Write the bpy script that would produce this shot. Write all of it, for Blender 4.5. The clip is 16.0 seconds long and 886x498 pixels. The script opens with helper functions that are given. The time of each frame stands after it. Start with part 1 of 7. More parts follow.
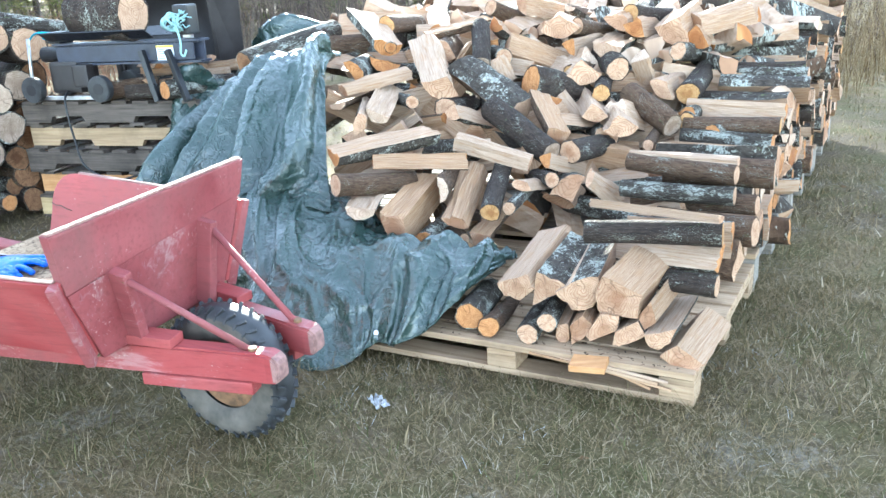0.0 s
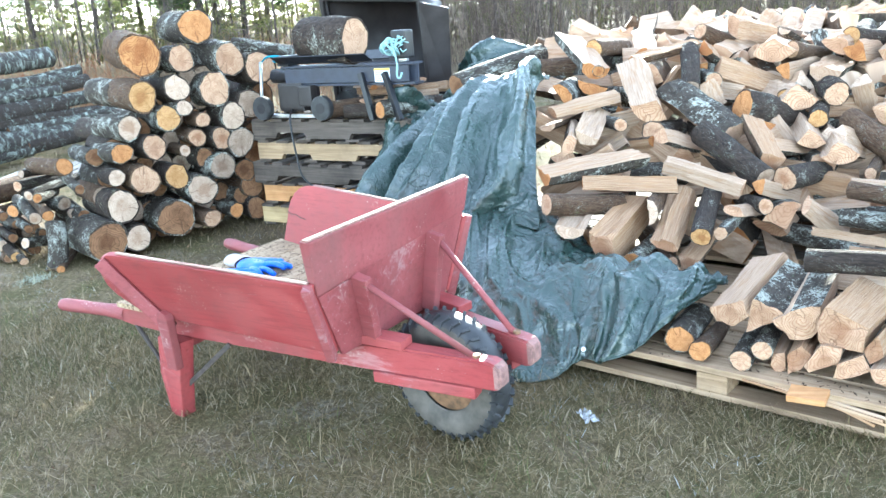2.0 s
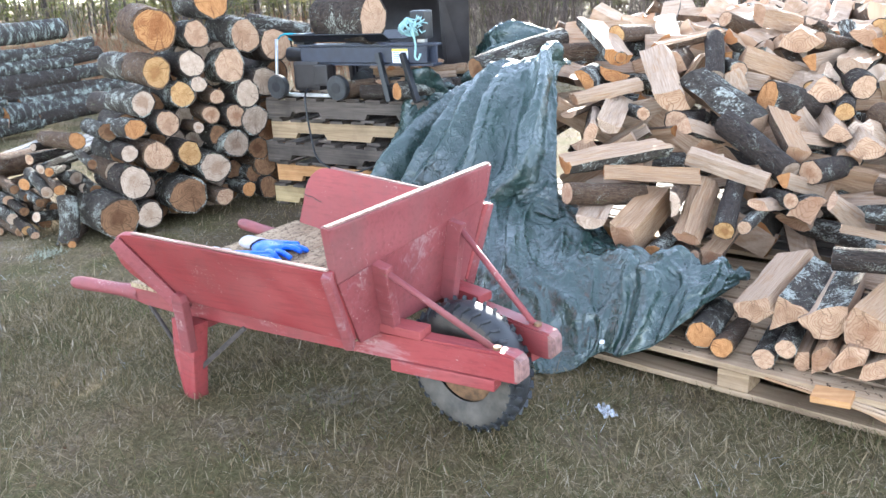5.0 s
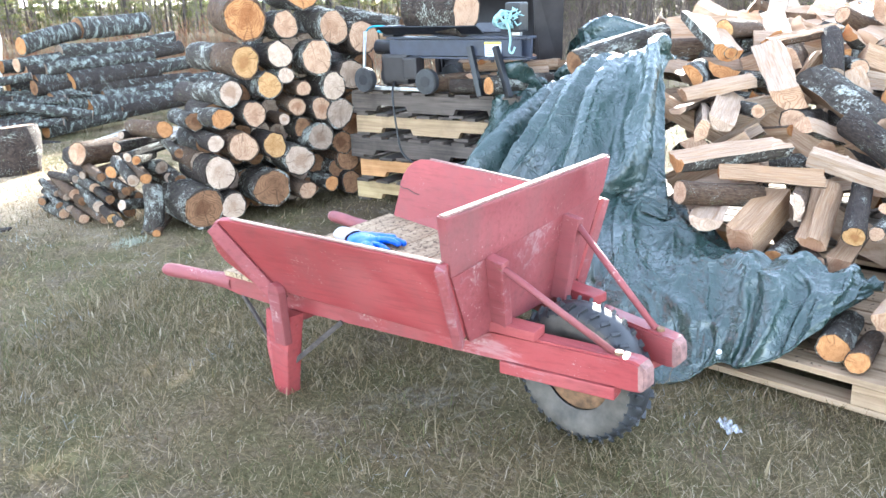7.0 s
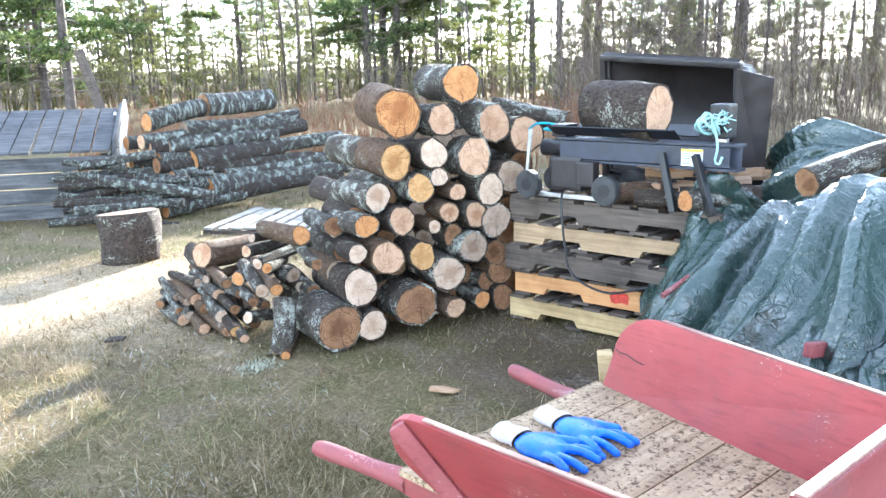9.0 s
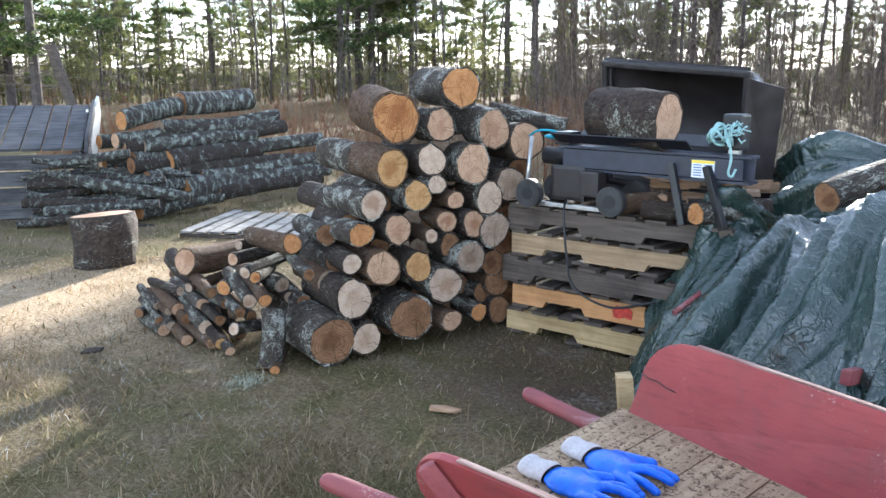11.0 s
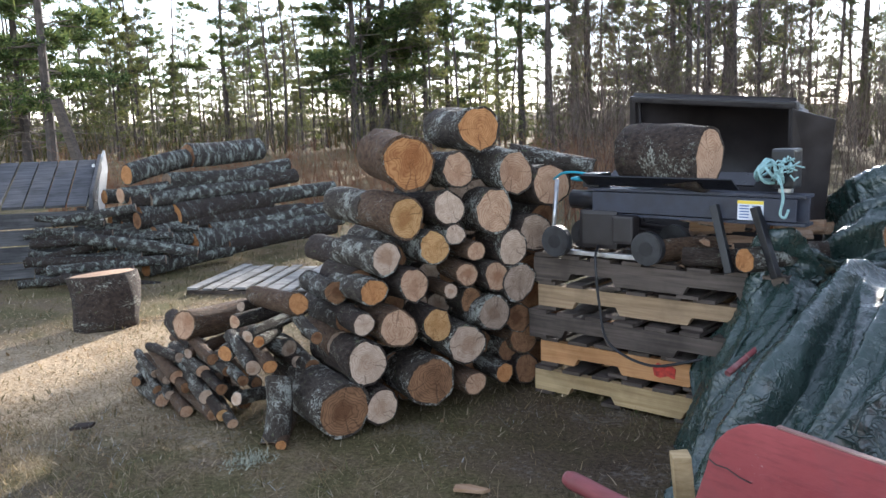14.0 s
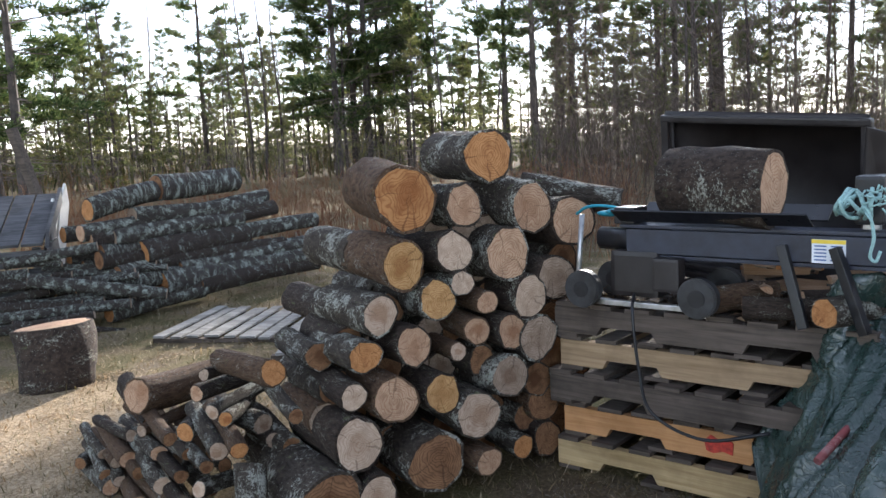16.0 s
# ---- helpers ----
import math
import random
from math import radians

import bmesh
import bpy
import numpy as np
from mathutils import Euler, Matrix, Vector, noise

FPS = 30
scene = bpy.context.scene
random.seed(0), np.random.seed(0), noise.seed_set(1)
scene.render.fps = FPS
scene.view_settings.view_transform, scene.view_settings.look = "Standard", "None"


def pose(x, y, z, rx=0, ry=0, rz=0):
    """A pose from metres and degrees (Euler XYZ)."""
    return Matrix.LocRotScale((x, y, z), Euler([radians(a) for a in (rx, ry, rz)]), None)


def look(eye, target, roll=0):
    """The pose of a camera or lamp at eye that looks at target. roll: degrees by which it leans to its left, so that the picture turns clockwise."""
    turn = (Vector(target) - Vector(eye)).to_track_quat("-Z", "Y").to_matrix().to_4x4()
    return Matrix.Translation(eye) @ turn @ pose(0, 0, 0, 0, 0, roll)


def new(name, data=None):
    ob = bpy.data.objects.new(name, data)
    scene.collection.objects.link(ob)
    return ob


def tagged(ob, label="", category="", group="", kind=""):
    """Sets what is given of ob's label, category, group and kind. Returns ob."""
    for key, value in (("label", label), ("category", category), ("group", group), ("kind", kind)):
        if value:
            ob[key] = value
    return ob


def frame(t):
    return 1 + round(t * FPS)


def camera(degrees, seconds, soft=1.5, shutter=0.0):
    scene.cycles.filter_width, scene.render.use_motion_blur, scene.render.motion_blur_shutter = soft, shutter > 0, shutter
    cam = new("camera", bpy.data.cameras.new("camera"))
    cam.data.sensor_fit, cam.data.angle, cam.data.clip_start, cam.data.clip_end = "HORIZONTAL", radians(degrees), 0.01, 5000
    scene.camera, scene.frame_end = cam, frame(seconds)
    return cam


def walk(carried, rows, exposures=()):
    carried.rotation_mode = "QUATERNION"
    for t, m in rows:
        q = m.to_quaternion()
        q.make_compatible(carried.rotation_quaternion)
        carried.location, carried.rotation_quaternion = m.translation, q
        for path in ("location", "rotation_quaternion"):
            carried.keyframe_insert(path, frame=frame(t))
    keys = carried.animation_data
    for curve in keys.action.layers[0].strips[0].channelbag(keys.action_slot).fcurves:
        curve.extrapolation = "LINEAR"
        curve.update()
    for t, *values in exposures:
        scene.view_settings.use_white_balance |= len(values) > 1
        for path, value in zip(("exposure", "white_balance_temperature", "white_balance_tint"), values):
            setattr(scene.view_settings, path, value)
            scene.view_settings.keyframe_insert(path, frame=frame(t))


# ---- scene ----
cam = camera(54.8, 16.0)
PATH = [
    (0, (0.206, -0.006, 1.24), (0.118, 1.894, 0.621), -3.4),
    (0.5, (0.153, -0.064, 1.272), (-0.062, 1.841, 0.702), -4.2),
    (1, (0.107, -0.111, 1.268), (-0.256, 1.779, 0.721), -4.7),
    (1.5, (0.078, -0.117, 1.262), (-0.355, 1.757, 0.713), -4.2),
    (2, (0.079, -0.125, 1.275), (-0.4, 1.737, 0.723), -4.2),
    (2.5, (0.09, -0.12, 1.266), (-0.324, 1.759, 0.719), -4.0),
    (3, (0.086, -0.105, 1.249), (-0.232, 1.767, 0.62), -2.4),
    (3.5, (0.058, -0.099, 1.267), (-0.27, 1.758, 0.604), -1.6),
    (3.7, (0.057, -0.109, 1.29), (-0.366, 1.751, 0.687), -2.8),
    (5.8, (-0.02, -0.076, 1.281), (-0.575, 1.753, 0.693), -2.9),
    (6, (-0.031, -0.089, 1.27), (-0.636, 1.725, 0.683), -3.2),
    (6.5, (-0.065, -0.042, 1.251), (-0.709, 1.755, 0.655), -3.2),
    (7, (-0.163, 0.002, 1.219), (-0.785, 1.813, 0.642), -2.2),
    (7.5, (-0.309, 0.251, 1.232), (-1.002, 2.032, 0.642), -2.0),
    (8, (-0.47, 0.478, 1.308), (-1.247, 2.224, 0.719), -3.0),
    (8.5, (-0.723, 0.53, 1.368), (-1.54, 2.301, 0.925), -1.9),
    (8.7, (-0.749, 0.552, 1.351), (-1.581, 2.32, 0.924), -1.3),
    (10.8, (-0.989, 0.695, 1.334), (-1.763, 2.492, 0.915), 0.0),
    (11, (-0.979, 0.693, 1.347), (-1.741, 2.494, 0.928), 0.0),
    (11.5, (-0.97, 0.666, 1.349), (-1.708, 2.48, 0.947), -0.0),
    (12, (-0.966, 0.672, 1.357), (-1.687, 2.497, 0.973), -0.0),
    (12.5, (-0.954, 0.694, 1.352), (-1.667, 2.525, 0.977), -0.1),
    (13, (-0.937, 0.757, 1.343), (-1.65, 2.589, 0.975), -0.6),
    (13.5, (-0.93, 0.866, 1.324), (-1.67, 2.693, 0.987), -1.4),
    (14, (-1.124, 1.017, 1.323), (-1.931, 2.819, 1.007), -1.7),
    (14.5, (-1.266, 1.115, 1.345), (-2.03, 2.936, 1.031), -0.7),
    (15, (-1.335, 1.257, 1.321), (-2.079, 3.091, 1.034), 0.1),
    (15.5, (-1.394, 1.515, 1.34), (-2.13, 3.359, 1.099), -0.9),
    (16, (-1.451, 1.575, 1.326), (-2.225, 3.4, 1.064), -2.5),
]
EXPOSURES = [(0, 3.53, 5750, 1), (2.8, 3.60, 5750, 0), (3.2, 3.60, 5800, 6), (3.7, 3.6, 5950, 12), (5.8, 3.11, 6082, 9), (6.1, 3.16, 6085, 9), (6.5, 3.51, 6025, 9), (7.0, 3.66, 5950, 8), (8.5, 3.66, 5900, 7), (10.8, 2.62, 5980, 10), (12.5, 2.22, 6100, 11), (14, 2.07, 6200, 13), (16, 1.82, 6300, 13)]
walk(cam, [(t, look(eye, target, roll)) for t, eye, target, roll in PATH], EXPOSURES)

# ---------------------------------------------------------------- world and light
SUN_EL, SUN_AZ = 18.0, -5.5
world = bpy.data.worlds.new("sky")
scene.world = world
world.use_nodes = True
wn = world.node_tree
sky = wn.nodes.new("ShaderNodeTexSky")
sky.sky_type, sky.sun_disc = "NISHITA", False
sky.sun_elevation, sky.sun_rotation = radians(SUN_EL), radians(SUN_AZ)
sky.air_density, sky.dust_density, sky.ozone_density = 0.9, 0.05, 2.0
# thin high haze takes some of the colour out of the sky
haze = wn.nodes.new("ShaderNodeHueSaturation")
haze.inputs["Saturation"].default_value = 0.55
wn.links.new(sky.outputs["Color"], haze.inputs["Color"])
wn.links.new(haze.outputs["Color"], wn.nodes["Background"].inputs["Color"])
wn.nodes["Background"].inputs["Strength"].default_value = 0.15
sun = new("sun", bpy.data.lights.new("sun", "SUN"))
sun.data.energy, sun.data.angle, sun.data.color = 5.0, radians(0.6), (1.0, 0.93, 0.82)
sun_way = Vector((math.sin(radians(SUN_AZ)) * math.cos(radians(SUN_EL)), math.cos(radians(SUN_AZ)) * math.cos(radians(SUN_EL)), math.sin(radians(SUN_EL))))
sun.matrix_world = look(sun_way * 40, (0, 0, 0))


# ---------------------------------------------------------------- materials
class Mat:
    """A node material with a few short ways to wire it."""

    def __init__(self, name, rough=0.8, metal=0.0, spec=0.4):
        self.m = bpy.data.materials.new(name)
        self.m.use_nodes = True
        self.nt = self.m.node_tree
        self.b = self.nt.nodes["Principled BSDF"]
        self.b.inputs["Roughness"].default_value = rough
        self.b.inputs["Metallic"].default_value = metal
        self.b.inputs["Specular IOR Level"].default_value = spec
        self.co = self.nt.nodes.new("ShaderNodeTexCoord").outputs["Object"]

    def n(self, kind, **values):
        node = self.nt.nodes.new(kind)
        for key, value in values.items():
            node.inputs[key].default_value = value
        return node

    def link(self, a, b):
        self.nt.links.new(a, b)

    def spread(self, sx, sy, sz, rand=True):
        """Object coordinates, scaled, shifted by each object's random number."""
        mp = self.n("ShaderNodeMapping", Scale=(sx, sy, sz))
        self.link(self.co, mp.inputs["Vector"])
        if rand:
            info = self.n("ShaderNodeObjectInfo")
            mul = self.nt.nodes.new("ShaderNodeMath")
            mul.operation = "MULTIPLY"
            mul.inputs[1].default_value = 37.0
            self.link(info.outputs["Random"], mul.inputs[0])
            self.link(mul.outputs[0], mp.inputs["Location"])
        return mp.outputs["Vector"]

    def noise(self, vec, scale, detail=4.0, rough=0.55, distortion=0.0):
        node = self.n("ShaderNodeTexNoise", Scale=scale, Detail=detail, Roughness=rough, Distortion=distortion)
        self.link(vec, node.inputs["Vector"])
        return node.outputs["Fac"]

    def ramp(self, fac, *stops):
        node = self.nt.nodes.new("ShaderNodeValToRGB")
        while len(node.color_ramp.elements) < len(stops):
            node.color_ramp.elements.new(0.5)
        for el, (pos, col) in zip(node.color_ramp.elements, stops):
            el.position = pos
            el.color = (*col, 1) if not isinstance(col, (int, float)) else (col, col, col, 1)
        self.link(fac, node.inputs["Fac"])
        return node.outputs["Color"]

    def mix(self, fac, a, b, blend="MIX"):
        node = self.nt.nodes.new("ShaderNodeMix")
        node.data_type, node.blend_type = "RGBA", blend
        for socket, value in ((node.inputs[0], fac), (node.inputs[6], a), (node.inputs[7], b)):
            if isinstance(value, (int, float)):
                socket.default_value = value if socket == node.inputs[0] else (value, value, value, 1)
            elif isinstance(value, tuple):
                socket.default_value = (*value, 1)
            else:
                self.link(value, socket)
        return node.outputs[2]

    def rand(self, *stops):
        return self.ramp(self.n("ShaderNodeObjectInfo").outputs["Random"], *stops)

    def island(self, *stops):
        return self.ramp(self.n("ShaderNodeNewGeometry").outputs["Random Per Island"], *stops)

    def colour(self, c):
        if isinstance(c, tuple):
            self.b.inputs["Base Color"].default_value = (*c, 1)
        else:
            self.link(c, self.b.inputs["Base Color"])

    def rough(self, fac, lo, hi):
        self.link(self.ramp(fac, (0.3, lo), (0.7, hi)), self.b.inputs["Roughness"])

    def bump(self, height, strength=0.4, distance=0.01):
        node = self.n("ShaderNodeBump", Strength=strength, Distance=distance)
        self.link(height, node.inputs["Height"])
        self.link(node.outputs["Normal"], self.b.inputs["Normal"])

    def leafy(self, amount=0.4):
        """Lets light through thin blades and leaves."""
        tr = self.nt.nodes.new("ShaderNodeBsdfTranslucent")
        mx = self.nt.nodes.new("ShaderNodeMixShader")
        mx.inputs[0].default_value = amount
        src = self.b.inputs["Base Color"]
        if src.links:
            self.link(src.links[0].from_socket, tr.inputs["Color"])
        else:
            tr.inputs["Color"].default_value = src.default_value
        self.link(self.b.outputs[0], mx.inputs[1])
        self.link(tr.outputs[0], mx.inputs[2])
        self.link(mx.outputs[0], self.nt.nodes["Material Output"].inputs["Surface"])
        return self


def bark_material(name, dark, mid, lichen, cover, length=0.4, thick=0.1):
    """Bark for a mesh of unit length and radius, at the size that the log has in the yard."""
    m = Mat(name, 0.9, spec=0.2)
    v = m.spread(length, thick, thick)
    plates = m.noise(m.spread(length * 0.45, thick, thick), 75.0, 6, 0.68)
    base = m.ramp(plates, (0.32, dark), (0.75, mid))
    patch = m.noise(v, 85.0, 9, 0.76, 0.2)
    big = m.noise(v, 10.0, 4, 0.6)
    both = m.mix(0.42, patch, big)
    tone = m.ramp(m.noise(v, 140, 3), (0.35, tuple(c * 0.5 for c in lichen)), (0.7, lichen))
    c = m.mix(m.ramp(both, (cover, 0.0), (cover + 0.02, 1.0)), base, tone)
    # small pale specks between the larger crusts
    speck = m.noise(v, 210.0, 3, 0.6)
    c = m.mix(m.ramp(m.mix(0.3, speck, big), (0.60, 0.0), (0.615, 0.7)), c, tuple(0.8 * q for q in lichen))
    moss = m.noise(v, 24.0, 4, 0.6)
    c = m.mix(m.ramp(moss, (0.64, 0.0), (0.72, 0.55)), c, (0.13, 0.155, 0.07))
    m.colour(c)
    m.bump(m.mix(0.4, plates, patch), 1.0, 0.018)
    return m.m


bark_grey = bark_material("bark_grey", (0.018, 0.014, 0.011), (0.10, 0.080, 0.063), (0.43, 0.43, 0.37), 0.530)
bark_dark = bark_material("bark_dark", (0.012, 0.009, 0.008), (0.082, 0.058, 0.044), (0.38, 0.38, 0.32), 0.58)
bark_brown = bark_material("bark_brown", (0.035, 0.020, 0.012), (0.17, 0.105, 0.066), (0.46, 0.46, 0.40), 0.60)
bark_long = bark_material("bark_long", (0.013, 0.012, 0.012), (0.090, 0.076, 0.064), (0.38, 0.42, 0.37), 0.530, 2.2, 0.11)
bark_long_dark = bark_material("bark_long_dark", (0.011, 0.009, 0.008), (0.070, 0.052, 0.042), (0.42, 0.47, 0.43), 0.575, 2.2, 0.11)


def grain_material(name, lo, hi):
    """Sawn log end of unit radius: growth rings round the local x axis, a darker heart, checks and saw dirt."""
    m = Mat(name, 0.85, spec=0.2)
    v = m.spread(0.4, 0.1, 0.1)
    warp = m.n("ShaderNodeTexNoise", Scale=1.4, Detail=2.0)
    m.link(m.spread(0.0, 1.0, 1.0), warp.inputs["Vector"])
    bent = m.mix(0.38, m.co, warp.outputs["Color"], "LINEAR_LIGHT")
    wave = m.n("ShaderNodeTexWave", Scale=3.3, Distortion=1.6, Detail=3.0)
    wave.wave_type, wave.rings_direction = "RINGS", "X"
    m.link(bent, wave.inputs["Vector"])
    rings = m.ramp(wave.outputs["Fac"], (0.15, tuple(0.25 * a + 0.75 * b for a, b in zip(lo, hi))), (0.7, hi))
    dark = m.ramp(wave.outputs["Fac"], (0.0, 0.8), (0.25, 0.0))
    c = m.mix(dark, rings, lo)
    blot = m.noise(v, 28, 4, 0.6)
    c = m.mix(m.ramp(blot, (0.42, 0.0), (0.68, 0.6)), c, tuple(0.8 * a for a in lo))
    heart = m.nt.nodes.new("ShaderNodeTexGradient")
    heart.gradient_type = "SPHERICAL"
    mp = m.n("ShaderNodeMapping", Scale=(0.0, 1.5, 1.5))
    m.link(bent, mp.inputs["Vector"])
    m.link(mp.outputs["Vector"], heart.inputs["Vector"])
    hm = m.ramp(m.mix(0.35, heart.outputs["Fac"], blot), (0.25, 0.0), (0.55, 0.75))
    c = m.mix(m.mix(m.rand((0.2, 0.1), (0.9, 1.0)), 0.0, hm), c, tuple(a * b for a, b in zip(lo, (0.72, 0.58, 0.46))))
    c = m.mix(m.rand((0.0, 0.0), (1.0, 0.3)), c, tuple(0.65 * a for a in lo))
    # drying checks that run out from the heart
    ang = m.nt.nodes.new("ShaderNodeTexGradient")
    ang.gradient_type = "RADIAL"
    rot = m.n("ShaderNodeMapping", Rotation=(0.0, math.pi / 2, 0.0))
    m.link(bent, rot.inputs["Vector"])
    m.link(rot.outputs["Vector"], ang.inputs["Vector"])
    spoke = m.n("ShaderNodeTexNoise", Scale=26.0, Detail=1.0)
    spoke.noise_dimensions = "1D"
    m.link(ang.outputs["Fac"], spoke.inputs["W"])
    crack = m.ramp(spoke.outputs["Fac"], (0.68, 0.0), (0.72, 0.5))
    c = m.mix(crack, c, tuple(0.3 * a for a in lo))
    m.colour(c)
    m.bump(m.mix(0.5, m.noise(m.spread(0.4, 3.0, 0.35), 12, 3), wave.outputs["Fac"]), 0.35, 0.003)
    return m.m


GRAIN = {
    "white": grain_material("end_white", (0.36, 0.24, 0.165), (0.55, 0.415, 0.31)),
    "pale": grain_material("end_pale", (0.31, 0.17, 0.10), (0.50, 0.325, 0.21)),
    "yellow": grain_material("end_yellow", (0.31, 0.155, 0.055), (0.52, 0.305, 0.135)),
    "tan": grain_material("end_tan", (0.27, 0.105, 0.035), (0.48, 0.235, 0.095)),
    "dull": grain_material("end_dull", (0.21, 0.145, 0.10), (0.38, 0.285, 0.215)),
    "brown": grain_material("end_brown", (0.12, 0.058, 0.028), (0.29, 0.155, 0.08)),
}


def split_material():
    """Torn wood: long fibres, darker streaks, a stained heart, ragged relief."""
    m = Mat("split_wood", 0.8, spec=0.25)
    fibre = m.noise(m.spread(0.5, 5.0, 5.0), 5.0, 6, 0.68, 0.3)
    streak = m.noise(m.spread(0.35, 2.2, 2.2), 4.0, 4, 0.6, 0.2)
    big = m.noise(m.spread(0.8, 0.5, 0.5), 5.0, 3, 0.5)
    pale = m.ramp(fibre, (0.30, (0.27, 0.17, 0.105)), (0.62, (0.47, 0.34, 0.245)))
    warm = m.ramp(fibre, (0.30, (0.20, 0.105, 0.05)), (0.62, (0.41, 0.255, 0.15)))
    c = m.mix(m.rand((0.25, 0.0), (0.95, 0.9)), pale, warm)
    c = m.mix(m.ramp(streak, (0.52, 0.0), (0.68, 0.7)), c, (0.30, 0.165, 0.08))
    c = m.mix(m.ramp(big, (0.55, 0.0), (0.7, 0.45)), c, (0.36, 0.20, 0.10))
    m.colour(c)
    m.bump(m.mix(0.35, fibre, streak), 1.0, 0.012)
    return m.m


split_wood = split_material()


def lumber_material(name, lo, hi, rough=0.85, relief=0.4):
    m = Mat(name, rough, spec=0.2)
    v = m.spread(2, 40, 40)
    fibre = m.noise(v, 1.5, 5, 0.6, 0.4)
    stain = m.noise(m.spread(3, 3, 3), 1.6, 4, 0.6)
    c = m.ramp(fibre, (0.28, lo), (0.72, hi))
    c = m.mix(m.ramp(stain, (0.45, 0.0), (0.7, 0.6)), c, tuple(0.5 * a for a in lo))
    m.colour(c)
    m.bump(fibre, relief, 0.004)
    return m.m


pallet_new = lumber_material("pallet_new", (0.24, 0.155, 0.09), (0.44, 0.315, 0.205))
pallet_orange = lumber_material("pallet_orange", (0.38, 0.18, 0.07), (0.58, 0.32, 0.15))
pallet_tan = lumber_material("pallet_tan", (0.22, 0.145, 0.08), (0.40, 0.28, 0.17))
pallet_yellow = lumber_material("pallet_yellow", (0.28, 0.19, 0.09), (0.50, 0.365, 0.20))
pallet_grey = lumber_material("pallet_grey", (0.13, 0.11, 0.09), (0.30, 0.26, 0.22))
pallet_dark = lumber_material("pallet_dark", (0.05, 0.04, 0.032), (0.14, 0.11, 0.09))
barn_grey = lumber_material("barn_grey", (0.035, 0.034, 0.036), (0.13, 0.128, 0.13))
bleached = lumber_material("bleached", (0.10, 0.095, 0.085), (0.34, 0.33, 0.31))
bed_wood = lumber_material("bed_wood", (0.34, 0.25, 0.17), (0.54, 0.43, 0.31))


def speckled_material():
    """Scuffed floor planks, speckled with dirt and bits of bark."""
    m = Mat("speckled_plank", 0.9, spec=0.15)
    v = m.spread(1, 1, 1)
    fibre = m.noise(m.spread(45, 2, 45), 1.6, 5, 0.6)
    c = m.ramp(fibre, (0.28, (0.25, 0.17, 0.105)), (0.72, (0.48, 0.36, 0.23)))
    c = m.mix(m.ramp(m.noise(v, 6, 5, 0.7), (0.46, 0.0), (0.70, 0.6)), c, (0.19, 0.13, 0.085))
    c = m.mix(m.ramp(m.noise(v, 65, 4, 0.75), (0.54, 0.0), (0.58, 0.85)), c, (0.06, 0.038, 0.025))
    m.colour(c)
    m.bump(m.noise(v, 65, 4, 0.75), 0.6, 0.004)
    return m.m


speckled_plank = speckled_material()
white_board = lumber_material("white_board", (0.62, 0.60, 0.56), (0.8, 0.78, 0.74))


def paint_material(name, col, worn, bare=(0.34, 0.27, 0.2), gloss=0.5, chips=0.68):
    """Old brushed paint: faded patches, dirt in the grain, a few scuffs, small chips down to the wood."""
    m = Mat(name, gloss, spec=0.4)
    v = m.spread(1, 1, 1)
    fade = m.noise(v, 4.0, 6, 0.66, 0.4)
    c = m.ramp(fade, (0.30, col), (0.72, worn))
    streak = m.noise(m.spread(3, 55, 55), 1.3, 5, 0.65)
    c = m.mix(m.ramp(streak, (0.50, 0.0), (0.74, 0.5)), c, tuple(0.5 * a for a in col))
    grime = m.noise(v, 2.1, 5, 0.7, 0.8)
    c = m.mix(m.ramp(grime, (0.47, 0.0), (0.72, 0.6)), c, (0.13, 0.055, 0.05))
    scuff = m.mix(0.5, m.noise(m.spread(5, 20, 20), 1.6, 6, 0.75, 0.6), m.noise(v, 3.0, 3, 0.5))
    c = m.mix(m.ramp(scuff, (0.575, 0.0), (0.64, 0.55)), c, tuple(0.6 * a + 0.16 for a in worn))
    spots = m.noise(v, 120, 4, 0.7)
    edge = m.mix(0.45, spots, m.noise(v, 6, 4))
    c = m.mix(m.ramp(edge, (chips - 0.015, 0.0), (chips + 0.01, 0.8)), c, bare)
    m.colour(c)
    m.rough(fade, gloss - 0.12, gloss + 0.25)
    m.bump(m.mix(0.5, streak, m.mix(0.5, spots, scuff)), 0.4, 0.003)
    return m.m


red_paint = paint_material("red_paint", (0.22, 0.024, 0.028), (0.31, 0.066, 0.062), (0.36, 0.25, 0.21), chips=0.632)
red_worn = paint_material("red_worn", (0.17, 0.030, 0.034), (0.26, 0.070, 0.070), (0.38, 0.26, 0.23), 0.55, 0.628)
edge_wood = lumber_material("edge_wood", (0.18, 0.075, 0.065), (0.40, 0.29, 0.24))


def plain(name, col, rough=0.5, metal=0.0, var=0.25, scale=30.0, relief=0.2):
    m = Mat(name, rough, metal)
    f = m.noise(m.spread(1, 1, 1), scale, 4, 0.6)
    m.colour(m.ramp(f, (0.3, tuple(a * (1 - var) for a in col)), (0.7, tuple(a * (1 + var) for a in col))))
    m.rough(f, max(0.05, rough - 0.12), min(1, rough + 0.12))
    m.bump(f, relief, 0.002)
    return m.m


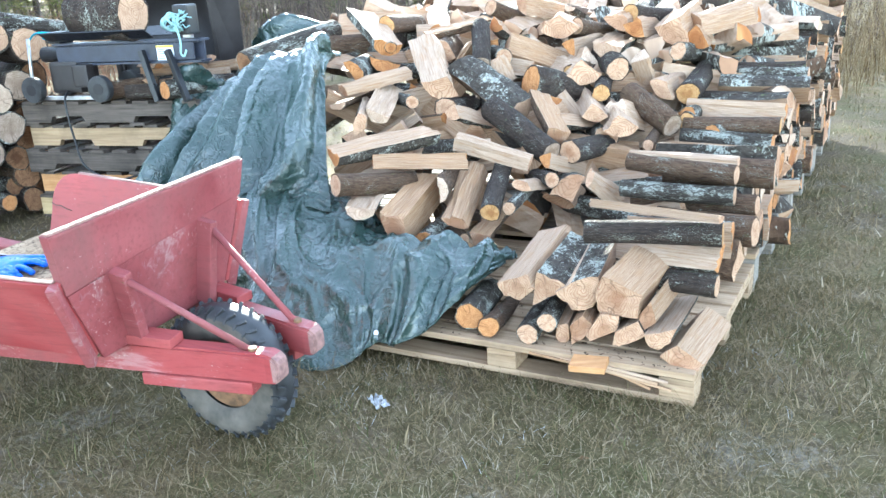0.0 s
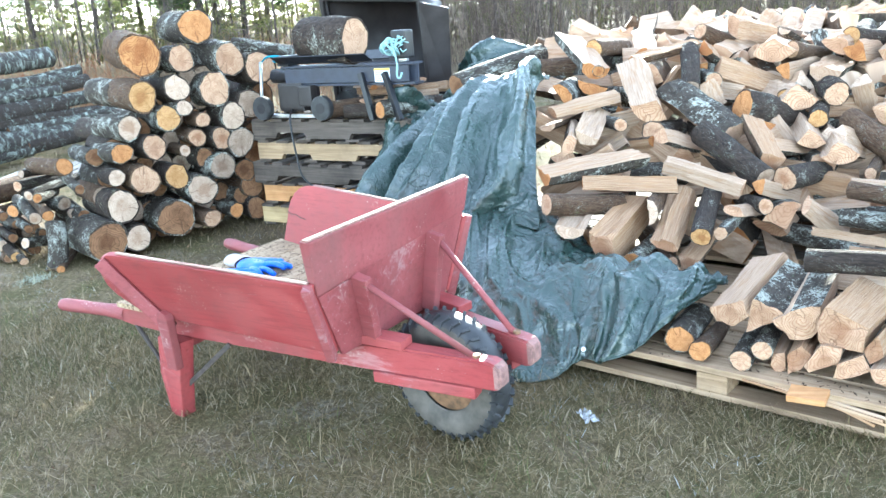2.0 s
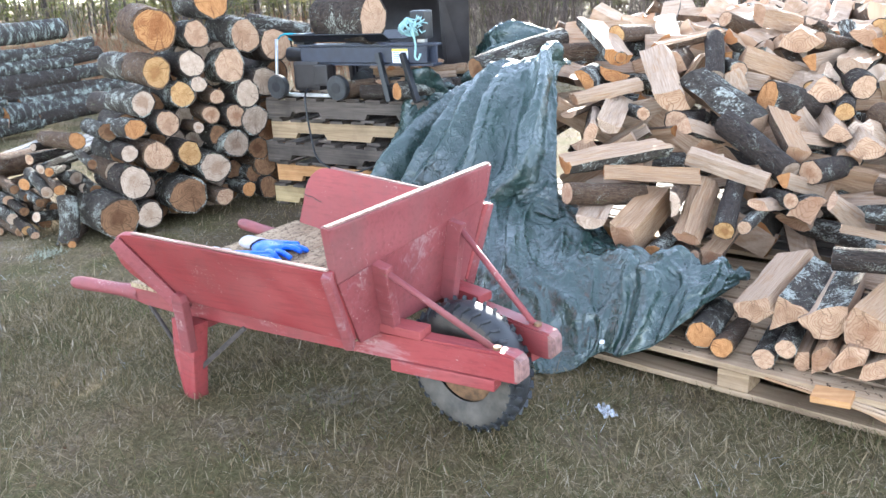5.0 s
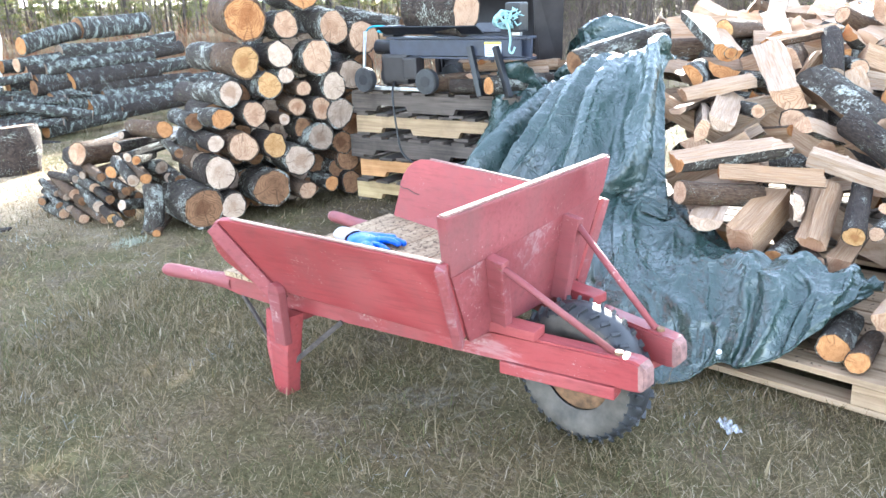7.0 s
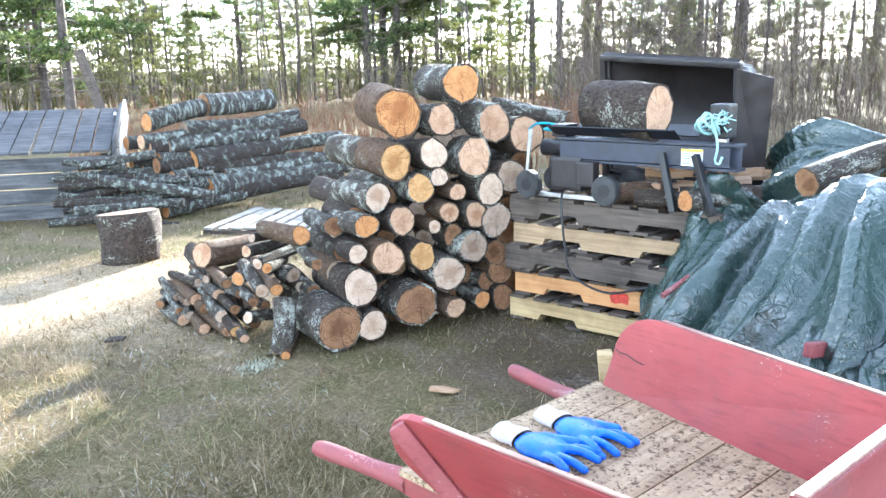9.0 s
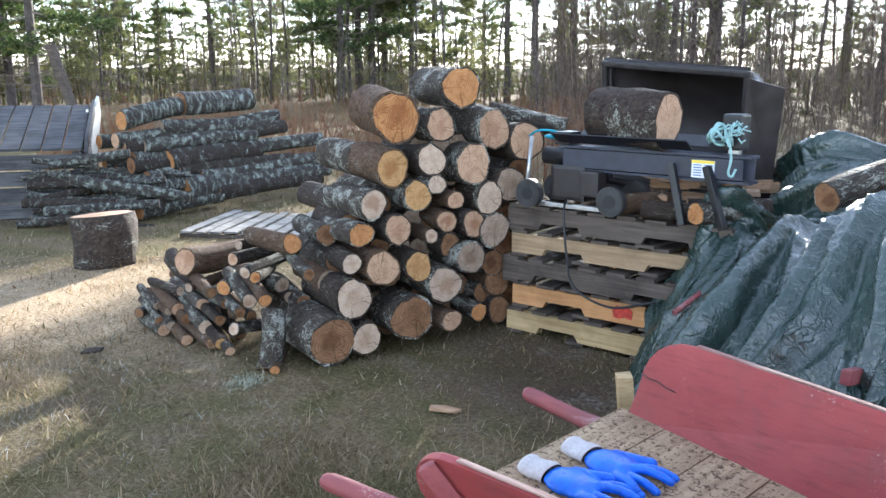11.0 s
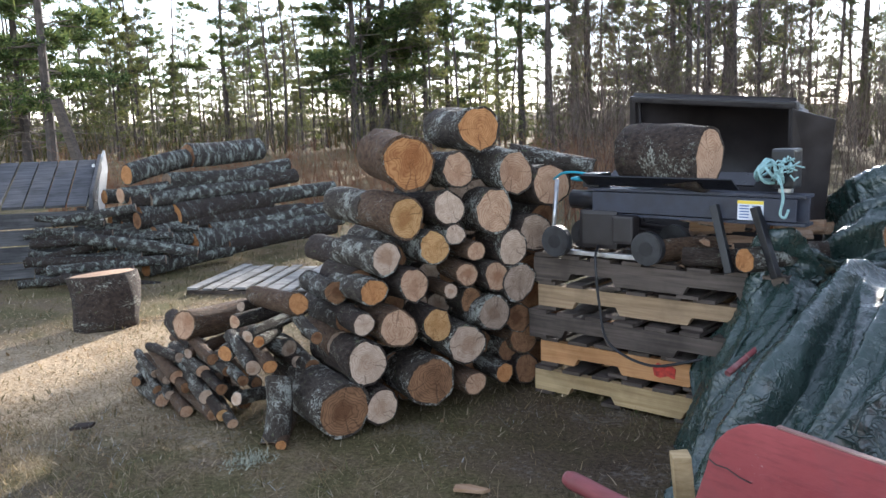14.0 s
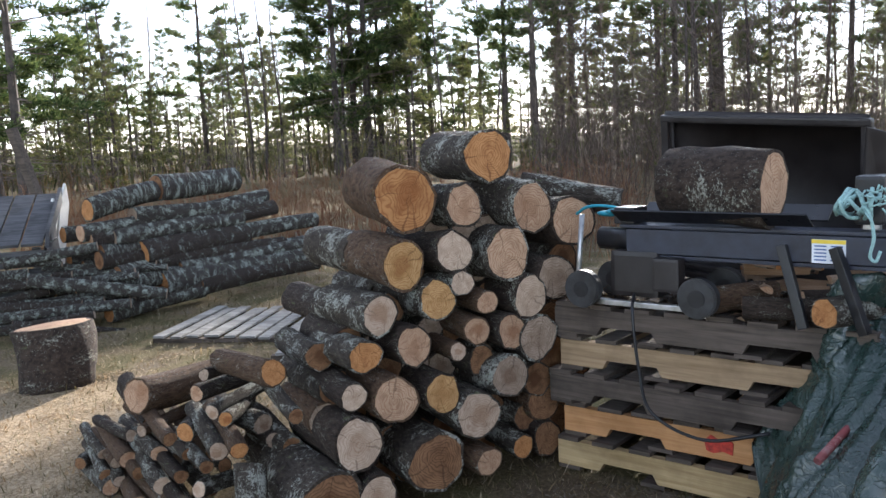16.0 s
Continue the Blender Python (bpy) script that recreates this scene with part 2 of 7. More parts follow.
rubber = plain("rubber", (0.028, 0.028, 0.030), 0.45, var=0.6, scale=14)
muddy_rubber = plain("muddy_rubber", (0.08, 0.068, 0.056), 0.8, var=0.5, scale=16, relief=0.4)
dark_iron = plain("dark_iron", (0.07, 0.055, 0.048), 0.7, 0.3, 0.5, 45)
rusty = plain("rusty_steel", (0.17, 0.095, 0.05), 0.75, 0.3, 0.5, 45)
steel = plain("grey_steel", (0.42, 0.42, 0.42), 0.4, 0.9, 0.3)
black_paint = plain("black_paint", (0.012, 0.012, 0.014), 0.38, var=0.4)
black_plastic = plain("black_plastic", (0.022, 0.018, 0.018), 0.45, var=0.4, scale=12)
blue_glove = plain("blue_glove", (0.010, 0.12, 0.62), 0.36, var=0.3, scale=45, relief=0.9)
white_knit = plain("white_knit", (0.46, 0.43, 0.42), 0.9, var=0.15, scale=120, relief=0.6)
rope_mat = plain("rope", (0.27, 0.43, 0.42), 0.75, var=0.25, scale=150, relief=0.8)
teal = plain("teal_strap", (0.02, 0.25, 0.33), 0.6)
label_white = plain("label_white", (0.66, 0.68, 0.72), 0.5, var=0.05)
label_yellow = plain("label_yellow", (0.75, 0.55, 0.06), 0.5, var=0.05)
label_blue = plain("label_blue", (0.08, 0.13, 0.28), 0.5, var=0.05)
foil = plain("crumpled_wrapper", (0.32, 0.32, 0.33), 0.4, var=0.6, scale=60)
splitter_blue = plain("splitter_paint", (0.028, 0.032, 0.048), 0.4, var=0.3, scale=18)
worn_end = plain("worn_end", (0.22, 0.12, 0.105), 0.9, var=0.4, scale=60)
red_mark = plain("red_mark", (0.42, 0.045, 0.03), 0.8, var=0.5, scale=55)


def tarp_material():
    """Woven plastic sheet: slick, a little dusty, with sharp creases and a fine crinkle."""
    m = Mat("tarp", 0.3, spec=0.8)
    v = m.spread(1, 1, 1, False)
    f = m.noise(v, 2.2, 4, 0.6)
    c = m.ramp(f, (0.3, (0.015, 0.031, 0.026)), (0.7, (0.028, 0.051, 0.043)))
    dust = m.noise(v, 9, 6, 0.72)
    c = m.mix(m.ramp(dust, (0.55, 0.0), (0.8, 0.2)), c, (0.13, 0.145, 0.13))
    m.colour(c)
    m.rough(dust, 0.18, 0.36)
    warp = m.n("ShaderNodeTexNoise", Scale=6.0, Detail=4.0)
    m.link(v, warp.inputs["Vector"])
    bent = m.mix(0.22, v, warp.outputs["Color"], "LINEAR_LIGHT")
    folds = []
    for scale, width in ((4.0, 0.05), (9.0, 0.06), (21.0, 0.08)):
        vor = m.n("ShaderNodeTexVoronoi", Scale=scale)
        vor.feature = "DISTANCE_TO_EDGE"
        m.link(bent, vor.inputs["Vector"])
        folds.append(m.ramp(vor.outputs["Distance"], (0.0, 1.0), (width, 0.0)))
    height = m.mix(0.25, m.mix(0.5, folds[0], folds[1]), folds[2])
    height = m.mix(0.35, height, m.noise(v, 16, 5, 0.6, 1.0))
    m.bump(height, 0.55, 0.010)
    return m.m


tarp_mat = tarp_material()


def ground_material():
    m = Mat("ground", 0.95, spec=0.1)
    v = m.spread(1, 1, 1, False)
    fine = m.noise(v, 55, 5, 0.7)
    mid = m.noise(v, 3.2, 5, 0.62)
    big = m.noise(v, 0.55, 3, 0.5)
    green = m.ramp(fine, (0.3, (0.050, 0.044, 0.018)), (0.72, (0.18, 0.155, 0.075)))
    straw = m.ramp(fine, (0.3, (0.095, 0.066, 0.034)), (0.72, (0.30, 0.225, 0.135)))
    c = m.mix(m.ramp(mid, (0.40, 0.0), (0.62, 1.0)), green, straw)
    soil = m.ramp(fine, (0.3, (0.045, 0.034, 0.024)), (0.7, (0.15, 0.115, 0.08)))
    c = m.mix(m.ramp(m.mix(0.5, mid, big), (0.50, 0.0), (0.62, 0.8)), c, soil)

    def blob(x, y, rx, ry, lo, hi):
        mp = m.n("ShaderNodeMapping", Location=(-x / rx, -y / ry, 0), Scale=(1 / rx, 1 / ry, 0))
        m.link(m.co, mp.inputs["Vector"])
        g = m.nt.nodes.new("ShaderNodeTexGradient")
        g.gradient_type = "SPHERICAL"
        m.link(mp.outputs["Vector"], g.inputs["Vector"])
        return m.ramp(m.mix(0.5, g.outputs["Fac"], m.noise(v, 2.4, 5, 0.7)), (lo, 0.0), (hi, 1.0))

    dust = m.ramp(fine, (0.3, (0.17, 0.115, 0.062)), (0.7, (0.50, 0.39, 0.26)))
    c = m.mix(blob(-4.6, 4.3, 2.2, 2.2, 0.45, 0.60), c, dust)
    dirt = m.ramp(fine, (0.3, (0.035, 0.026, 0.018)), (0.72, (0.12, 0.085, 0.058)))
    c = m.mix(blob(-1.8, 4.0, 1.1, 0.95, 0.44, 0.74), c, dirt)
    frost = m.ramp(m.mix(0.45, m.noise(v, 1.6, 4, 0.6), m.noise(v, 34, 4, 0.75)), (0.55, 0.0), (0.68, 0.5))
    c = m.mix(frost, c, (0.40, 0.37, 0.32))
    m.colour(c)
    m.bump(m.mix(0.5, fine, mid), 1.0, 0.03)
    return m.m


ground_mat = ground_material()


def blade_material(name, *stops):
    m = Mat(name, 0.7, spec=0.25)
    m.colour(m.island(*stops))
    return m.leafy(0.45).m


grass_mat = blade_material("grass_blades", (0.0, (0.062, 0.055, 0.020)), (0.35, (0.125, 0.098, 0.044)), (0.6, (0.21, 0.155, 0.080)), (0.86, (0.33, 0.25, 0.145)), (1.0, (0.48, 0.40, 0.29)))
straw_mat = blade_material("dry_stalks", (0.0, (0.15, 0.10, 0.045)), (0.5, (0.26, 0.19, 0.10)), (1.0, (0.44, 0.35, 0.22)))
green_mat = blade_material("green_blades", (0.0, (0.055, 0.065, 0.02)), (0.6, (0.12, 0.13, 0.045)), (1.0, (0.22, 0.21, 0.09)))
frost_mat = blade_material("frosted_blades", (0.0, (0.16, 0.15, 0.12)), (0.5, (0.32, 0.31, 0.28)), (1.0, (0.56, 0.56, 0.54)))
rust_mat = blade_material("rusty_weeds", (0.0, (0.16, 0.055, 0.03)), (0.5, (0.26, 0.13, 0.07)), (1.0, (0.36, 0.24, 0.14)))
leaf_mat = blade_material("fallen_leaves", (0.0, (0.09, 0.05, 0.025)), (0.6, (0.20, 0.12, 0.06)), (1.0, (0.34, 0.24, 0.14)))
pine_mat = blade_material("pine_needles", (0.0, (0.035, 0.06, 0.022)), (0.6, (0.095, 0.135, 0.045)), (1.0, (0.19, 0.21, 0.07)))
fir_mat = blade_material("fir_needles", (0.0, (0.055, 0.075, 0.025)), (0.6, (0.15, 0.165, 0.055)), (1.0, (0.30, 0.27, 0.11)))
twig_mat = plain("twig_bark", (0.15, 0.12, 0.098), 0.9, var=0.45, scale=8)
under_mat = blade_material("undergrowth", (0.0, (0.05, 0.06, 0.02)), (0.5, (0.13, 0.13, 0.05)), (1.0, (0.26, 0.20, 0.10)))
stem_mat = blade_material("brush_stems", (0.0, (0.05, 0.036, 0.028)), (0.6, (0.14, 0.10, 0.078)), (1.0, (0.30, 0.23, 0.18)))
trunk_mat = plain("trunk_bark", (0.075, 0.060, 0.052), 0.95, var=0.5, scale=6, relief=0.8)
chip_mat = blade_material("wood_chips", (0.0, (0.22, 0.135, 0.065)), (0.5, (0.40, 0.285, 0.165)), (1.0, (0.60, 0.48, 0.33)))
lichen_mat = plain("lichen_tuft", (0.30, 0.30, 0.22), 0.95, var=0.3, scale=80, relief=0.9)


# ---------------------------------------------------------------- mesh helpers
def mesh_of(name, bm, *mats):
    me = bpy.data.meshes.new(name)
    bm.to_mesh(me)
    bm.free()
    for m in mats:
        me.materials.append(m)
    return me


def part(name, bm, material, parent=None, label=""):
    ob = new(name, mesh_of(name, bm, *(material if isinstance(material, (list, tuple)) else (material,))))
    ob.parent = parent
    if label:
        ob["label"] = label
    return ob


def thing(name, m, label, category, group="", kind=""):
    ob = new(name)
    ob.empty_display_size = 0.1
    ob.matrix_basis = m
    return tagged(ob, label, category, group, kind)


def smooth(bm):
    for f in bm.faces:
        f.smooth = True
    return bm


def box(sx, sy, sz, at=(0, 0, 0), bevel=0.004, bm=None, turn=None):
    """A bevelled box, centred at a place."""
    one = bmesh.new()
    bmesh.ops.create_cube(one, size=1.0, matrix=Matrix.Diagonal((sx, sy, sz, 1)))
    if bevel:
        bmesh.ops.bevel(one, geom=one.edges[:], offset=min(bevel, 0.45 * min(sx, sy, sz)), segments=2, affect="EDGES", profile=0.7)
    one.transform(Matrix.Translation(at) @ (turn if turn else Matrix()))
    if bm is None:
        return one
    return add(bm, one)


def add(bm, other):
    me = bpy.data.meshes.new("join")
    other.to_mesh(me)
    other.free()
    bm.from_mesh(me)
    bpy.data.meshes.remove(me)
    return bm


def slab(points, thick, bevel=0.004):
    """A board from a flat outline, thickened on both sides."""
    bm = bmesh.new()
    pts = [Vector(p) for p in points]
    nrm = Vector((0, 0, 0))
    for i in range(len(pts)):
        nrm += (pts[i] - pts[0]).cross(pts[(i + 1) % len(pts)] - pts[0])
    nrm.normalize()
    lo = [bm.verts.new(p - nrm * thick / 2) for p in pts]
    hi = [bm.verts.new(p + nrm * thick / 2) for p in pts]
    bm.faces.new(hi)
    bm.faces.new(lo[::-1])
    for i in range(len(pts)):
        j = (i + 1) % len(pts)
        bm.faces.new((lo[i], lo[j], hi[j], hi[i]))
    bmesh.ops.recalc_face_normals(bm, faces=bm.faces[:])
    if bevel:
        bmesh.ops.bevel(bm, geom=[e for e in bm.edges if e.calc_face_angle(0) > 0.5], offset=bevel, segments=2, affect="EDGES", profile=0.7)
    return bm


def along(p0, p1, roll=0.0):
    """The pose whose x axis runs from p0 to p1, with z as far up as can be."""
    p0, p1 = Vector(p0), Vector(p1)
    x = (p1 - p0).normalized()
    up = Vector((0, 0, 1)) if abs(x.z) < 0.95 else Vector((0, 1, 0))
    y = up.cross(x).normalized()
    z = x.cross(y)
    return Matrix.Translation(p0) @ Matrix((x, y, z)).transposed().to_4x4() @ Matrix.Rotation(roll, 4, "X")


def bar(p0, p1, w, h, bevel=0.004, bm=None):
    """A squared bar between two points."""
    ln = (Vector(p1) - Vector(p0)).length
    one = box(ln, w, h, (ln / 2, 0, 0), bevel)
    one.transform(along(p0, p1))
    return one if bm is None else add(bm, one)


def rod(p0, p1, r0, r1=None, n=10, bm=None):
    ln = (Vector(p1) - Vector(p0)).length
    one = bmesh.new()
    bmesh.ops.create_cone(one, cap_ends=True, segments=n, radius1=r0, radius2=r0 if r1 is None else r1, depth=ln)
    one.transform(along(p0, p1) @ pose(ln / 2, 0, 0, 0, 90, 0))
    for f in one.faces:
        f.smooth = len(f.verts) == 4
    return one if bm is None else add(bm, one)


def ball(at, rx, ry, rz, turn=None, bm=None, u=14, v=9):
    one = bmesh.new()
    bmesh.ops.create_uvsphere(one, u_segments=u, v_segments=v, radius=1.0)
    one.transform(Matrix.Translation(at) @ (turn if turn else Matrix()) @ Matrix.Diagonal((rx, ry, rz, 1)))
    smooth(one)
    return one if bm is None else add(bm, one)


def tube(points, r, n=8, bm=None):
    """A round cord through the points."""
    one = bmesh.new()
    pts = [Vector(p) for p in points]
    rings = []
    for i, p in enumerate(pts):
        d = (pts[min(i + 1, len(pts) - 1)] - pts[max(i - 1, 0)]).normalized()
        s = d.cross(Vector((0.31, 0.2, 0.93))).normalized()
        t = d.cross(s)
        rings.append([one.verts.new(p + r * (math.cos(a) * s + math.sin(a) * t)) for a in (2 * math.pi * k / n for k in range(n))])
    for a, b in zip(rings, rings[1:]):
        for k in range(n):
            one.faces.new((a[k], a[(k + 1) % n], b[(k + 1) % n], b[k]))
    one.faces.new(rings[0][::-1])
    one.faces.new(rings[-1])
    bmesh.ops.recalc_face_normals(one, faces=one.faces[:])
    smooth(one)
    return one if bm is None else add(bm, one)


def curve_points(ctrl, n):
    """A smooth line through control points."""
    c = [Vector(p) for p in ctrl]
    c = [2 * c[0] - c[1]] + c + [2 * c[-1] - c[-2]]
    pts = []
    for i in range(1, len(c) - 2):
        for k in range(n):
            t = k / n
            pts.append(0.5 * (2 * c[i] + (c[i + 1] - c[i - 1]) * t + (2 * c[i - 1] - 5 * c[i] + 4 * c[i + 1] - c[i + 2]) * t * t + (3 * c[i] - c[i - 1] - 3 * c[i + 1] + c[i + 2]) * t ** 3))
    return pts + [c[-2]]


class Soup:
    """Many small faces gathered in lists, for foliage, twigs and grass."""

    def __init__(self):
        self.v, self.f, self.mi = [], [], []

    def prism(self, p0, p1, r0, r1, n=3, mi=0):
        d = (p1 - p0).normalized()
        s = d.cross(Vector((0.37, 0.61, 0.11))).normalized()
        t = d.cross(s)
        i = len(self.v)
        for p, r in ((p0, r0), (p1, r1)):
            for k in range(n):
                a = 2 * math.pi * k / n
                self.v.append(p + r * (math.cos(a) * s + math.sin(a) * t))
        for k in range(n):
            self.f.append((i + k, i + (k + 1) % n, i + n + (k + 1) % n, i + n + k))
            self.mi.append(mi)

    def blade(self, p, d, w, ln, side, mi=0):
        i = len(self.v)
        self.v += [p - side * w / 2, p + side * w / 2, p + d * ln]
        self.f.append((i, i + 1, i + 2))
        self.mi.append(mi)

    def mesh(self, name, *mats):
        me = bpy.data.meshes.new(name)
        me.from_pydata([tuple(v) for v in self.v], [], self.f)
        for m in mats:
            me.materials.append(m)
        me.polygons.foreach_set("material_index", self.mi)
        me.update()
        return me


# ---------------------------------------------------------------- the ground, one sheet to the horizon
def lie(x, y):
    """The height of the ground."""
    near = 0.012 * noise.noise((x * 1.3, y * 1.3, 0.4)) + 0.01 * noise.noise((x * 4.0, y * 4.0, 2.0))
    d = math.hypot(x + 2, y - 3)
    far = max(0.0, d - 9.0)
    return near + 0.25 * noise.noise((x * 0.08, y * 0.08, 7.0)) * min(1.0, far / 8.0)


def build_ground():
    steps = [math.sinh(k / 100 * 6.2) / math.sinh(6.2) * 420 for k in range(-100, 101)]
    verts = [(x - 1.5, y + 3.0, lie(x - 1.5, y + 3.0) if abs(x) < 80 and abs(y) < 80 else 0.0) for y in steps for x in steps]
    n = len(steps)
    faces = [(j * n + i, j * n + i + 1, (j + 1) * n + i + 1, (j + 1) * n + i) for j in range(n - 1) for i in range(n - 1)]
    me = bpy.data.meshes.new("ground")
    me.from_pydata(verts, [], faces)
    me.materials.append(ground_mat)
    for p in me.polygons:
        p.use_smooth = True
    tagged(new("ground", me), "short frosted late-autumn grass with bare soil and sawdust", "ground", kind="structure")


build_ground()


# ---------------------------------------------------------------- logs and firewood
def round_mesh(name, seed, bark, n=18, rings=5, bend=0.03, knots=1):
    """A log of length 1 and radius 1 along x, in bark; ends are separate faces."""
    rs = random.Random(seed)
    bm = bmesh.new()
    ph = [rs.uniform(0, 6.28) for _ in range(6)]
    rows = []
    for i in range(rings + 1):
        t = i / rings
        row = []
        for k in range(n):
            a = 2 * math.pi * k / n
            r = 0.95 + 0.05 * math.sin(2 * a + ph[0]) + 0.035 * math.sin(3 * a + ph[1] + 2 * t) + 0.03 * math.sin(7 * a + ph[2] + 5 * t) + 0.025 * rs.uniform(-1, 1)
            r *= 1 - 0.06 * t
            row.append(bm.verts.new((t, r * math.cos(a) + bend * math.sin(3 * t + ph[3]) * 3, r * math.sin(a) + bend * math.sin(2.4 * t + ph[4]) * 3)))
        rows.append(row)
    for a, b in zip(rows, rows[1:]):
        for k in range(n):
            bm.faces.new((a[k], a[(k + 1) % n], b[(k + 1) % n], b[k])).smooth = True
    ends = []
    for row, back in ((rows[0], False), (rows[-1], True)):
        e = bmesh.new()
        mid = sum((v.co for v in row), Vector()) / n
        push = 0.003 if back else -0.003
        skin = [rs.uniform(0.87, 0.93) for _ in row]
        inner = [bm.verts.new(mid + (v.co - mid) * k) for v, k in zip(row, skin)]
        for k in range(n):
            q = (row[k], row[(k + 1) % n], inner[(k + 1) % n], inner[k])
            bm.faces.new(q if back else q[::-1])
        rim = [e.verts.new(v.co + Vector((push, 0, 0))) for v in inner]
        e.faces.new(rim if back else rim[::-1])
        base = [e.verts.new(v.co - Vector((push, 0, 0))) for v in inner]
        for k in range(n):
            q = (base[k], base[(k + 1) % n], rim[(k + 1) % n], rim[k])
            e.faces.new(q if back else q[::-1])
        bmesh.ops.recalc_face_normals(e, faces=e.faces[:])
        ends.append(e)
    bmesh.ops.recalc_face_normals(bm, faces=bm.faces[:])
    return mesh_of(name, bm, bark), [mesh_of("cut_face", e, GRAIN["pale"]) for e in ends]


ROUNDS = [round_mesh("log", 10 + k, bark) for k, bark in enumerate((bark_grey, bark_grey, bark_dark, bark_grey, bark_brown, bark_dark))]
BRANCHES = [round_mesh("thin_log", 40 + k, bark, 10, 5, 0.10) for k, bark in enumerate((bark_grey, bark_dark, bark_brown, bark_grey))]
LONGS = [round_mesh("long_log", 60 + k, bark, 16, 9, 0.08) for k, bark in enumerate((bark_long, bark_long, bark_long_dark, bark_long))]
FACES = {}
COUNT = [0]
WORDS = {"white": "pale white", "pale": "pale cream", "yellow": "fresh yellow", "tan": "orange tan", "dull": "weathered grey", "brown": "dark brown"}


def lay_log(name, p, axis, r, length, tone, pool, label, group, turn=None):
    """A log from its near end p along axis, with two sawn faces."""
    COUNT[0] += 1
    k = COUNT[0]
    body, ends = pool[(k * 7 + k // 3) % len(pool)]
    rs = random.Random(k)
    roll = rs.uniform(0, 6.28) if turn is None else turn
    p = Vector(p)
    ob = new(name, body)
    ob.matrix_basis = along(p, p + Vector(axis), roll) @ Matrix.Diagonal((length, r, r * rs.uniform(0.93, 1.0), 1))
    tagged(ob, label % WORDS[tone] if "%" in label else label, "log", group)
    for i, e in enumerate(ends):
        key = (e.name, tone if i == 0 else "dull")
        if key not in FACES:
            FACES[key] = e.copy()
            FACES[key].materials[0] = GRAIN[key[1]]
        f = new("cut_face", FACES[key])
        f.parent = ob
    return ob


def stack_log(p, axis, r, length, tone):
    return lay_log("log", p, axis, r, length, tone, ROUNDS, "lichen-spotted round log with a %s sawn end, stacked", "stacked round logs")


def small_log(p, axis, r, length, tone):
    return lay_log("branch_log", p, axis, r, length, tone, BRANCHES, "thin bark-covered branch log with a %s cut end", "pile of thin logs")


def long_log(p, q, r, tone):
    v = Vector(q) - Vector(p)
    return lay_log("long_log", p, v.normalized(), r, v.length, tone, LONGS, "long uncut log with lichen-mottled grey bark", "pile of long logs")


def thin_log(p, q, r):
    v = Vector(q) - Vector(p)
    return lay_log("pole", p, v.normalized(), r, v.length * 1.1, "dull", LONGS, "thin lichen-covered pole lying in a heap", "heap of thin poles")


BARK_WAY = []


def split_mesh(seed, shape):
    """A split piece of length 1: a wedge of a log about the local x axis, size about 1 across, with bark on its round side."""
    rs = random.Random(seed)
    if shape == "half":
        a0, a1, cut = 0.0, math.pi, 0.0
    elif shape == "quarter":
        a0, a1, cut = 0.0, rs.uniform(1.2, 1.8), 0.0
    elif shape == "slab":
        a0, a1, cut = 0.9, 2.2, 0.45
    else:
        a0, a1, cut = 0.6, rs.uniform(1.7, 2.2), 0.15
    rim = [(math.cos(a0 + (a1 - a0) * k / 5), math.sin(a0 + (a1 - a0) * k / 5)) for k in range(6)]
    if cut:
        inner = [(x * cut, y * cut) for x, y in (rim[-1], rim[0])]
    else:
        inner = [(0.06, 0.04)]
    outline = rim + inner
    cy = sum(p[0] for p in outline) / len(outline)
    cz = sum(p[1] for p in outline) / len(outline)
    span = max(max(p[0] for p in outline) - min(p[0] for p in outline), max(p[1] for p in outline) - min(p[1] for p in outline))
    # subdivide the split sides, so that they tear a little
    full, tag = [], []
    for i, p in enumerate(outline):
        q = outline[(i + 1) % len(outline)]
        bark = i < 5
        full.append(p)
        tag.append(bark)
        if not bark:
            full += [(p[0] + (q[0] - p[0]) * s, p[1] + (q[1] - p[1]) * s) for s in (0.33, 0.67)]
            tag += [False, False]
    bm = bmesh.new()
    rows = []
    wob = [rs.uniform(-1, 1) for _ in full]
    tw = rs.uniform(-0.12, 0.12)
    for i in range(6):
        t = i / 5
        row = []
        for k, (y, z) in enumerate(full):
            j = 0.055 * (wob[k] + rs.uniform(-0.8, 0.8)) if not tag[k] else 0.025 * rs.uniform(-1, 1)
            y1, z1 = (y - cy) / span + j, (z - cz) / span + 0.8 * j
            s = 1 + 0.05 * math.sin(3 * t + wob[0] * 3)
            ca, sa = math.cos(tw * t), math.sin(tw * t)
            row.append(bm.verts.new((t + (0.012 * rs.uniform(-1, 1) if i in (0, 5) else 0), s * (y1 * ca - z1 * sa), s * (y1 * sa + z1 * ca))))
        rows.append(row)
    m = len(full)
    for a, b in zip(rows, rows[1:]):
        for k in range(m):
            f = bm.faces.new((a[k], a[(k + 1) % m], b[(k + 1) % m], b[k]))
            f.material_index = 1 if tag[k] else 0
    for row in (rows[0][::-1], rows[-1]):
        bm.faces.new(row).material_index = 2
    bmesh.ops.recalc_face_normals(bm, faces=bm.faces[:])
    bark = (bark_grey, bark_brown, bark_grey)[seed % 3]
    BARK_WAY.append(math.atan2(sum(p[1] for p in rim) / 6 - cz, sum(p[0] for p in rim) / 6 - cy))
    return mesh_of("split_log", bm, split_wood, bark, GRAIN[("pale", "tan", "white", "pale")[seed % 4]])


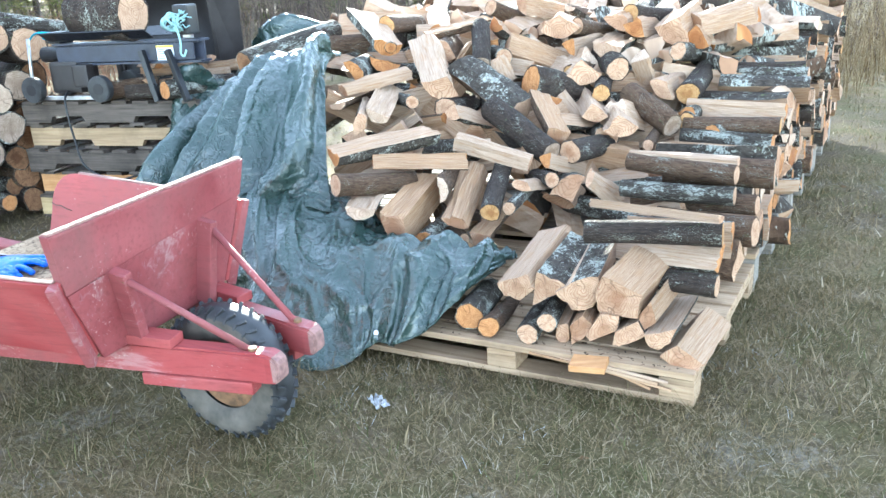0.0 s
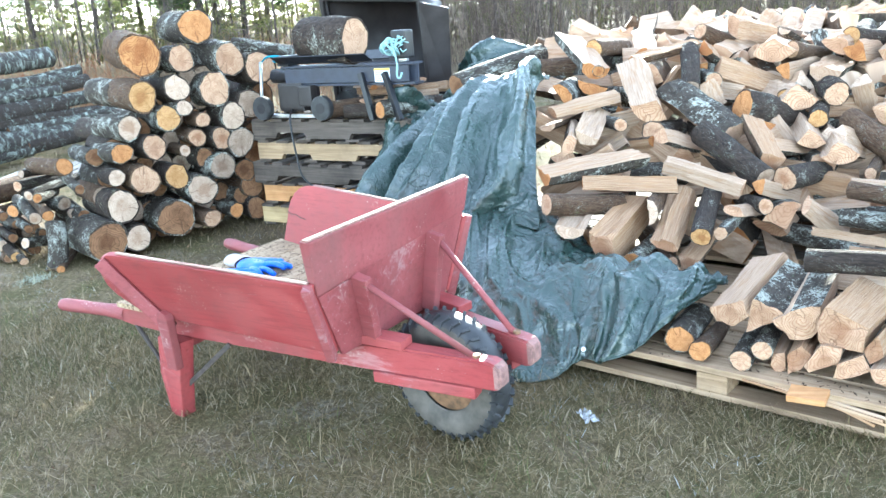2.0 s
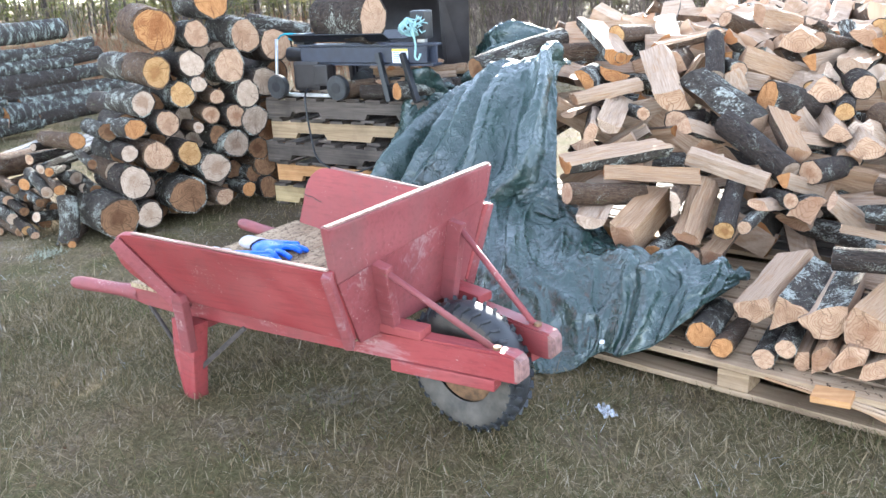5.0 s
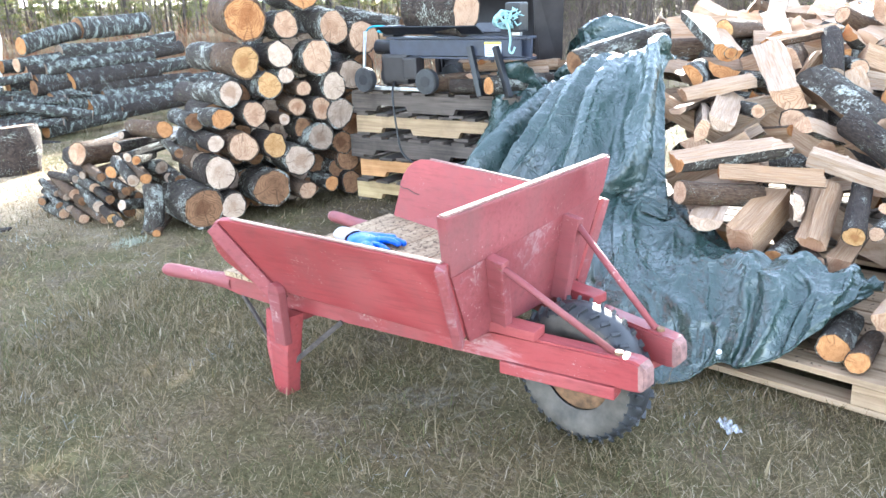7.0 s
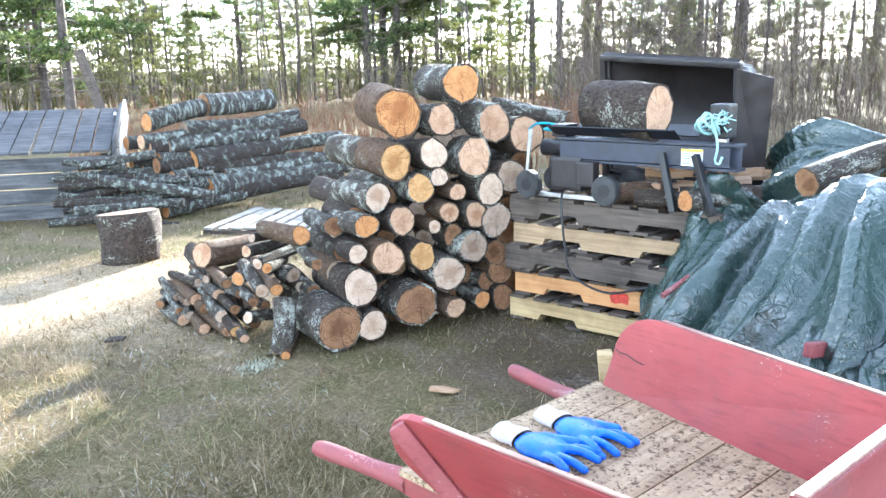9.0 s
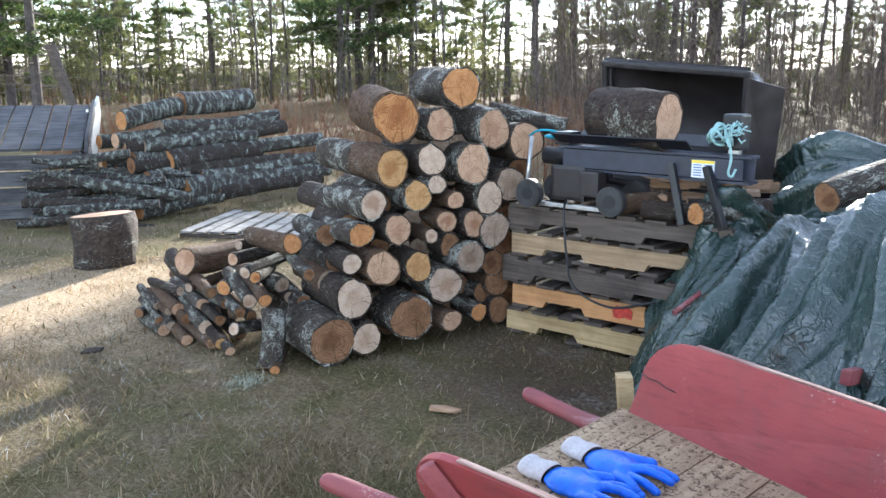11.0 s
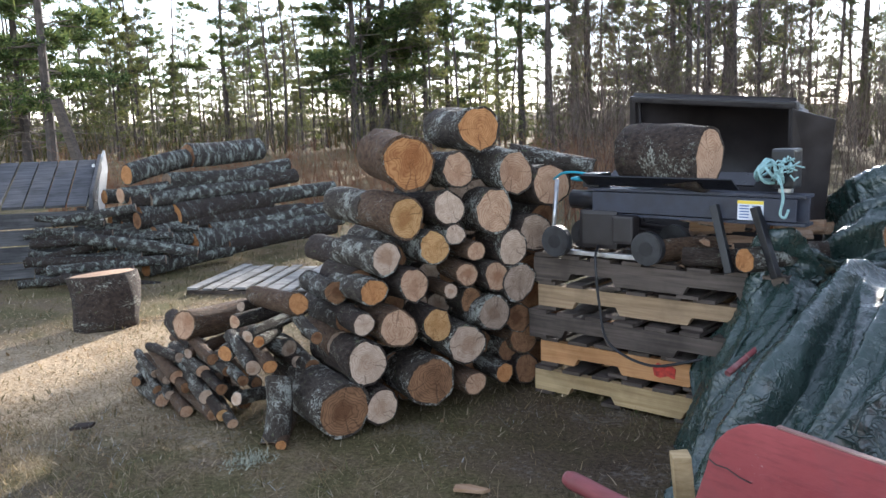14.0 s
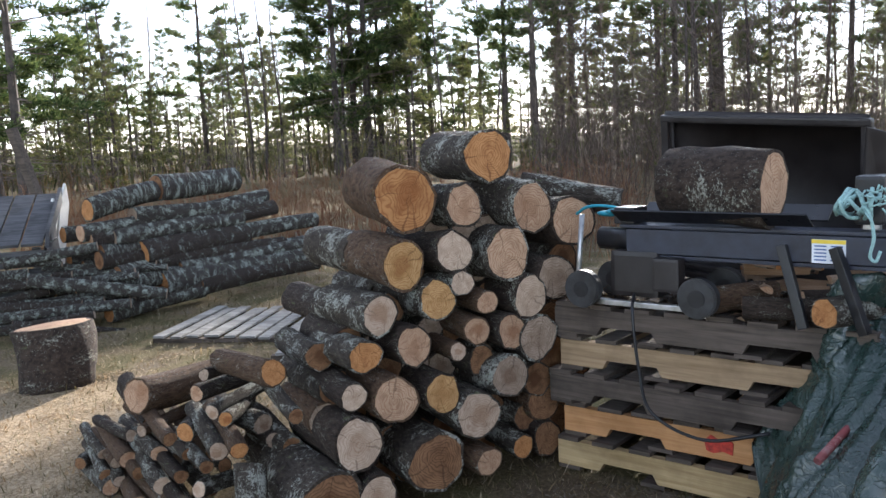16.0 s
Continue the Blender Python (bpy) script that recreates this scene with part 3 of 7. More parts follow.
SPLITS = [split_mesh(k, ("quarter", "half", "wedge", "slab", "quarter", "wedge", "half", "quarter")[k % 8]) for k in range(24)]


def piece(kind, p, q, w, roll=None, sort=None):
    """One piece of firewood from end to end: split ('s') or round ('r')."""
    COUNT[0] += 1
    k = COUNT[0]
    rs = random.Random(k * 3 + 1)
    p, q = Vector(p), Vector(q)
    if kind == "r":
        return lay_log("round_firewood", p, q - p, w / 2, (q - p).length, rs.choice(("pale", "tan", "pale", "yellow", "pale")), ROUNDS, "short round firewood log with a %s sawn end", "heap of firewood")
    s = (k * 5 + k // 4) % len(SPLITS) if sort is None else sort
    ob = new("split_firewood", SPLITS[s])
    flat = along(p, q, 0.0)
    if roll is None:
        # most pieces came to rest on their bark
        rest = Vector((rs.gauss(0.0, 0.35), 0.55, -0.8)) if rs.random() < 0.64 else Vector((rs.gauss(0, 1), rs.gauss(0, 1), rs.gauss(0, 1)))
        roll = math.atan2(rest.dot(flat.col[2].to_3d()), rest.dot(flat.col[1].to_3d())) - BARK_WAY[s] + rs.gauss(0, 0.25)
    ob.matrix_basis = along(p, q, roll) @ Matrix.Diagonal(((q - p).length, min(w * 1.32, 0.15), min(w * rs.uniform(1.0, 1.25), 0.14), 1))
    return tagged(ob, "split firewood with pale torn wood and bark on one side", "firewood", "heap of firewood")


def billet(p, q, outline, bark_sides):
    """A split piece from end to end with its own cut outline (across and up, about its axis); the sides named carry bark."""
    COUNT[0] += 1
    rs = random.Random(COUNT[0] * 5)
    p, q = Vector(p), Vector(q)
    ln = (q - p).length
    ring, tag = [], []
    for i, (y, z) in enumerate(outline):
        y1, z1 = outline[(i + 1) % len(outline)]
        for k in range(3):
            ring.append((y + (y1 - y) * k / 3, z + (z1 - z) * k / 3))
            tag.append(i in bark_sides)
    bm = bmesh.new()
    rows = []
    drift = [rs.gauss(0, 1) for _ in ring]
    for i in range(9):
        t = i / 8
        row = []
        for k, (y, z) in enumerate(ring):
            j = 1 + 0.05 * drift[k] * math.sin(2.5 * t + drift[k - 1]) + rs.gauss(0, 0.016)
            row.append(bm.verts.new((ln * t + (0.006 * rs.uniform(-1, 1) if i in (0, 8) else 0), y * j, z * j)))
        rows.append(row)
    m = len(ring)
    for a, b in zip(rows, rows[1:]):
        for k in range(m):
            bm.faces.new((a[k], a[(k + 1) % m], b[(k + 1) % m], b[k])).material_index = 1 if tag[k] else 0
    for row in (rows[0][::-1], rows[-1]):
        bm.faces.new(row).material_index = 2
    bmesh.ops.recalc_face_normals(bm, faces=bm.faces[:])
    # materials that count in unit lengths see the piece at unit size
    bm.transform(Matrix.Diagonal((1 / ln, 12.0, 12.0, 1)))
    ob = new("split_firewood", mesh_of("split_firewood", bm, split_wood, bark_grey, GRAIN["pale"]))
    ob.matrix_basis = along(p, q) @ Matrix.Diagonal((ln, 1 / 12.0, 1 / 12.0, 1))
    return tagged(ob, "split firewood stacked on the front pallet, with pale torn wood", "firewood", "heap of firewood")


# the heap's frame: along the pallets' right side, and across to the left
CORNER, BACK, ACROSS = Vector((0.79, 2.19)), Vector((0.447, 0.894)), Vector((-0.894, 0.447))


def heap_place(a, b, z=0.0):
    v = CORNER + BACK * a + ACROSS * b
    return Vector((v.x, v.y, z))


def heap_height(a, b):
    h = -0.039 + 0.272 * a + 0.303 * b + 0.2 * max(0.0, a - 1.6)
    return max(0.15, 1.1 - 0.1 * math.log(1 + math.exp((1.1 - h) / 0.1)))


def joined(name, items, label):
    """Many meshes in one object, for what nobody could count."""
    verts, faces, mi, mats = [], [], [], []
    for me, m in items:
        base = len(verts)
        verts += [tuple(m @ v.co) for v in me.vertices]
        slots = []
        for s in me.materials:
            if s not in mats:
                mats.append(s)
            slots.append(mats.index(s))
        for p in me.polygons:
            faces.append([base + i for i in p.vertices])
            mi.append(slots[p.material_index])
    me = bpy.data.meshes.new(name)
    me.from_pydata(verts, [], faces)
    for s in mats:
        me.materials.append(s)
    me.polygons.foreach_set("material_index", mi)
    me.update()
    return tagged(new(name, me), label, "firewood", kind="stuff")


def heap_filling():
    """Loose pieces that lie under and behind the outer ones."""
    rs = random.Random(77)
    deep_wood = []
    for layer, deep in ((0, 0.13), (1, 0.26)):
        for i in range(19):
            for j in range(15):
                a = 0.62 + i * 0.185 + rs.uniform(-0.05, 0.05)
                b = 0.14 + j * 0.155 + rs.uniform(-0.04, 0.04)
                if layer and (i + j) % 2:
                    continue
                if a < 1.0 and b < 1.15 or (a < 1.6 and b > 1.75 and layer):
                    continue
                z = heap_height(a, b) - deep + rs.uniform(-0.03, 0.03)
                if z < 0.12:
                    continue
                yaw, tip = rs.uniform(0, 6.28), rs.gauss(0, 0.3)
                v = Vector((math.cos(yaw) * math.cos(tip), math.sin(yaw) * math.cos(tip), math.sin(tip) + 0.12 * math.sin(yaw)))
                c = heap_place(a, b, z)
                if c.x < -0.46 or (c.x < -0.2 and c.y < 3.25) or (c.y < 3.45 and layer == 0 and b > 1.2):
                    continue
                ln = rs.uniform(0.17, 0.21)
                if layer or a > 2.05:
                    m = along(c - v * ln, c + v * ln, rs.uniform(0, 6)) @ Matrix.Diagonal((2 * ln, 0.12, 0.11, 1))
                    deep_wood.append((SPLITS[rs.randrange(len(SPLITS))], m))
                else:
                    piece("s" if rs.random() < 0.8 else "r", c - v * ln, c + v * ln, rs.uniform(0.08, 0.13))
    joined("firewood_filling", deep_wood, "split firewood deep in the heap, mostly hidden")


def side_column():
    """The stacked outer row along the right side of the pallets, ends outwards."""
    rs = random.Random(5)
    for i in range(29):
        a = 0.72 + i * 0.125
        top = min(0.98, 0.34 + 0.22 * max(0, a - 0.7)) if a < 3.2 else 0.95 - 0.2 * (a - 3.2)
        z = 0.19
        while z < top:
            w = rs.uniform(0.075, 0.125)
            b = rs.uniform(-0.04, 0.04)
            p = heap_place(a + rs.uniform(-0.03, 0.03), b, z + w / 2 - 0.03)
            v = Vector((ACROSS.x + rs.uniform(-0.12, 0.12), ACROSS.y + rs.uniform(-0.12, 0.12), rs.uniform(-0.05, 0.05)))
            piece("s" if rs.random() < 0.72 else "r", p, p + v * rs.uniform(0.36, 0.42), w, rs.uniform(0, 6.28))
            z += w * 0.92


# ---------------------------------------------------------------- pallets
def pallet(m, lx, ly, h, label, boards, blocks, group, deck=9, front=None):
    """A pallet: deck boards along x, three stringer rows of blocks, bottom boards. Origin at a lower corner."""
    root = thing("pallet", m, label, "pallet", group)
    t = 0.02
    bh = h - 3 * t
    for k in range(deck):
        w = 0.095
        y = w / 2 + (ly - w) * k / (deck - 1)
        part("deck_board", box(lx, w, t, (lx / 2, y, h - t / 2), 0.003), front if front and k == 0 else boards, root)
    for k in range(3):
        x = 0.05 + (lx - 0.1) * k / 2
        part("cross_board", box(0.1, ly - 0.004, t, (x, ly / 2, h - 1.5 * t - 0.002), 0.003), boards, root)
        for j in range(3):
            y = 0.052 + (ly - 0.104) * j / 2
            part("block", box(0.1, 0.1, bh - 0.004, (x, y, t + bh / 2), 0.004), blocks, root)
    for j in range(3):
        y = 0.052 + (ly - 0.104) * j / 2
        part("bottom_board", box(lx, 0.095, t, (lx / 2, y, t / 2), 0.003), boards, root)
    return root


TURN_HEAP = math.degrees(math.atan2(ACROSS.y, ACROSS.x)) - 180
for k in range(4):
    for j in range(2):
        c = heap_place(0.0 + k * 1.02, 1.2 + j * 1.22)
        if k == 0 and j == 1:
            continue
        pal = pallet(pose(c.x, c.y, 0.003 if k else 0.012, 0, 0, TURN_HEAP), 1.2, 1.0, 0.145 if k else 0.105, "rough new softwood pallet under the firewood heap, with splintered edge" if k == 0 else "grey softwood pallet under the firewood heap", pallet_new if k == 0 else pallet_grey, pallet_new if k == 0 else pallet_grey, "pallets under the firewood", front=pallet_new)
        for x0, x1, z0, z1 in ((0.80, 1.10, 0.092, 0.066), (0.84, 1.14, 0.088, 0.052), (0.90, 1.13, 0.092, 0.074), (0.93, 1.08, 0.086, 0.046), (0.70, 0.92, 0.092, 0.082)):
            if k == 0:
                part("splinter", bar((x0, -0.004, z0), (x1, -0.014, z1), 0.006, 0.008, 0.001), split_wood, pal)


# ---------------------------------------------------------------- the red wheelbarrow
WB = pose(-0.623, 2.227, 0.004, 2.4, 0, -24.5)


def wheelbarrow():
    wb = thing("wheelbarrow", WB, "old red-painted wooden wheelbarrow with a worn pneumatic tyre", "wheelbarrow")
    NB, FB = (0.37, -0.085), (0.37, 0.085)

    def beam(y0, y1, name):
        pts = [(0.383, y0, 0.286), (0.379, y0, 0.287), (0.366, y0, 0.289), (0.345, y0, 0.290), (-0.10, y0 + (y1 - y0) * 0.27, 0.303), (-0.85, y0 + (y1 - y0) * 0.70, 0.318), (-1.0, y0 + (y1 - y0) * 0.79, 0.324), (-1.06, y0 + (y1 - y0) * 0.825, 0.324)]
        hs = [0.036, 0.058, 0.077, 0.085, 0.085, 0.08, 0.066, 0.048]
        ws = [0.046, 0.050, 0.054, 0.055, 0.06, 0.055, 0.055, 0.046]
        bm = bmesh.new()
        rows = []
        for (x, y, z), h, w in zip(pts, hs, ws):
            rows.append([bm.verts.new((x, y + a * w / 2, z + b * h / 2)) for a, b in ((-1, -1), (1, -1), (1, 1), (-1, 1))])
        for a, b in zip(rows, rows[1:]):
            for k in range(4):
                bm.faces.new((a[k], a[(k + 1) % 4], b[(k + 1) % 4], b[k]))
        bm.faces.new(rows[0])
        bm.faces.new(rows[-1][::-1])
        bmesh.ops.recalc_face_normals(bm, faces=bm.faces[:])
        sharp = [e for e in bm.edges if e.calc_face_angle(0) > 0.6]
        bmesh.ops.bevel(bm, geom=sharp, offset=0.006, segments=2, affect="EDGES")
        for f in bm.faces:
            if f.calc_center_median().x > 0.364:
                f.material_index = 1
        b = part(name, bm, red_paint, wb)
        b.data.materials.append(worn_end)
        g0, g1 = Vector((-1.03, y0 + (y1 - y0) * 0.81, 0.324)), Vector((-1.39, y1, 0.318))
        grip = bmesh.new()
        rows = []
        for t, r in ((0.0, 0.031), (0.12, 0.030), (0.3, 0.025), (0.55, 0.024), (0.8, 0.026), (0.93, 0.025), (0.98, 0.020), (1.0, 0.010)):
            c = g0.lerp(g1, t)
            rows.append([grip.verts.new((c.x, c.y + r * math.cos(q * math.pi / 7), c.z + r * 0.95 * math.sin(q * math.pi / 7))) for q in range(14)])
        for r0, r1 in zip(rows, rows[1:]):
            for q in range(14):
                grip.faces.new((r0[q], r0[(q + 1) % 14], r1[(q + 1) % 14], r1[q])).smooth = True
        grip.faces.new(rows[-1])
        bmesh.ops.recalc_face_normals(grip, faces=grip.faces[:])
        part("grip", grip, red_worn, b, "rounded hand-worn grip")
        return b

    beam(NB[1], -0.385, "beam")
    beam(FB[1], 0.385, "beam")
    for y0, dy in ((NB[1], -0.16), (FB[1], 0.16)):
        part("bearing_block", bar((0.30, y0 + dy * 0.1, 0.234), (-0.02, y0 + dy * 0.5, 0.245), 0.05, 0.035, 0.005), red_paint, wb)
        part("wedge_block", bar((0.09, y0 + dy * 0.36, 0.354), (-0.06, y0 + dy * 0.5, 0.360), 0.06, 0.028, 0.005), red_paint, wb)

    # bed of boards between the beams
    for k in range(6):
        xa, xb = -0.05 - 0.162 * k, -0.05 - 0.162 * (k + 1) + 0.004
        za, zb = 0.358 - 0.016 * xa, 0.358 - 0.016 * xb
        part("bed_board", slab([(xa, -0.283 + 0.09 * xa, za), (xa, 0.223 - 0.155 * xa, za), (xb, 0.223 - 0.155 * xb, zb), (xb, -0.283 + 0.09 * xb, zb)], 0.018, 0.002), speckled_plank, wb, "scuffed dirt-speckled plank")
    # side boards with rounded rear ends, leaning outwards
    for sgn in (-1, 1):
        def at(x, u):
            foot = (0.285 - 0.09 * x) if sgn < 0 else (0.225 - 0.155 * x)
            top = (0.375 - 0.10 * x) if sgn < 0 else (0.305 - 0.125 * x)
            return (x, sgn * (foot + (top - foot) * u), 0.358 - 0.016 * x + 0.24 * u)
        outline = [at(-0.045, 0), at(-0.004, 1.0), at(-0.4, 1.0), at(-0.81, 1.0)]
        for k in range(1, 7):
            ang = k / 6 * math.pi / 2
            outline.append(at(-0.81 - 0.15 * math.sin(ang), 0.42 + 0.58 * math.cos(ang)))
        outline += [at(-0.945, 0.28), at(-0.86, 0)] if sgn < 0 else [at(-0.985, 0.02), at(-0.9, 0)]
        sb = part("side_board", slab(outline, 0.02, 0.004), red_paint, wb)
        if sgn > 0:
            q = [Vector(at(x, u)) - Vector((0, 0.0112, -0.002)) for x, u in ((-0.958, 0.52), (-0.935, 0.49), (-0.905, 0.50), (-0.87, 0.465), (-0.84, 0.46))]
            part("crack", tube(q, 0.0016, 5), dark_iron, sb, "dark split in the board")
        part("worn_edge", bar(at(-0.02, 1.015), at(-0.80, 1.015), 0.013, 0.005, 0.002), edge_wood, sb, "pale bare edge where paint has worn off")
        out = Vector((0, sgn * 0.022, -0.004))
        part("side_stake", bar(Vector(at(-0.735, -0.15)) + out, Vector(at(-0.875, 0.90)) + out, 0.03, 0.042, 0.006), red_worn, wb)
        part("corner_cleat", bar(Vector(at(-0.012, 1.0)) + out * 0.8, Vector(at(-0.052, -0.06)) + out * 0.8, 0.026, 0.03, 0.006), red_worn, wb)
    # head board: a tall lower board and a wider top plank
    part("head_board", slab([(-0.055, -0.27, 0.345), (-0.055, 0.205, 0.345), (-0.010, 0.288, 0.625), (-0.018, -0.362, 0.56)], 0.026, 0.004), red_worn, wb)
    part("head_plank", slab([(-0.017, -0.366, 0.562), (-0.009, 0.292, 0.622), (0.006, 0.312, 0.728), (-0.002, -0.392, 0.722)], 0.030, 0.006), red_worn, wb)
    part("worn_edge", bar((-0.001, -0.388, 0.724), (0.006, 0.308, 0.730), 0.020, 0.006, 0.002), edge_wood, wb, "bleached top edge")
    for y0, y1, z1 in ((-0.165, -0.222, 0.575), (0.10, 0.115, 0.60)):
        cl = part("head_cleat", bar((-0.028, y0, 0.35), (0.014, y1, z1), 0.072, 0.03, 0.006), red_worn, wb)
        part("bolt", rod((0.02, y1, z1 - 0.02), (0.044, y1, z1 - 0.026), 0.011, n=6), rusty, cl, "rusty bolt head")
    part("brace_rod", rod((0.032, -0.222, 0.555), (0.285, NB[1] - 0.01, 0.334), 0.0095, bm=None), red_worn, wb)
    part("brace_rod", rod((0.032, 0.115, 0.58), (0.30, FB[1] + 0.004, 0.334), 0.0095, bm=None), red_worn, wb)
    for x, y in ((0.30, NB[1] - 0.01), (0.313, FB[1] + 0.004)):
        part("bolt", rod((x, y, 0.325), (x, y, 0.342), 0.012, n=6), rusty, wb, "rusty bolt head")
    # legs with iron stays
    for sgn, y in ((-1, -0.335), (1, 0.335)):
        yi = y + sgn * 0.02
        bm = slab([(-0.70, y, 0.285), (-0.83, y, 0.285), (-0.825, yi, 0.16), (-0.805, yi, 0.0), (-0.745, yi, 0.0), (-0.715, yi, 0.16)], 0.052, 0.006)
        leg = part("leg", bm, red_paint, wb)
        cleat = [(-0.70, y + sgn * 0.045, 0.20), (-0.70, y + sgn * 0.045, 0.375), (-0.708, y + sgn * 0.045, 0.395), (-0.728, y + sgn * 0.045, 0.405), (-0.748, y + sgn * 0.045, 0.395), (-0.756, y + sgn * 0.045, 0.375), (-0.752, y + sgn * 0.045, 0.20)]
        part("leg_cleat", slab(cleat, 0.03, 0.006), red_worn, leg)
        part("leg_stay", bar((-0.765, yi, 0.10), (-0.99, y - sgn * 0.0, 0.29), 0.010, 0.016, 0.003), dark_iron, leg, "dark iron stay")
        part("leg_stay", bar((-0.755, yi, 0.10), (-0.56, y - sgn * 0.06, 0.275), 0.010, 0.016, 0.003), dark_iron, leg, "dark iron stay")
    part("crosspiece", bar((-0.76, -0.29, 0.262), (-0.76, 0.29, 0.262), 0.05, 0.04, 0.005), red_paint, wb)

    # wheel
    WX, WY, R = 0.125, 0.0, 0.2
    bm = bmesh.new()
    prof = [(0.105, 0.034), (0.118, 0.046), (0.150, 0.052), (0.178, 0.048), (0.193, 0.034), (0.2, 0.014), (0.2, -0.014), (0.193, -0.034), (0.178, -0.048), (0.150, -0.052), (0.118, -0.046), (0.105, -0.034)]
    n = 56
    rows = [[bm.verts.new((r * math.cos(2 * math.pi * k / n), w, r * math.sin(2 * math.pi * k / n))) for r, w in prof] for k in range(n)]
    for k in range(n):
        a, b = rows[k], rows[(k + 1) % n]
        for i in range(len(prof) - 1):
            f = bm.faces.new((a[i], a[i + 1], b[i + 1], b[i]))
            f.smooth = True
            f.material_index = 1 if 3 <= i <= 7 else 0
    bmesh.ops.recalc_face_normals(bm, faces=bm.faces[:])
    wheel = part("tyre", bm, muddy_rubber, wb, "worn muddy-walled black tyre with block tread")
    wheel.data.materials.append(rubber)
    wheel.matrix_basis = pose(WX, WY, R, 0, 0, 0)
    bm = bmesh.new()
    for k in range(34):
        a = 2 * math.pi * k / 34
        for s in (-1, 1):
            box(0.016, 0.024, 0.010, (0, 0, 0), 0.002, bm, Matrix.Rotation(-a - s * 0.045, 4, "Y") @ Matrix.Translation((0.1955, s * 0.031, 0)) @ Matrix.Rotation(s * 0.7, 4, "Z") @ Matrix.Rotation(s * 0.5, 4, "X"))
            box(0.018, 0.006, 0.007, (0, 0, 0), 0.002, bm, Matrix.Rotation(-a, 4, "Y") @ Matrix.Translation((0.181, s * 0.0462, 0)) @ Matrix.Rotation(s * -0.5, 4, "Z"))
    tagged(part("tread", bm, rubber, wheel), kind="stuff")
    bm = bmesh.new()
    for k in range(3):
        one = bmesh.new()
        bmesh.ops.create_cone(one, cap_ends=True, segments=40, radius1=(0.108, 0.085, 0.05)[k], radius2=(0.106, 0.07, 0.04)[k], depth=(0.05, 0.058, 0.075)[k])
        one.transform(Matrix.Rotation(math.pi / 2, 4, "X"))
        add(bm, one)
    part("rim", bm, rusty, wheel, "rusty steel rim")
    bm = rod((0, -0.09, 0), (0, 0.09, 0), 0.012)
    part("axle", bm, rusty, wheel)
    return wb


wheelbarrow()


def glove(m, flip):
    """A blue work glove lying flat, fingers along x, with a knitted cuff."""
    g = thing("work_glove", m, "blue rubber-coated work glove with white knitted cuff in the wheelbarrow", "glove", "pair of gloves")
    bm = bmesh.new()
    ball((0.0, 0, 0.02), 0.062, 0.05, 0.020, bm=bm)
    ball((0.03, 0, 0.02), 0.04, 0.048, 0.019, bm=bm)
    for k, (y, ln, a, z) in enumerate(((0.036, 0.085, 12, 0.012), (0.013, 0.098, 4, 0.022), (-0.011, 0.092, -5, 0.012), (-0.034, 0.072, -15, 0.019))):
        for s in range(7):
            t = s / 6
            x, yy = 0.045 + ln * t * math.cos(radians(a)), y + ln * t * math.sin(radians(a))
            ball((x, yy, z + 0.012 * math.sin(2.6 * t)), 0.016, 0.0125 - 0.002 * t, 0.0125 - 0.002 * t, bm=bm, u=8, v=6)
    for s in range(6):
        t = s / 5
        ball((-0.02 + 0.075 * t, flip * (0.045 + 0.028 * t), 0.017), 0.017, 0.0145 - 0.002 * t, 0.013, bm=bm, u=8, v=6)
    body = part("glove_body", bm, blue_glove, g)
    md = body.modifiers.new("skin", "REMESH")
    md.mode, md.voxel_size, md.use_smooth_shade = "VOXEL", 0.0045, True
    sm = body.modifiers.new("soft", "SMOOTH")
    sm.factor, sm.iterations = 0.5, 4
    bm = bmesh.new()
    rings = []
    for s in range(9):
        x, bump = -0.05 - 0.0085 * s, 0.0016 * (s % 2)
        rings.append([bm.verts.new((x, (0.036 + bump - 0.0006 * s) * math.cos(a), 0.020 + 0.002 * math.sin(s) + (0.018 + bump) * math.sin(a))) for a in [2 * math.pi * q / 20 for q in range(20)]])
    for a, b in zip(rings, rings[1:]):
        for q in range(20):
            bm.faces.new((a[q], a[(q + 1) % 20], b[(q + 1) % 20], b[q])).smooth = True
    bm.faces.new(rings[-1])
    bmesh.ops.recalc_face_normals(bm, faces=bm.faces[:])
    part("cuff", bm, white_knit, g, "white knitted cuff")


glove(pose(-1.42, 2.505, 0.372, 2, 0, -22) @ Matrix.Scale(1.14, 4), 1)
glove(pose(-1.355, 2.625, 0.378, 2, 0, -29) @ Matrix.Scale(1.12, 4), 1)


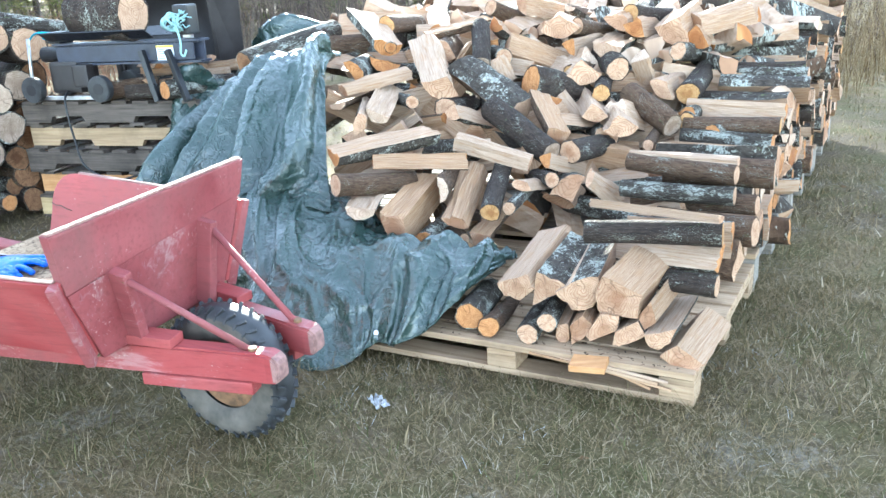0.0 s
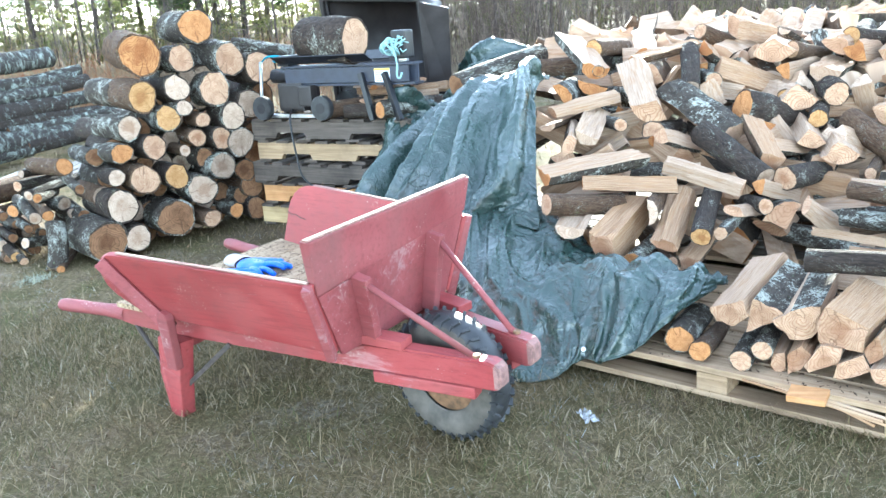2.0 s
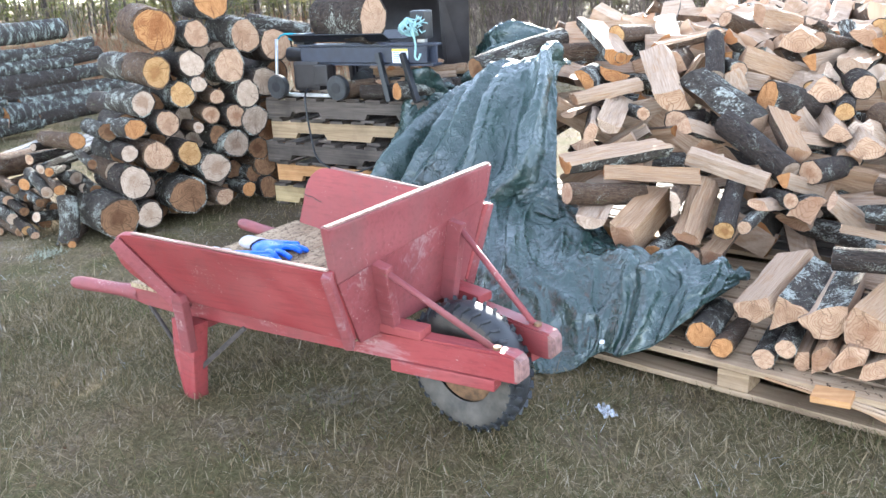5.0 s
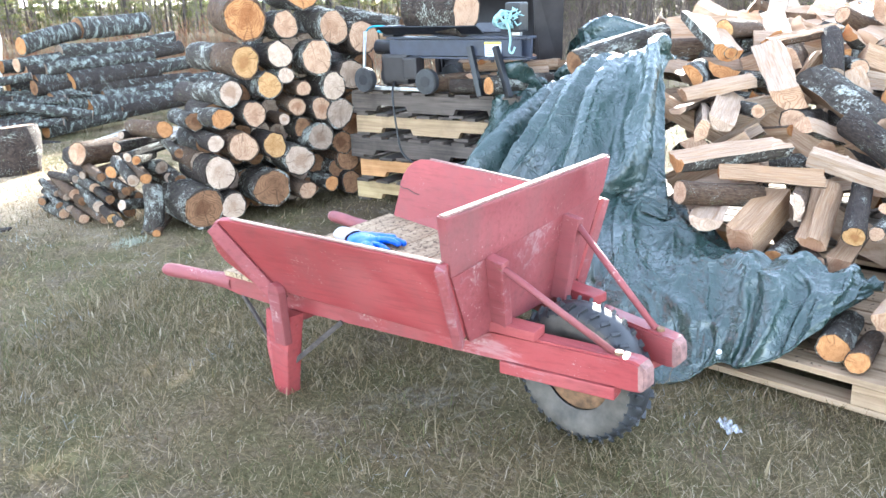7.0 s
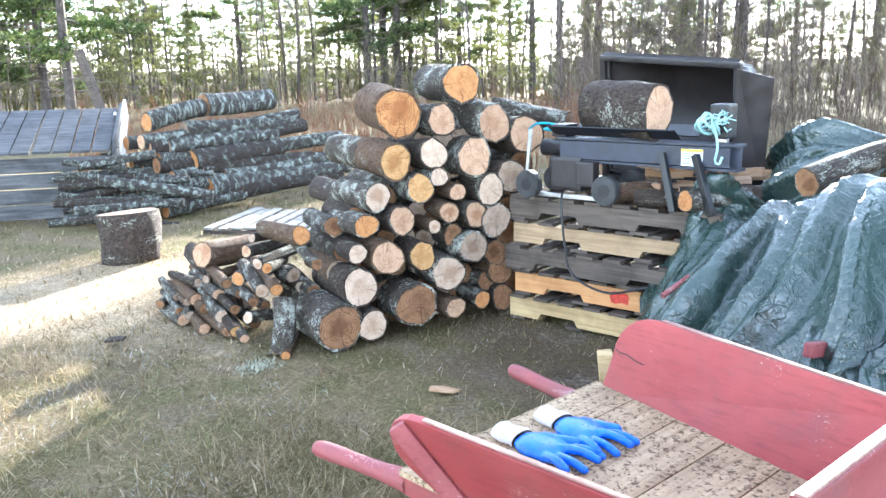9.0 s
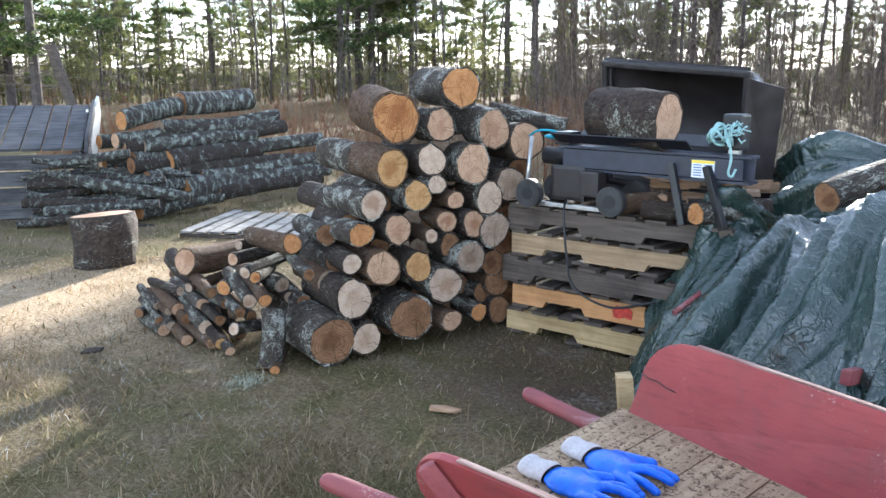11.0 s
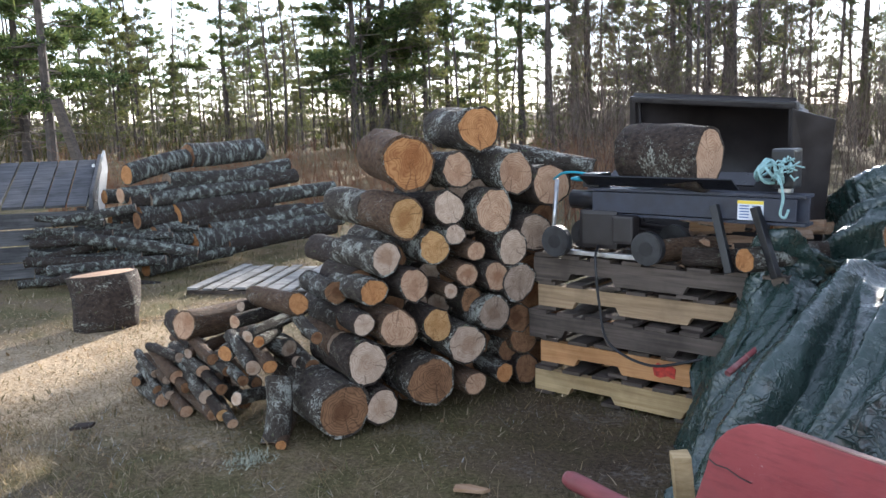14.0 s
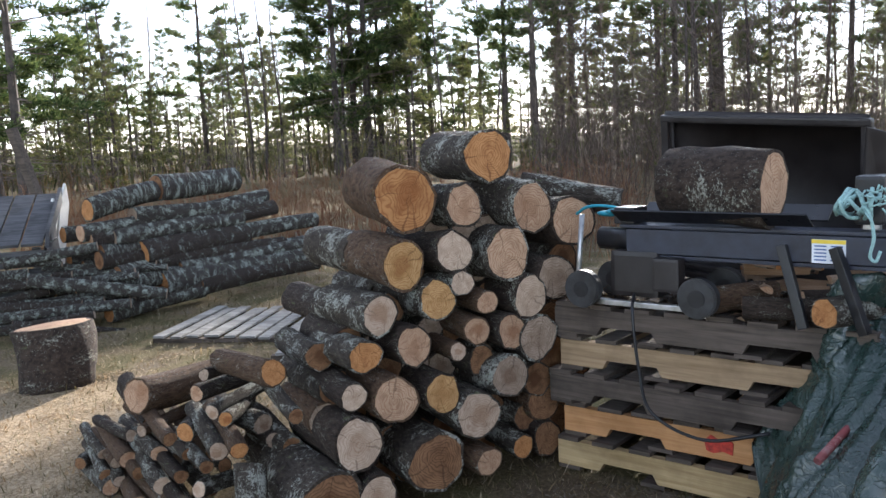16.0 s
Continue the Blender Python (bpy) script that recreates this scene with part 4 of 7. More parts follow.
# ---------------------------------------------------------------- the tarpaulin over the heap's end
def glide(rows, n, axis):
    """A smooth run of n steps through rows of points along one axis, spaced by their mean distance."""
    c = np.moveaxis(np.array(rows, float), axis, 0)
    step = np.linalg.norm(np.diff(c, axis=0), axis=-1).reshape(len(c) - 1, -1).mean(axis=1) + 1e-6
    at = np.concatenate([[0], np.cumsum(step)])
    want = np.linspace(0, at[-1], n)
    i = np.clip(np.searchsorted(at, want, side="right") - 1, 0, len(c) - 2)
    t = ((want - at[i]) / step[i]).reshape((-1,) + (1,) * (c.ndim - 1))
    p = np.concatenate([[2 * c[0] - c[1]], c, [2 * c[-1] - c[-2]]])
    a, b, d, e = p[i], p[i + 1], p[i + 2], p[i + 3]
    # a slightly tight spline, so that ridges stay crisp
    k = 0.38
    ta, tb = k * (d - a), k * (e - b)
    out = (2 * t ** 3 - 3 * t ** 2 + 1) * b + (t ** 3 - 2 * t ** 2 + t) * ta + (3 * t ** 2 - 2 * t ** 3) * d + (t ** 3 - t ** 2) * tb
    return np.moveaxis(out, 0, axis)


def ridged(p, scale, seed):
    """Sharp creases between soft hollows, from 0 to 1."""
    return np.array([1 - min(1.0, 2.2 * abs(noise.noise(Vector(q) * scale + Vector((seed, 3.1 * seed, -seed))))) for q in p.reshape(-1, 3)]).reshape(p.shape[:2])


def sheet(stations, nv, nu, seed, drapes, deep, crumple, grain):
    """A hanging sheet through stations of hem, knee, crest and far side, with falling folds and crumples."""
    x = glide(glide(stations, nv, 0), nu, 1)
    rs = random.Random(seed)

    def facing():
        n = np.cross(np.gradient(x, axis=0), np.gradient(x, axis=1))
        n /= np.linalg.norm(n, axis=2, keepdims=True) + 1e-9
        return n if n[nv // 2, nu // 3, 1] < 0 else -n

    u = np.linspace(0, 1, nu)[None, :]
    run = np.linalg.norm(np.diff(x[:, nu // 2], axis=0), axis=1)
    v = np.concatenate([[0], np.cumsum(run)])[:, None]
    fall = np.linalg.norm(np.diff(x, axis=1), axis=2).sum(axis=1).mean()
    fold = np.zeros((nv, nu))
    at = -0.1
    for k in range(drapes):
        at += v[-1, 0] / drapes * rs.uniform(0.7, 1.3)
        slant, bend, left, right = rs.gauss(0.05, 0.14), rs.gauss(0, 0.05), rs.uniform(0.10, 0.26), rs.uniform(0.04, 0.11)
        lo, hi = rs.uniform(-0.6, 0.0), rs.uniform(0.72, 1.05)
        line = at + slant * (u - 0.7) + bend * np.sin(3.1 * u + rs.uniform(0, 3))
        fade = np.clip((u - lo) / 0.25, 0, 1) * np.clip((hi - u) / 0.2, 0, 1)
        away = v - line
        # a crisp ridge, one flank long and one steep
        rise = np.maximum(0, 1 - np.where(away < 0, -away / left, away / right))
        fold = np.maximum(fold, deep * rs.uniform(0.45, 1.0) * rise * fade)
    x = x + facing() * (fold - 0.3 * deep)[..., None]
    # creases that run with the fall of the sheet, then a fine crinkle every way
    flat = np.stack([np.broadcast_to(v, (nv, nu)), np.broadcast_to(u * fall, (nv, nu)), np.zeros((nv, nu))], 2)
    flat = flat + 0.10 * np.stack([ridged(flat, 2.0, 1.7), ridged(flat, 2.0, 5.2), 0 * flat[..., 2]], 2)
    long_way = flat * np.array((1.0, grain, 1.0))
    crease = 0.62 * ridged(long_way, 4.2, seed) ** 3 + 0.40 * ridged(long_way, 9.5, seed + 2) ** 3 + 0.13 * ridged(flat, 22.0, seed + 4) ** 2
    x = x + facing() * (crumple * (crease - 0.5))[..., None]
    x[..., 2] = np.maximum(x[..., 2], 0.006)
    return x


def tarpaulin():
    """A sheet hung over the heap's end, and the loose skirt of it that lies over the front pallet's corner."""
    upper = [
        ((-0.95, 5.75, 0.40), (-0.85, 5.70, 0.70), (-0.72, 5.60, 0.85), (-0.45, 5.50, 0.70)),
        ((-1.14, 5.25, 0.52), (-1.06, 5.20, 0.80), (-0.90, 5.15, 0.945), (-0.50, 5.15, 0.95)),
        ((-1.12, 4.95, 0.50), (-1.02, 4.95, 0.80), (-0.88, 4.95, 0.92), (-0.50, 5.00, 0.95)),
        ((-1.30, 4.75, 0.45), (-1.12, 4.70, 0.58), (-0.98, 4.72, 0.64), (-0.75, 4.75, 0.72)),
        ((-1.62, 4.42, 0.10), (-1.42, 4.45, 0.50), (-1.26, 4.52, 0.78), (-1.02, 4.65, 0.60)),
        ((-1.64, 4.15, 0.03), (-1.44, 4.18, 0.42), (-1.19, 4.47, 0.71), (-1.00, 4.60, 0.58)),
        ((-1.58, 3.98, 0.0), (-1.34, 4.10, 0.35), (-1.10, 4.40, 0.57), (-0.95, 4.50, 0.56)),
        ((-1.52, 3.70, 0.0), (-1.25, 3.82, 0.46), (-1.02, 4.42, 0.71), (-0.88, 4.62, 0.74)),
        ((-1.44, 3.55, 0.0), (-1.10, 3.75, 0.47), (-0.92, 4.25, 0.72), (-0.75, 4.45, 0.76)),
        ((-1.30, 3.38, 0.0), (-0.96, 3.58, 0.54), (-0.80, 3.98, 0.84), (-0.60, 4.30, 0.86)),
        ((-1.05, 3.22, 0.06), (-0.80, 3.42, 0.56), (-0.66, 3.90, 0.945), (-0.45, 4.20, 0.93)),
        ((-0.74, 3.20, 0.32), (-0.60, 3.32, 0.58), (-0.53, 3.87, 0.965), (-0.40, 4.10, 0.93)),
        ((-0.50, 3.16, 0.42), (-0.46, 3.30, 0.60), (-0.45, 3.80, 0.945), (-0.40, 3.95, 0.92)),
        ((-0.37, 3.12, 0.41), (-0.38, 3.30, 0.58), (-0.405, 3.72, 0.86), (-0.39, 3.78, 0.84))]
    lower = [
        ((-0.84, 2.90, 0.0), (-0.80, 3.02, 0.22), (-0.84, 3.28, 0.46), (-0.78, 3.50, 0.55)),
        ((-0.60, 2.72, 0.0), (-0.57, 2.82, 0.23), (-0.64, 3.20, 0.475), (-0.60, 3.45, 0.54)),
        ((-0.40, 2.54, 0.0), (-0.44, 2.80, 0.285), (-0.49, 3.17, 0.425), (-0.46, 3.40, 0.48)),
        ((-0.26, 2.56, 0.02), (-0.29, 2.84, 0.30), (-0.34, 3.14, 0.37), (-0.32, 3.35, 0.42)),
        ((-0.16, 2.61, 0.07), (-0.14, 2.82, 0.31), (-0.12, 2.98, 0.30), (-0.12, 3.15, 0.31)),
        ((-0.08, 2.57, 0.07), (0.00, 2.76, 0.32), (0.03, 2.90, 0.315), (0.05, 3.05, 0.28)),
        ((0.03, 2.55, 0.16), (0.10, 2.74, 0.33), (0.13, 2.87, 0.315), (0.15, 3.00, 0.27)),
        ((0.13, 2.59, 0.23), (0.19, 2.73, 0.325), (0.22, 2.86, 0.305), (0.24, 2.97, 0.27)),
        ((0.31, 2.79, 0.28), (0.32, 2.82, 0.305), (0.33, 2.88, 0.295), (0.34, 2.95, 0.27))]
    bm = bmesh.new()
    hems = []
    for x in (sheet(upper, 380, 150, 3, 17, 0.14, 0.040, 0.20), sheet(lower, 220, 90, 8, 7, 0.07, 0.046, 0.5)):
        vs = [[bm.verts.new(p) for p in row] for row in x]
        for a, b in zip(vs, vs[1:]):
            for i in range(x.shape[1] - 1):
                bm.faces.new((a[i], a[i + 1], b[i + 1], b[i])).smooth = True
        hems.append([Vector(p) + Vector((0, 0, 0.003)) for p in x[::3, 0]])
    skirt = x
    bmesh.ops.recalc_face_normals(bm, faces=bm.faces[:])
    ob = part("tarpaulin", bm, tarp_mat)
    tagged(ob, "crumpled dark green plastic tarpaulin draped over the firewood", "tarpaulin")
    so = ob.modifiers.new("thick", "SOLIDIFY")
    so.thickness, so.offset = 0.003, 0
    for hem in hems:
        part("hem", tube(hem, 0.004, 6), tarp_mat, ob)
    i = int(np.argmin(np.linalg.norm(skirt[:, 3] - np.array((-0.155, 2.62, 0.08)), axis=1)))
    q, nrm = Vector(skirt[i, 4]), Vector(np.cross(skirt[i, 7] - skirt[i, 1], skirt[i + 3, 4] - skirt[i - 3, 4])).normalized()
    if nrm.y > 0:
        nrm = -nrm
    ring = bmesh.new()
    bmesh.ops.create_cone(ring, cap_ends=True, segments=14, radius1=0.011, radius2=0.008, depth=0.005)
    ring.transform(Matrix.Translation(q + nrm * 0.005) @ nrm.to_track_quat("Z", "Y").to_matrix().to_4x4())
    part("grommet", ring, steel, ob, "pale metal grommet")
    return ob


tarpaulin()
lay_log("birch_log", (-0.885, 4.16, 0.86), (0.52, 0.80, 0.16), 0.060, 0.66, "brown", [round_mesh("birch_log", 91, bark_grey, 18, 8, 0.05)], "lichen-covered birch log lying on the tarpaulin", "")


# ---------------------------------------------------------------- stack of pallets with the log splitter
def stringer(lx, h, w):
    """A stringer on edge with two fork notches, from its outline."""
    pts = [(0, 0), (0.18, 0), (0.2, 0.035), (0.40, 0.035), (0.42, 0), (lx - 0.42, 0), (lx - 0.40, 0.035), (lx - 0.2, 0.035), (lx - 0.18, 0), (lx, 0), (lx, h), (0, h)]
    return slab([(x, 0, z) for x, z in pts], w, 0.003)


def stringer_pallet(m, boards, beams, label):
    root = thing("pallet", m, label, "pallet", "stacked pallets under the log splitter")
    lx, ly, t, h = 1.15, 1.0, 0.016, 0.1005
    rs = random.Random(int(m.translation.z * 1000))
    for j in range(3):
        bm = stringer(lx, h, 0.036)
        bm.transform(Matrix.Translation((0, 0.02 + (ly - 0.04) * j / 2, t)))
        part("stringer", bm, beams, root)
    for k in range(8):
        x = 0.05 + (lx - 0.1) * k / 7
        part("deck_board", box(rs.uniform(0.085, 0.1), ly, t, (x, ly / 2 + rs.uniform(-0.008, 0.008), h + 1.5 * t + 0.001), 0.002), boards, root)
    for k in range(4):
        x = 0.05 + (lx - 0.1) * k / 3
        part("bottom_board", box(0.095, ly, t - 0.001, (x, ly / 2, t / 2), 0.002), boards, root)
    return root


SP = (-2.335, 4.74, -16.0)
# dark deck and bottom boards imitate the shade in gaps between the stringers
for k, (bo, be, what) in enumerate(((pallet_dark, pallet_yellow, "pale new"), (pallet_dark, pallet_orange, "orange-stained"), (pallet_dark, pallet_dark, "dark weathered"), (pallet_dark, pallet_tan, "tan notched"), (pallet_dark, pallet_dark, "dark weathered"))):
    off = (0.0, 0.02, -0.03, 0.01, 0.0)[k]
    p = stringer_pallet(pose(SP[0], SP[1], 0.004 + k * 0.1335, 0, 0, SP[2]) @ pose(off, 0.02 * (k % 2), 0, 0, 0, (0, 1.0, -1.5, 0.6, 0)[k]), bo, be, what + " wooden pallet in a stack on the ground")
    if k == 1:
        part("paint_mark", slab([(0.575, -0.001, 0.045), (0.60, -0.001, 0.038), (0.635, -0.001, 0.05), (0.668, -0.001, 0.042), (0.672, -0.001, 0.085), (0.65, -0.001, 0.1), (0.615, -0.001, 0.092), (0.59, -0.001, 0.104), (0.568, -0.001, 0.08)], 0.003, 0), red_mark, p, "red paint mark")

SM = pose(SP[0], SP[1], 0.672, 0, 0, SP[2]) @ pose(-0.06, 0, 0)


def log_splitter():
    ls = thing("log_splitter", SM, "dark blue electric log splitter on black legs, standing on stacked pallets", "log splitter")
    # main beam
    bm = box(0.92, 0.10, 0.012, (0.80, 0.06, 0.302), 0.002)
    box(0.92, 0.012, 0.10, (0.80, 0.06, 0.25), 0.002, bm)
    box(0.92, 0.10, 0.012, (0.80, 0.06, 0.196), 0.002, bm)
    beam = part("beam", bm, splitter_blue, ls)
    part("side_plate", box(0.86, 0.006, 0.085, (0.80, 0.005, 0.25), 0.002), splitter_blue, beam)
    part("cradle", slab([(0.36, -0.02, 0.325), (1.02, -0.02, 0.325), (1.02, -0.10, 0.37), (0.36, -0.10, 0.37)], 0.006, 0.002), black_paint, ls)
    part("cradle", slab([(0.36, 0.14, 0.325), (1.02, 0.14, 0.325), (1.02, 0.22, 0.37), (0.36, 0.22, 0.37)], 0.006, 0.002), black_paint, ls)
    part("push_block", box(0.08, 0.11, 0.06, (0.36, 0.06, 0.34), 0.006), black_paint, ls)
    part("wedge", box(0.05, 0.03, 0.17, (1.17, 0.06, 0.395), 0.006), steel, ls)
    part("end_plate", box(0.085, 0.10, 0.15, (1.17, 0.06, 0.405), 0.012), black_paint, ls)
    # warning label with text bars
    lab = part("label", box(0.10, 0.003, 0.075, (1.06, -0.0005, 0.245), 0.0), label_white, ls, "white warning label with small print")
    part("label_stripe", box(0.10, 0.003, 0.012, (1.06, -0.003, 0.276), 0.0), label_yellow, lab)
    for k in range(5):
        part("text_bar", box(0.036, 0.002, 0.0045, (1.036, -0.0025, 0.262 - k * 0.011), 0.0), label_blue, lab)
        part("text_bar", box(0.036, 0.002, 0.0045, (1.084, -0.0025, 0.262 - k * 0.011), 0.0), label_blue, lab)
    # legs
    for x0, x1 in ((0.92, 1.00), (1.08, 1.18)):
        part("leg", bar((x0, -0.01, 0.26), (x1, -0.04, 0.0), 0.03, 0.03, 0.004), black_paint, ls)
    part("rear_leg", rod((0.18, 0.02, 0.34), (0.16, 0.0, 0.0), 0.010), steel, ls)
    # motor with its tank and wheels
    part("motor_housing", box(0.19, 0.17, 0.17, (0.40, 0.08, 0.13), 0.02), black_plastic, ls)
    part("switch_box", box(0.10, 0.06, 0.12, (0.54, -0.02, 0.14), 0.012), black_plastic, ls)
    part("pump_cylinder", rod((0.24, 0.06, 0.25), (0.52, 0.06, 0.25), 0.042, n=16), black_paint, ls)
    part("base_rail", box(0.36, 0.03, 0.02, (0.42, 0.0, 0.02), 0.003), steel, ls)
    for x in (0.22, 0.66):
        for y in (-0.05, 0.2):
            bm = bmesh.new()
            bmesh.ops.create_cone(bm, cap_ends=True, segments=28, radius1=0.07, radius2=0.07, depth=0.042)
            bmesh.ops.bevel(bm, geom=[e for e in bm.edges if e.calc_face_angle(0) > 1], offset=0.005, segments=2, affect="EDGES")
            bm.transform(Matrix.Translation((x, y, 0.072)) @ Matrix.Rotation(math.pi / 2, 4, "X"))
            w = part("wheel", bm, rubber, ls)
            part("hub", rod((x, y - 0.024, 0.072), (x, y + 0.024, 0.072), 0.03, n=16), black_paint, w)
    cable = [(0.4, 0.0, 0.06), (0.42, -0.06, 0.0), (0.45, -0.075, -0.2), (0.5, -0.08, -0.35), (0.68, -0.06, -0.42), (0.9, -0.05, -0.36)]
    part("power_cord", tube(curve_points(cable, 8), 0.006), black_paint, ls)
    return ls


log_splitter()
lay_log("log", tuple(SM @ Vector((0.885, 0.03, 0.442))), tuple((SM.to_3x3() @ Vector((-1, 0.05, 0.02)))), 0.135, 0.37, "pale", ROUNDS[2:3], "thick dark-barked log lying on the log splitter", "")
# short pieces and bark under the splitter
for x, y, z, yaw, r, ln, tone in ((0.64, -0.02, 0.055, 50, 0.05, 0.3, "tan"), (0.80, -0.02, 0.045, 15, 0.04, 0.3, "brown"), (1.06, -0.06, 0.06, 62, 0.055, 0.34, "tan"), (0.95, 0.12, 0.05, 30, 0.05, 0.36, "pale")):
    q = SM @ Vector((x, y, z))
    lay_log("round_firewood", tuple(q), tuple(SM.to_3x3() @ Vector((math.cos(radians(yaw)), math.sin(radians(yaw)), 0))), r, ln, tone, ROUNDS, "short dark log lying under the log splitter", "")


def black_tub():
    """A moulded plastic tub stood on its side, its opening towards the yard."""
    bt = thing("plastic_tub", SM @ pose(0.64, 0.62, 0.0, 8, 3.5, -9), "large black plastic tub standing on its side", "tub")
    w0, w1, h0, h1, d = 0.80, 0.60, 0.66, 0.50, 0.34
    bm = bmesh.new()

    def ring(w, h, y):
        return [bm.verts.new((sx * w / 2, y, 0.36 + sz * h / 2)) for sx, sz in ((-1, -1), (1, -1), (1, 1), (-1, 1))]

    rim, back = ring(w0, h0, 0), ring(w1, h1, d)
    inb, inr = ring(w1 - 0.02, h1 - 0.02, d - 0.012), ring(w0 - 0.02, h0 - 0.02, 0)
    for a, b in ((rim, back), (inb, inr), (inr, rim)):
        for k in range(4):
            bm.faces.new((a[k], a[(k + 1) % 4], b[(k + 1) % 4], b[k]))
    bm.faces.new(back)
    bm.faces.new(inb[::-1])
    bmesh.ops.recalc_face_normals(bm, faces=bm.faces[:])
    bmesh.ops.bevel(bm, geom=[e for e in bm.edges if e.calc_face_angle(0) > 0.5], offset=0.02, segments=3, affect="EDGES")
    body = part("tub_body", smooth(bm), black_plastic, bt)
    bm = bmesh.new()
    for a, b in (((-w0 / 2, 0), (w0 / 2, 0)), ((-w0 / 2, h0), (w0 / 2, h0))):
        bar((a[0] - 0.02, -0.005, 0.01 + a[1]), (b[0] + 0.02, -0.005, 0.01 + b[1]), 0.035, 0.03, 0.008, bm)
    for s in (-1, 1):
        bar((s * (w0 / 2 + 0.005), -0.005, 0.0), (s * (w0 / 2 + 0.005), -0.005, h0 + 0.02), 0.035, 0.03, 0.008, bm)
    part("rim", bm, black_plastic, body)
    part("flange", slab([(w0 / 2, -0.03, 0.02), (w0 / 2 + 0.01, -0.03, h0), (w0 / 2 + 0.13, 0.10, h0 - 0.06), (w0 / 2 + 0.09, 0.10, 0.06)], 0.012, 0.004), black_plastic, body)
    return bt


black_tub()


def rope():
    """A pale cyan rope thrown in loops over the end of the splitter."""
    rs = random.Random(8)
    bm = bmesh.new()
    for k in range(7):
        cx, r = 1.11 + 0.010 * k, 0.034 + 0.006 * (k % 3)
        pts = []
        for i in range(15):
            a = 2 * math.pi * i / 14
            pts.append((cx + 0.03 * math.sin(a * 1.0 + k) + rs.uniform(-0.006, 0.006), 0.02 + 1.5 * r * math.cos(a), 0.395 + 0.9 * r * math.sin(a) + rs.uniform(-0.006, 0.006)))
        tube(curve_points(pts, 3), 0.0065, 6, bm)
    tube(curve_points([(1.16, -0.04, 0.41), (1.19, -0.06, 0.36), (1.20, -0.06, 0.30), (1.19, -0.055, 0.245), (1.205, -0.05, 0.23), (1.215, -0.04, 0.26)], 6), 0.0055, 6, bm)
    for k in range(26):
        p = Vector((1.18 + rs.uniform(-0.02, 0.05), -0.05 + rs.uniform(-0.03, 0.03), 0.40 + rs.uniform(-0.04, 0.05)))
        tube([p, p + Vector((rs.uniform(-0.03, 0.04), rs.uniform(-0.02, 0.02), rs.uniform(-0.03, 0.03)))], 0.003, 4, bm)
    bm.transform(SM)
    tagged(part("rope", bm, rope_mat), "frayed pale cyan rope coiled over the log splitter", "rope")
    bm = tube(curve_points([(0.10, 0.12, 0.33), (0.16, 0.1, 0.36), (0.24, 0.1, 0.365), (0.36, 0.08, 0.35)], 6), 0.006, 6)
    ball((0.24, 0.12, 0.335), 0.05, 0.03, 0.012, bm=bm)
    ball((0.27, 0.10, 0.345), 0.03, 0.035, 0.010, bm=bm)
    bm.transform(SM)
    tagged(part("strap", bm, teal), "teal strap bundled on the log splitter", "strap")


rope()


# ---------------------------------------------------------------- far left of the yard
lay_log("chopping_stump", (-5.45, 5.15, 0.34), (0.09, -0.03, -1.0), 0.235, 0.37, "pale", ROUNDS[2:3], "thick upright chopping stump with dark bark and a pale sawn top", "")
def flat_pallet(m, seed):
    """An old pallet sunk in the grass: warped, uneven boards on three runners, one board broken off short."""
    root = thing("pallet", m, "weathered grey pallet with gappy warped boards, sunk in the grass", "pallet", "flat pallets")
    rs = random.Random(seed)
    for j in range(3):
        part("runner", box(1.15, 0.05, 0.05, (0.575, 0.06 + 0.44 * j, 0.025), 0.004), pallet_dark, root)
    x = 0.04
    while x < 1.1:
        w = rs.uniform(0.07, 0.12)
        ln = 1.0 if rs.random() < 0.8 else rs.uniform(0.5, 0.8)
        bm = box(w, ln, 0.016, (0, 0, 0), 0.003)
        bm.transform(pose(x + w / 2, ln / 2 + rs.uniform(-0.03, 0.03), 0.062 + rs.uniform(0, 0.012), rs.gauss(0, 0.8), rs.gauss(0, 1.5), rs.gauss(0, 1.6)))
        part("deck_board", bm, bleached, root)
        x += w + rs.uniform(0.015, 0.05)


for x, y, a in ((-5.55, 6.05, 14), (-4.75, 6.75, 24), (-4.45, 5.85, 20)):
    flat_pallet(pose(x, y, -0.02, 0, 0, a), int(-100 * x))


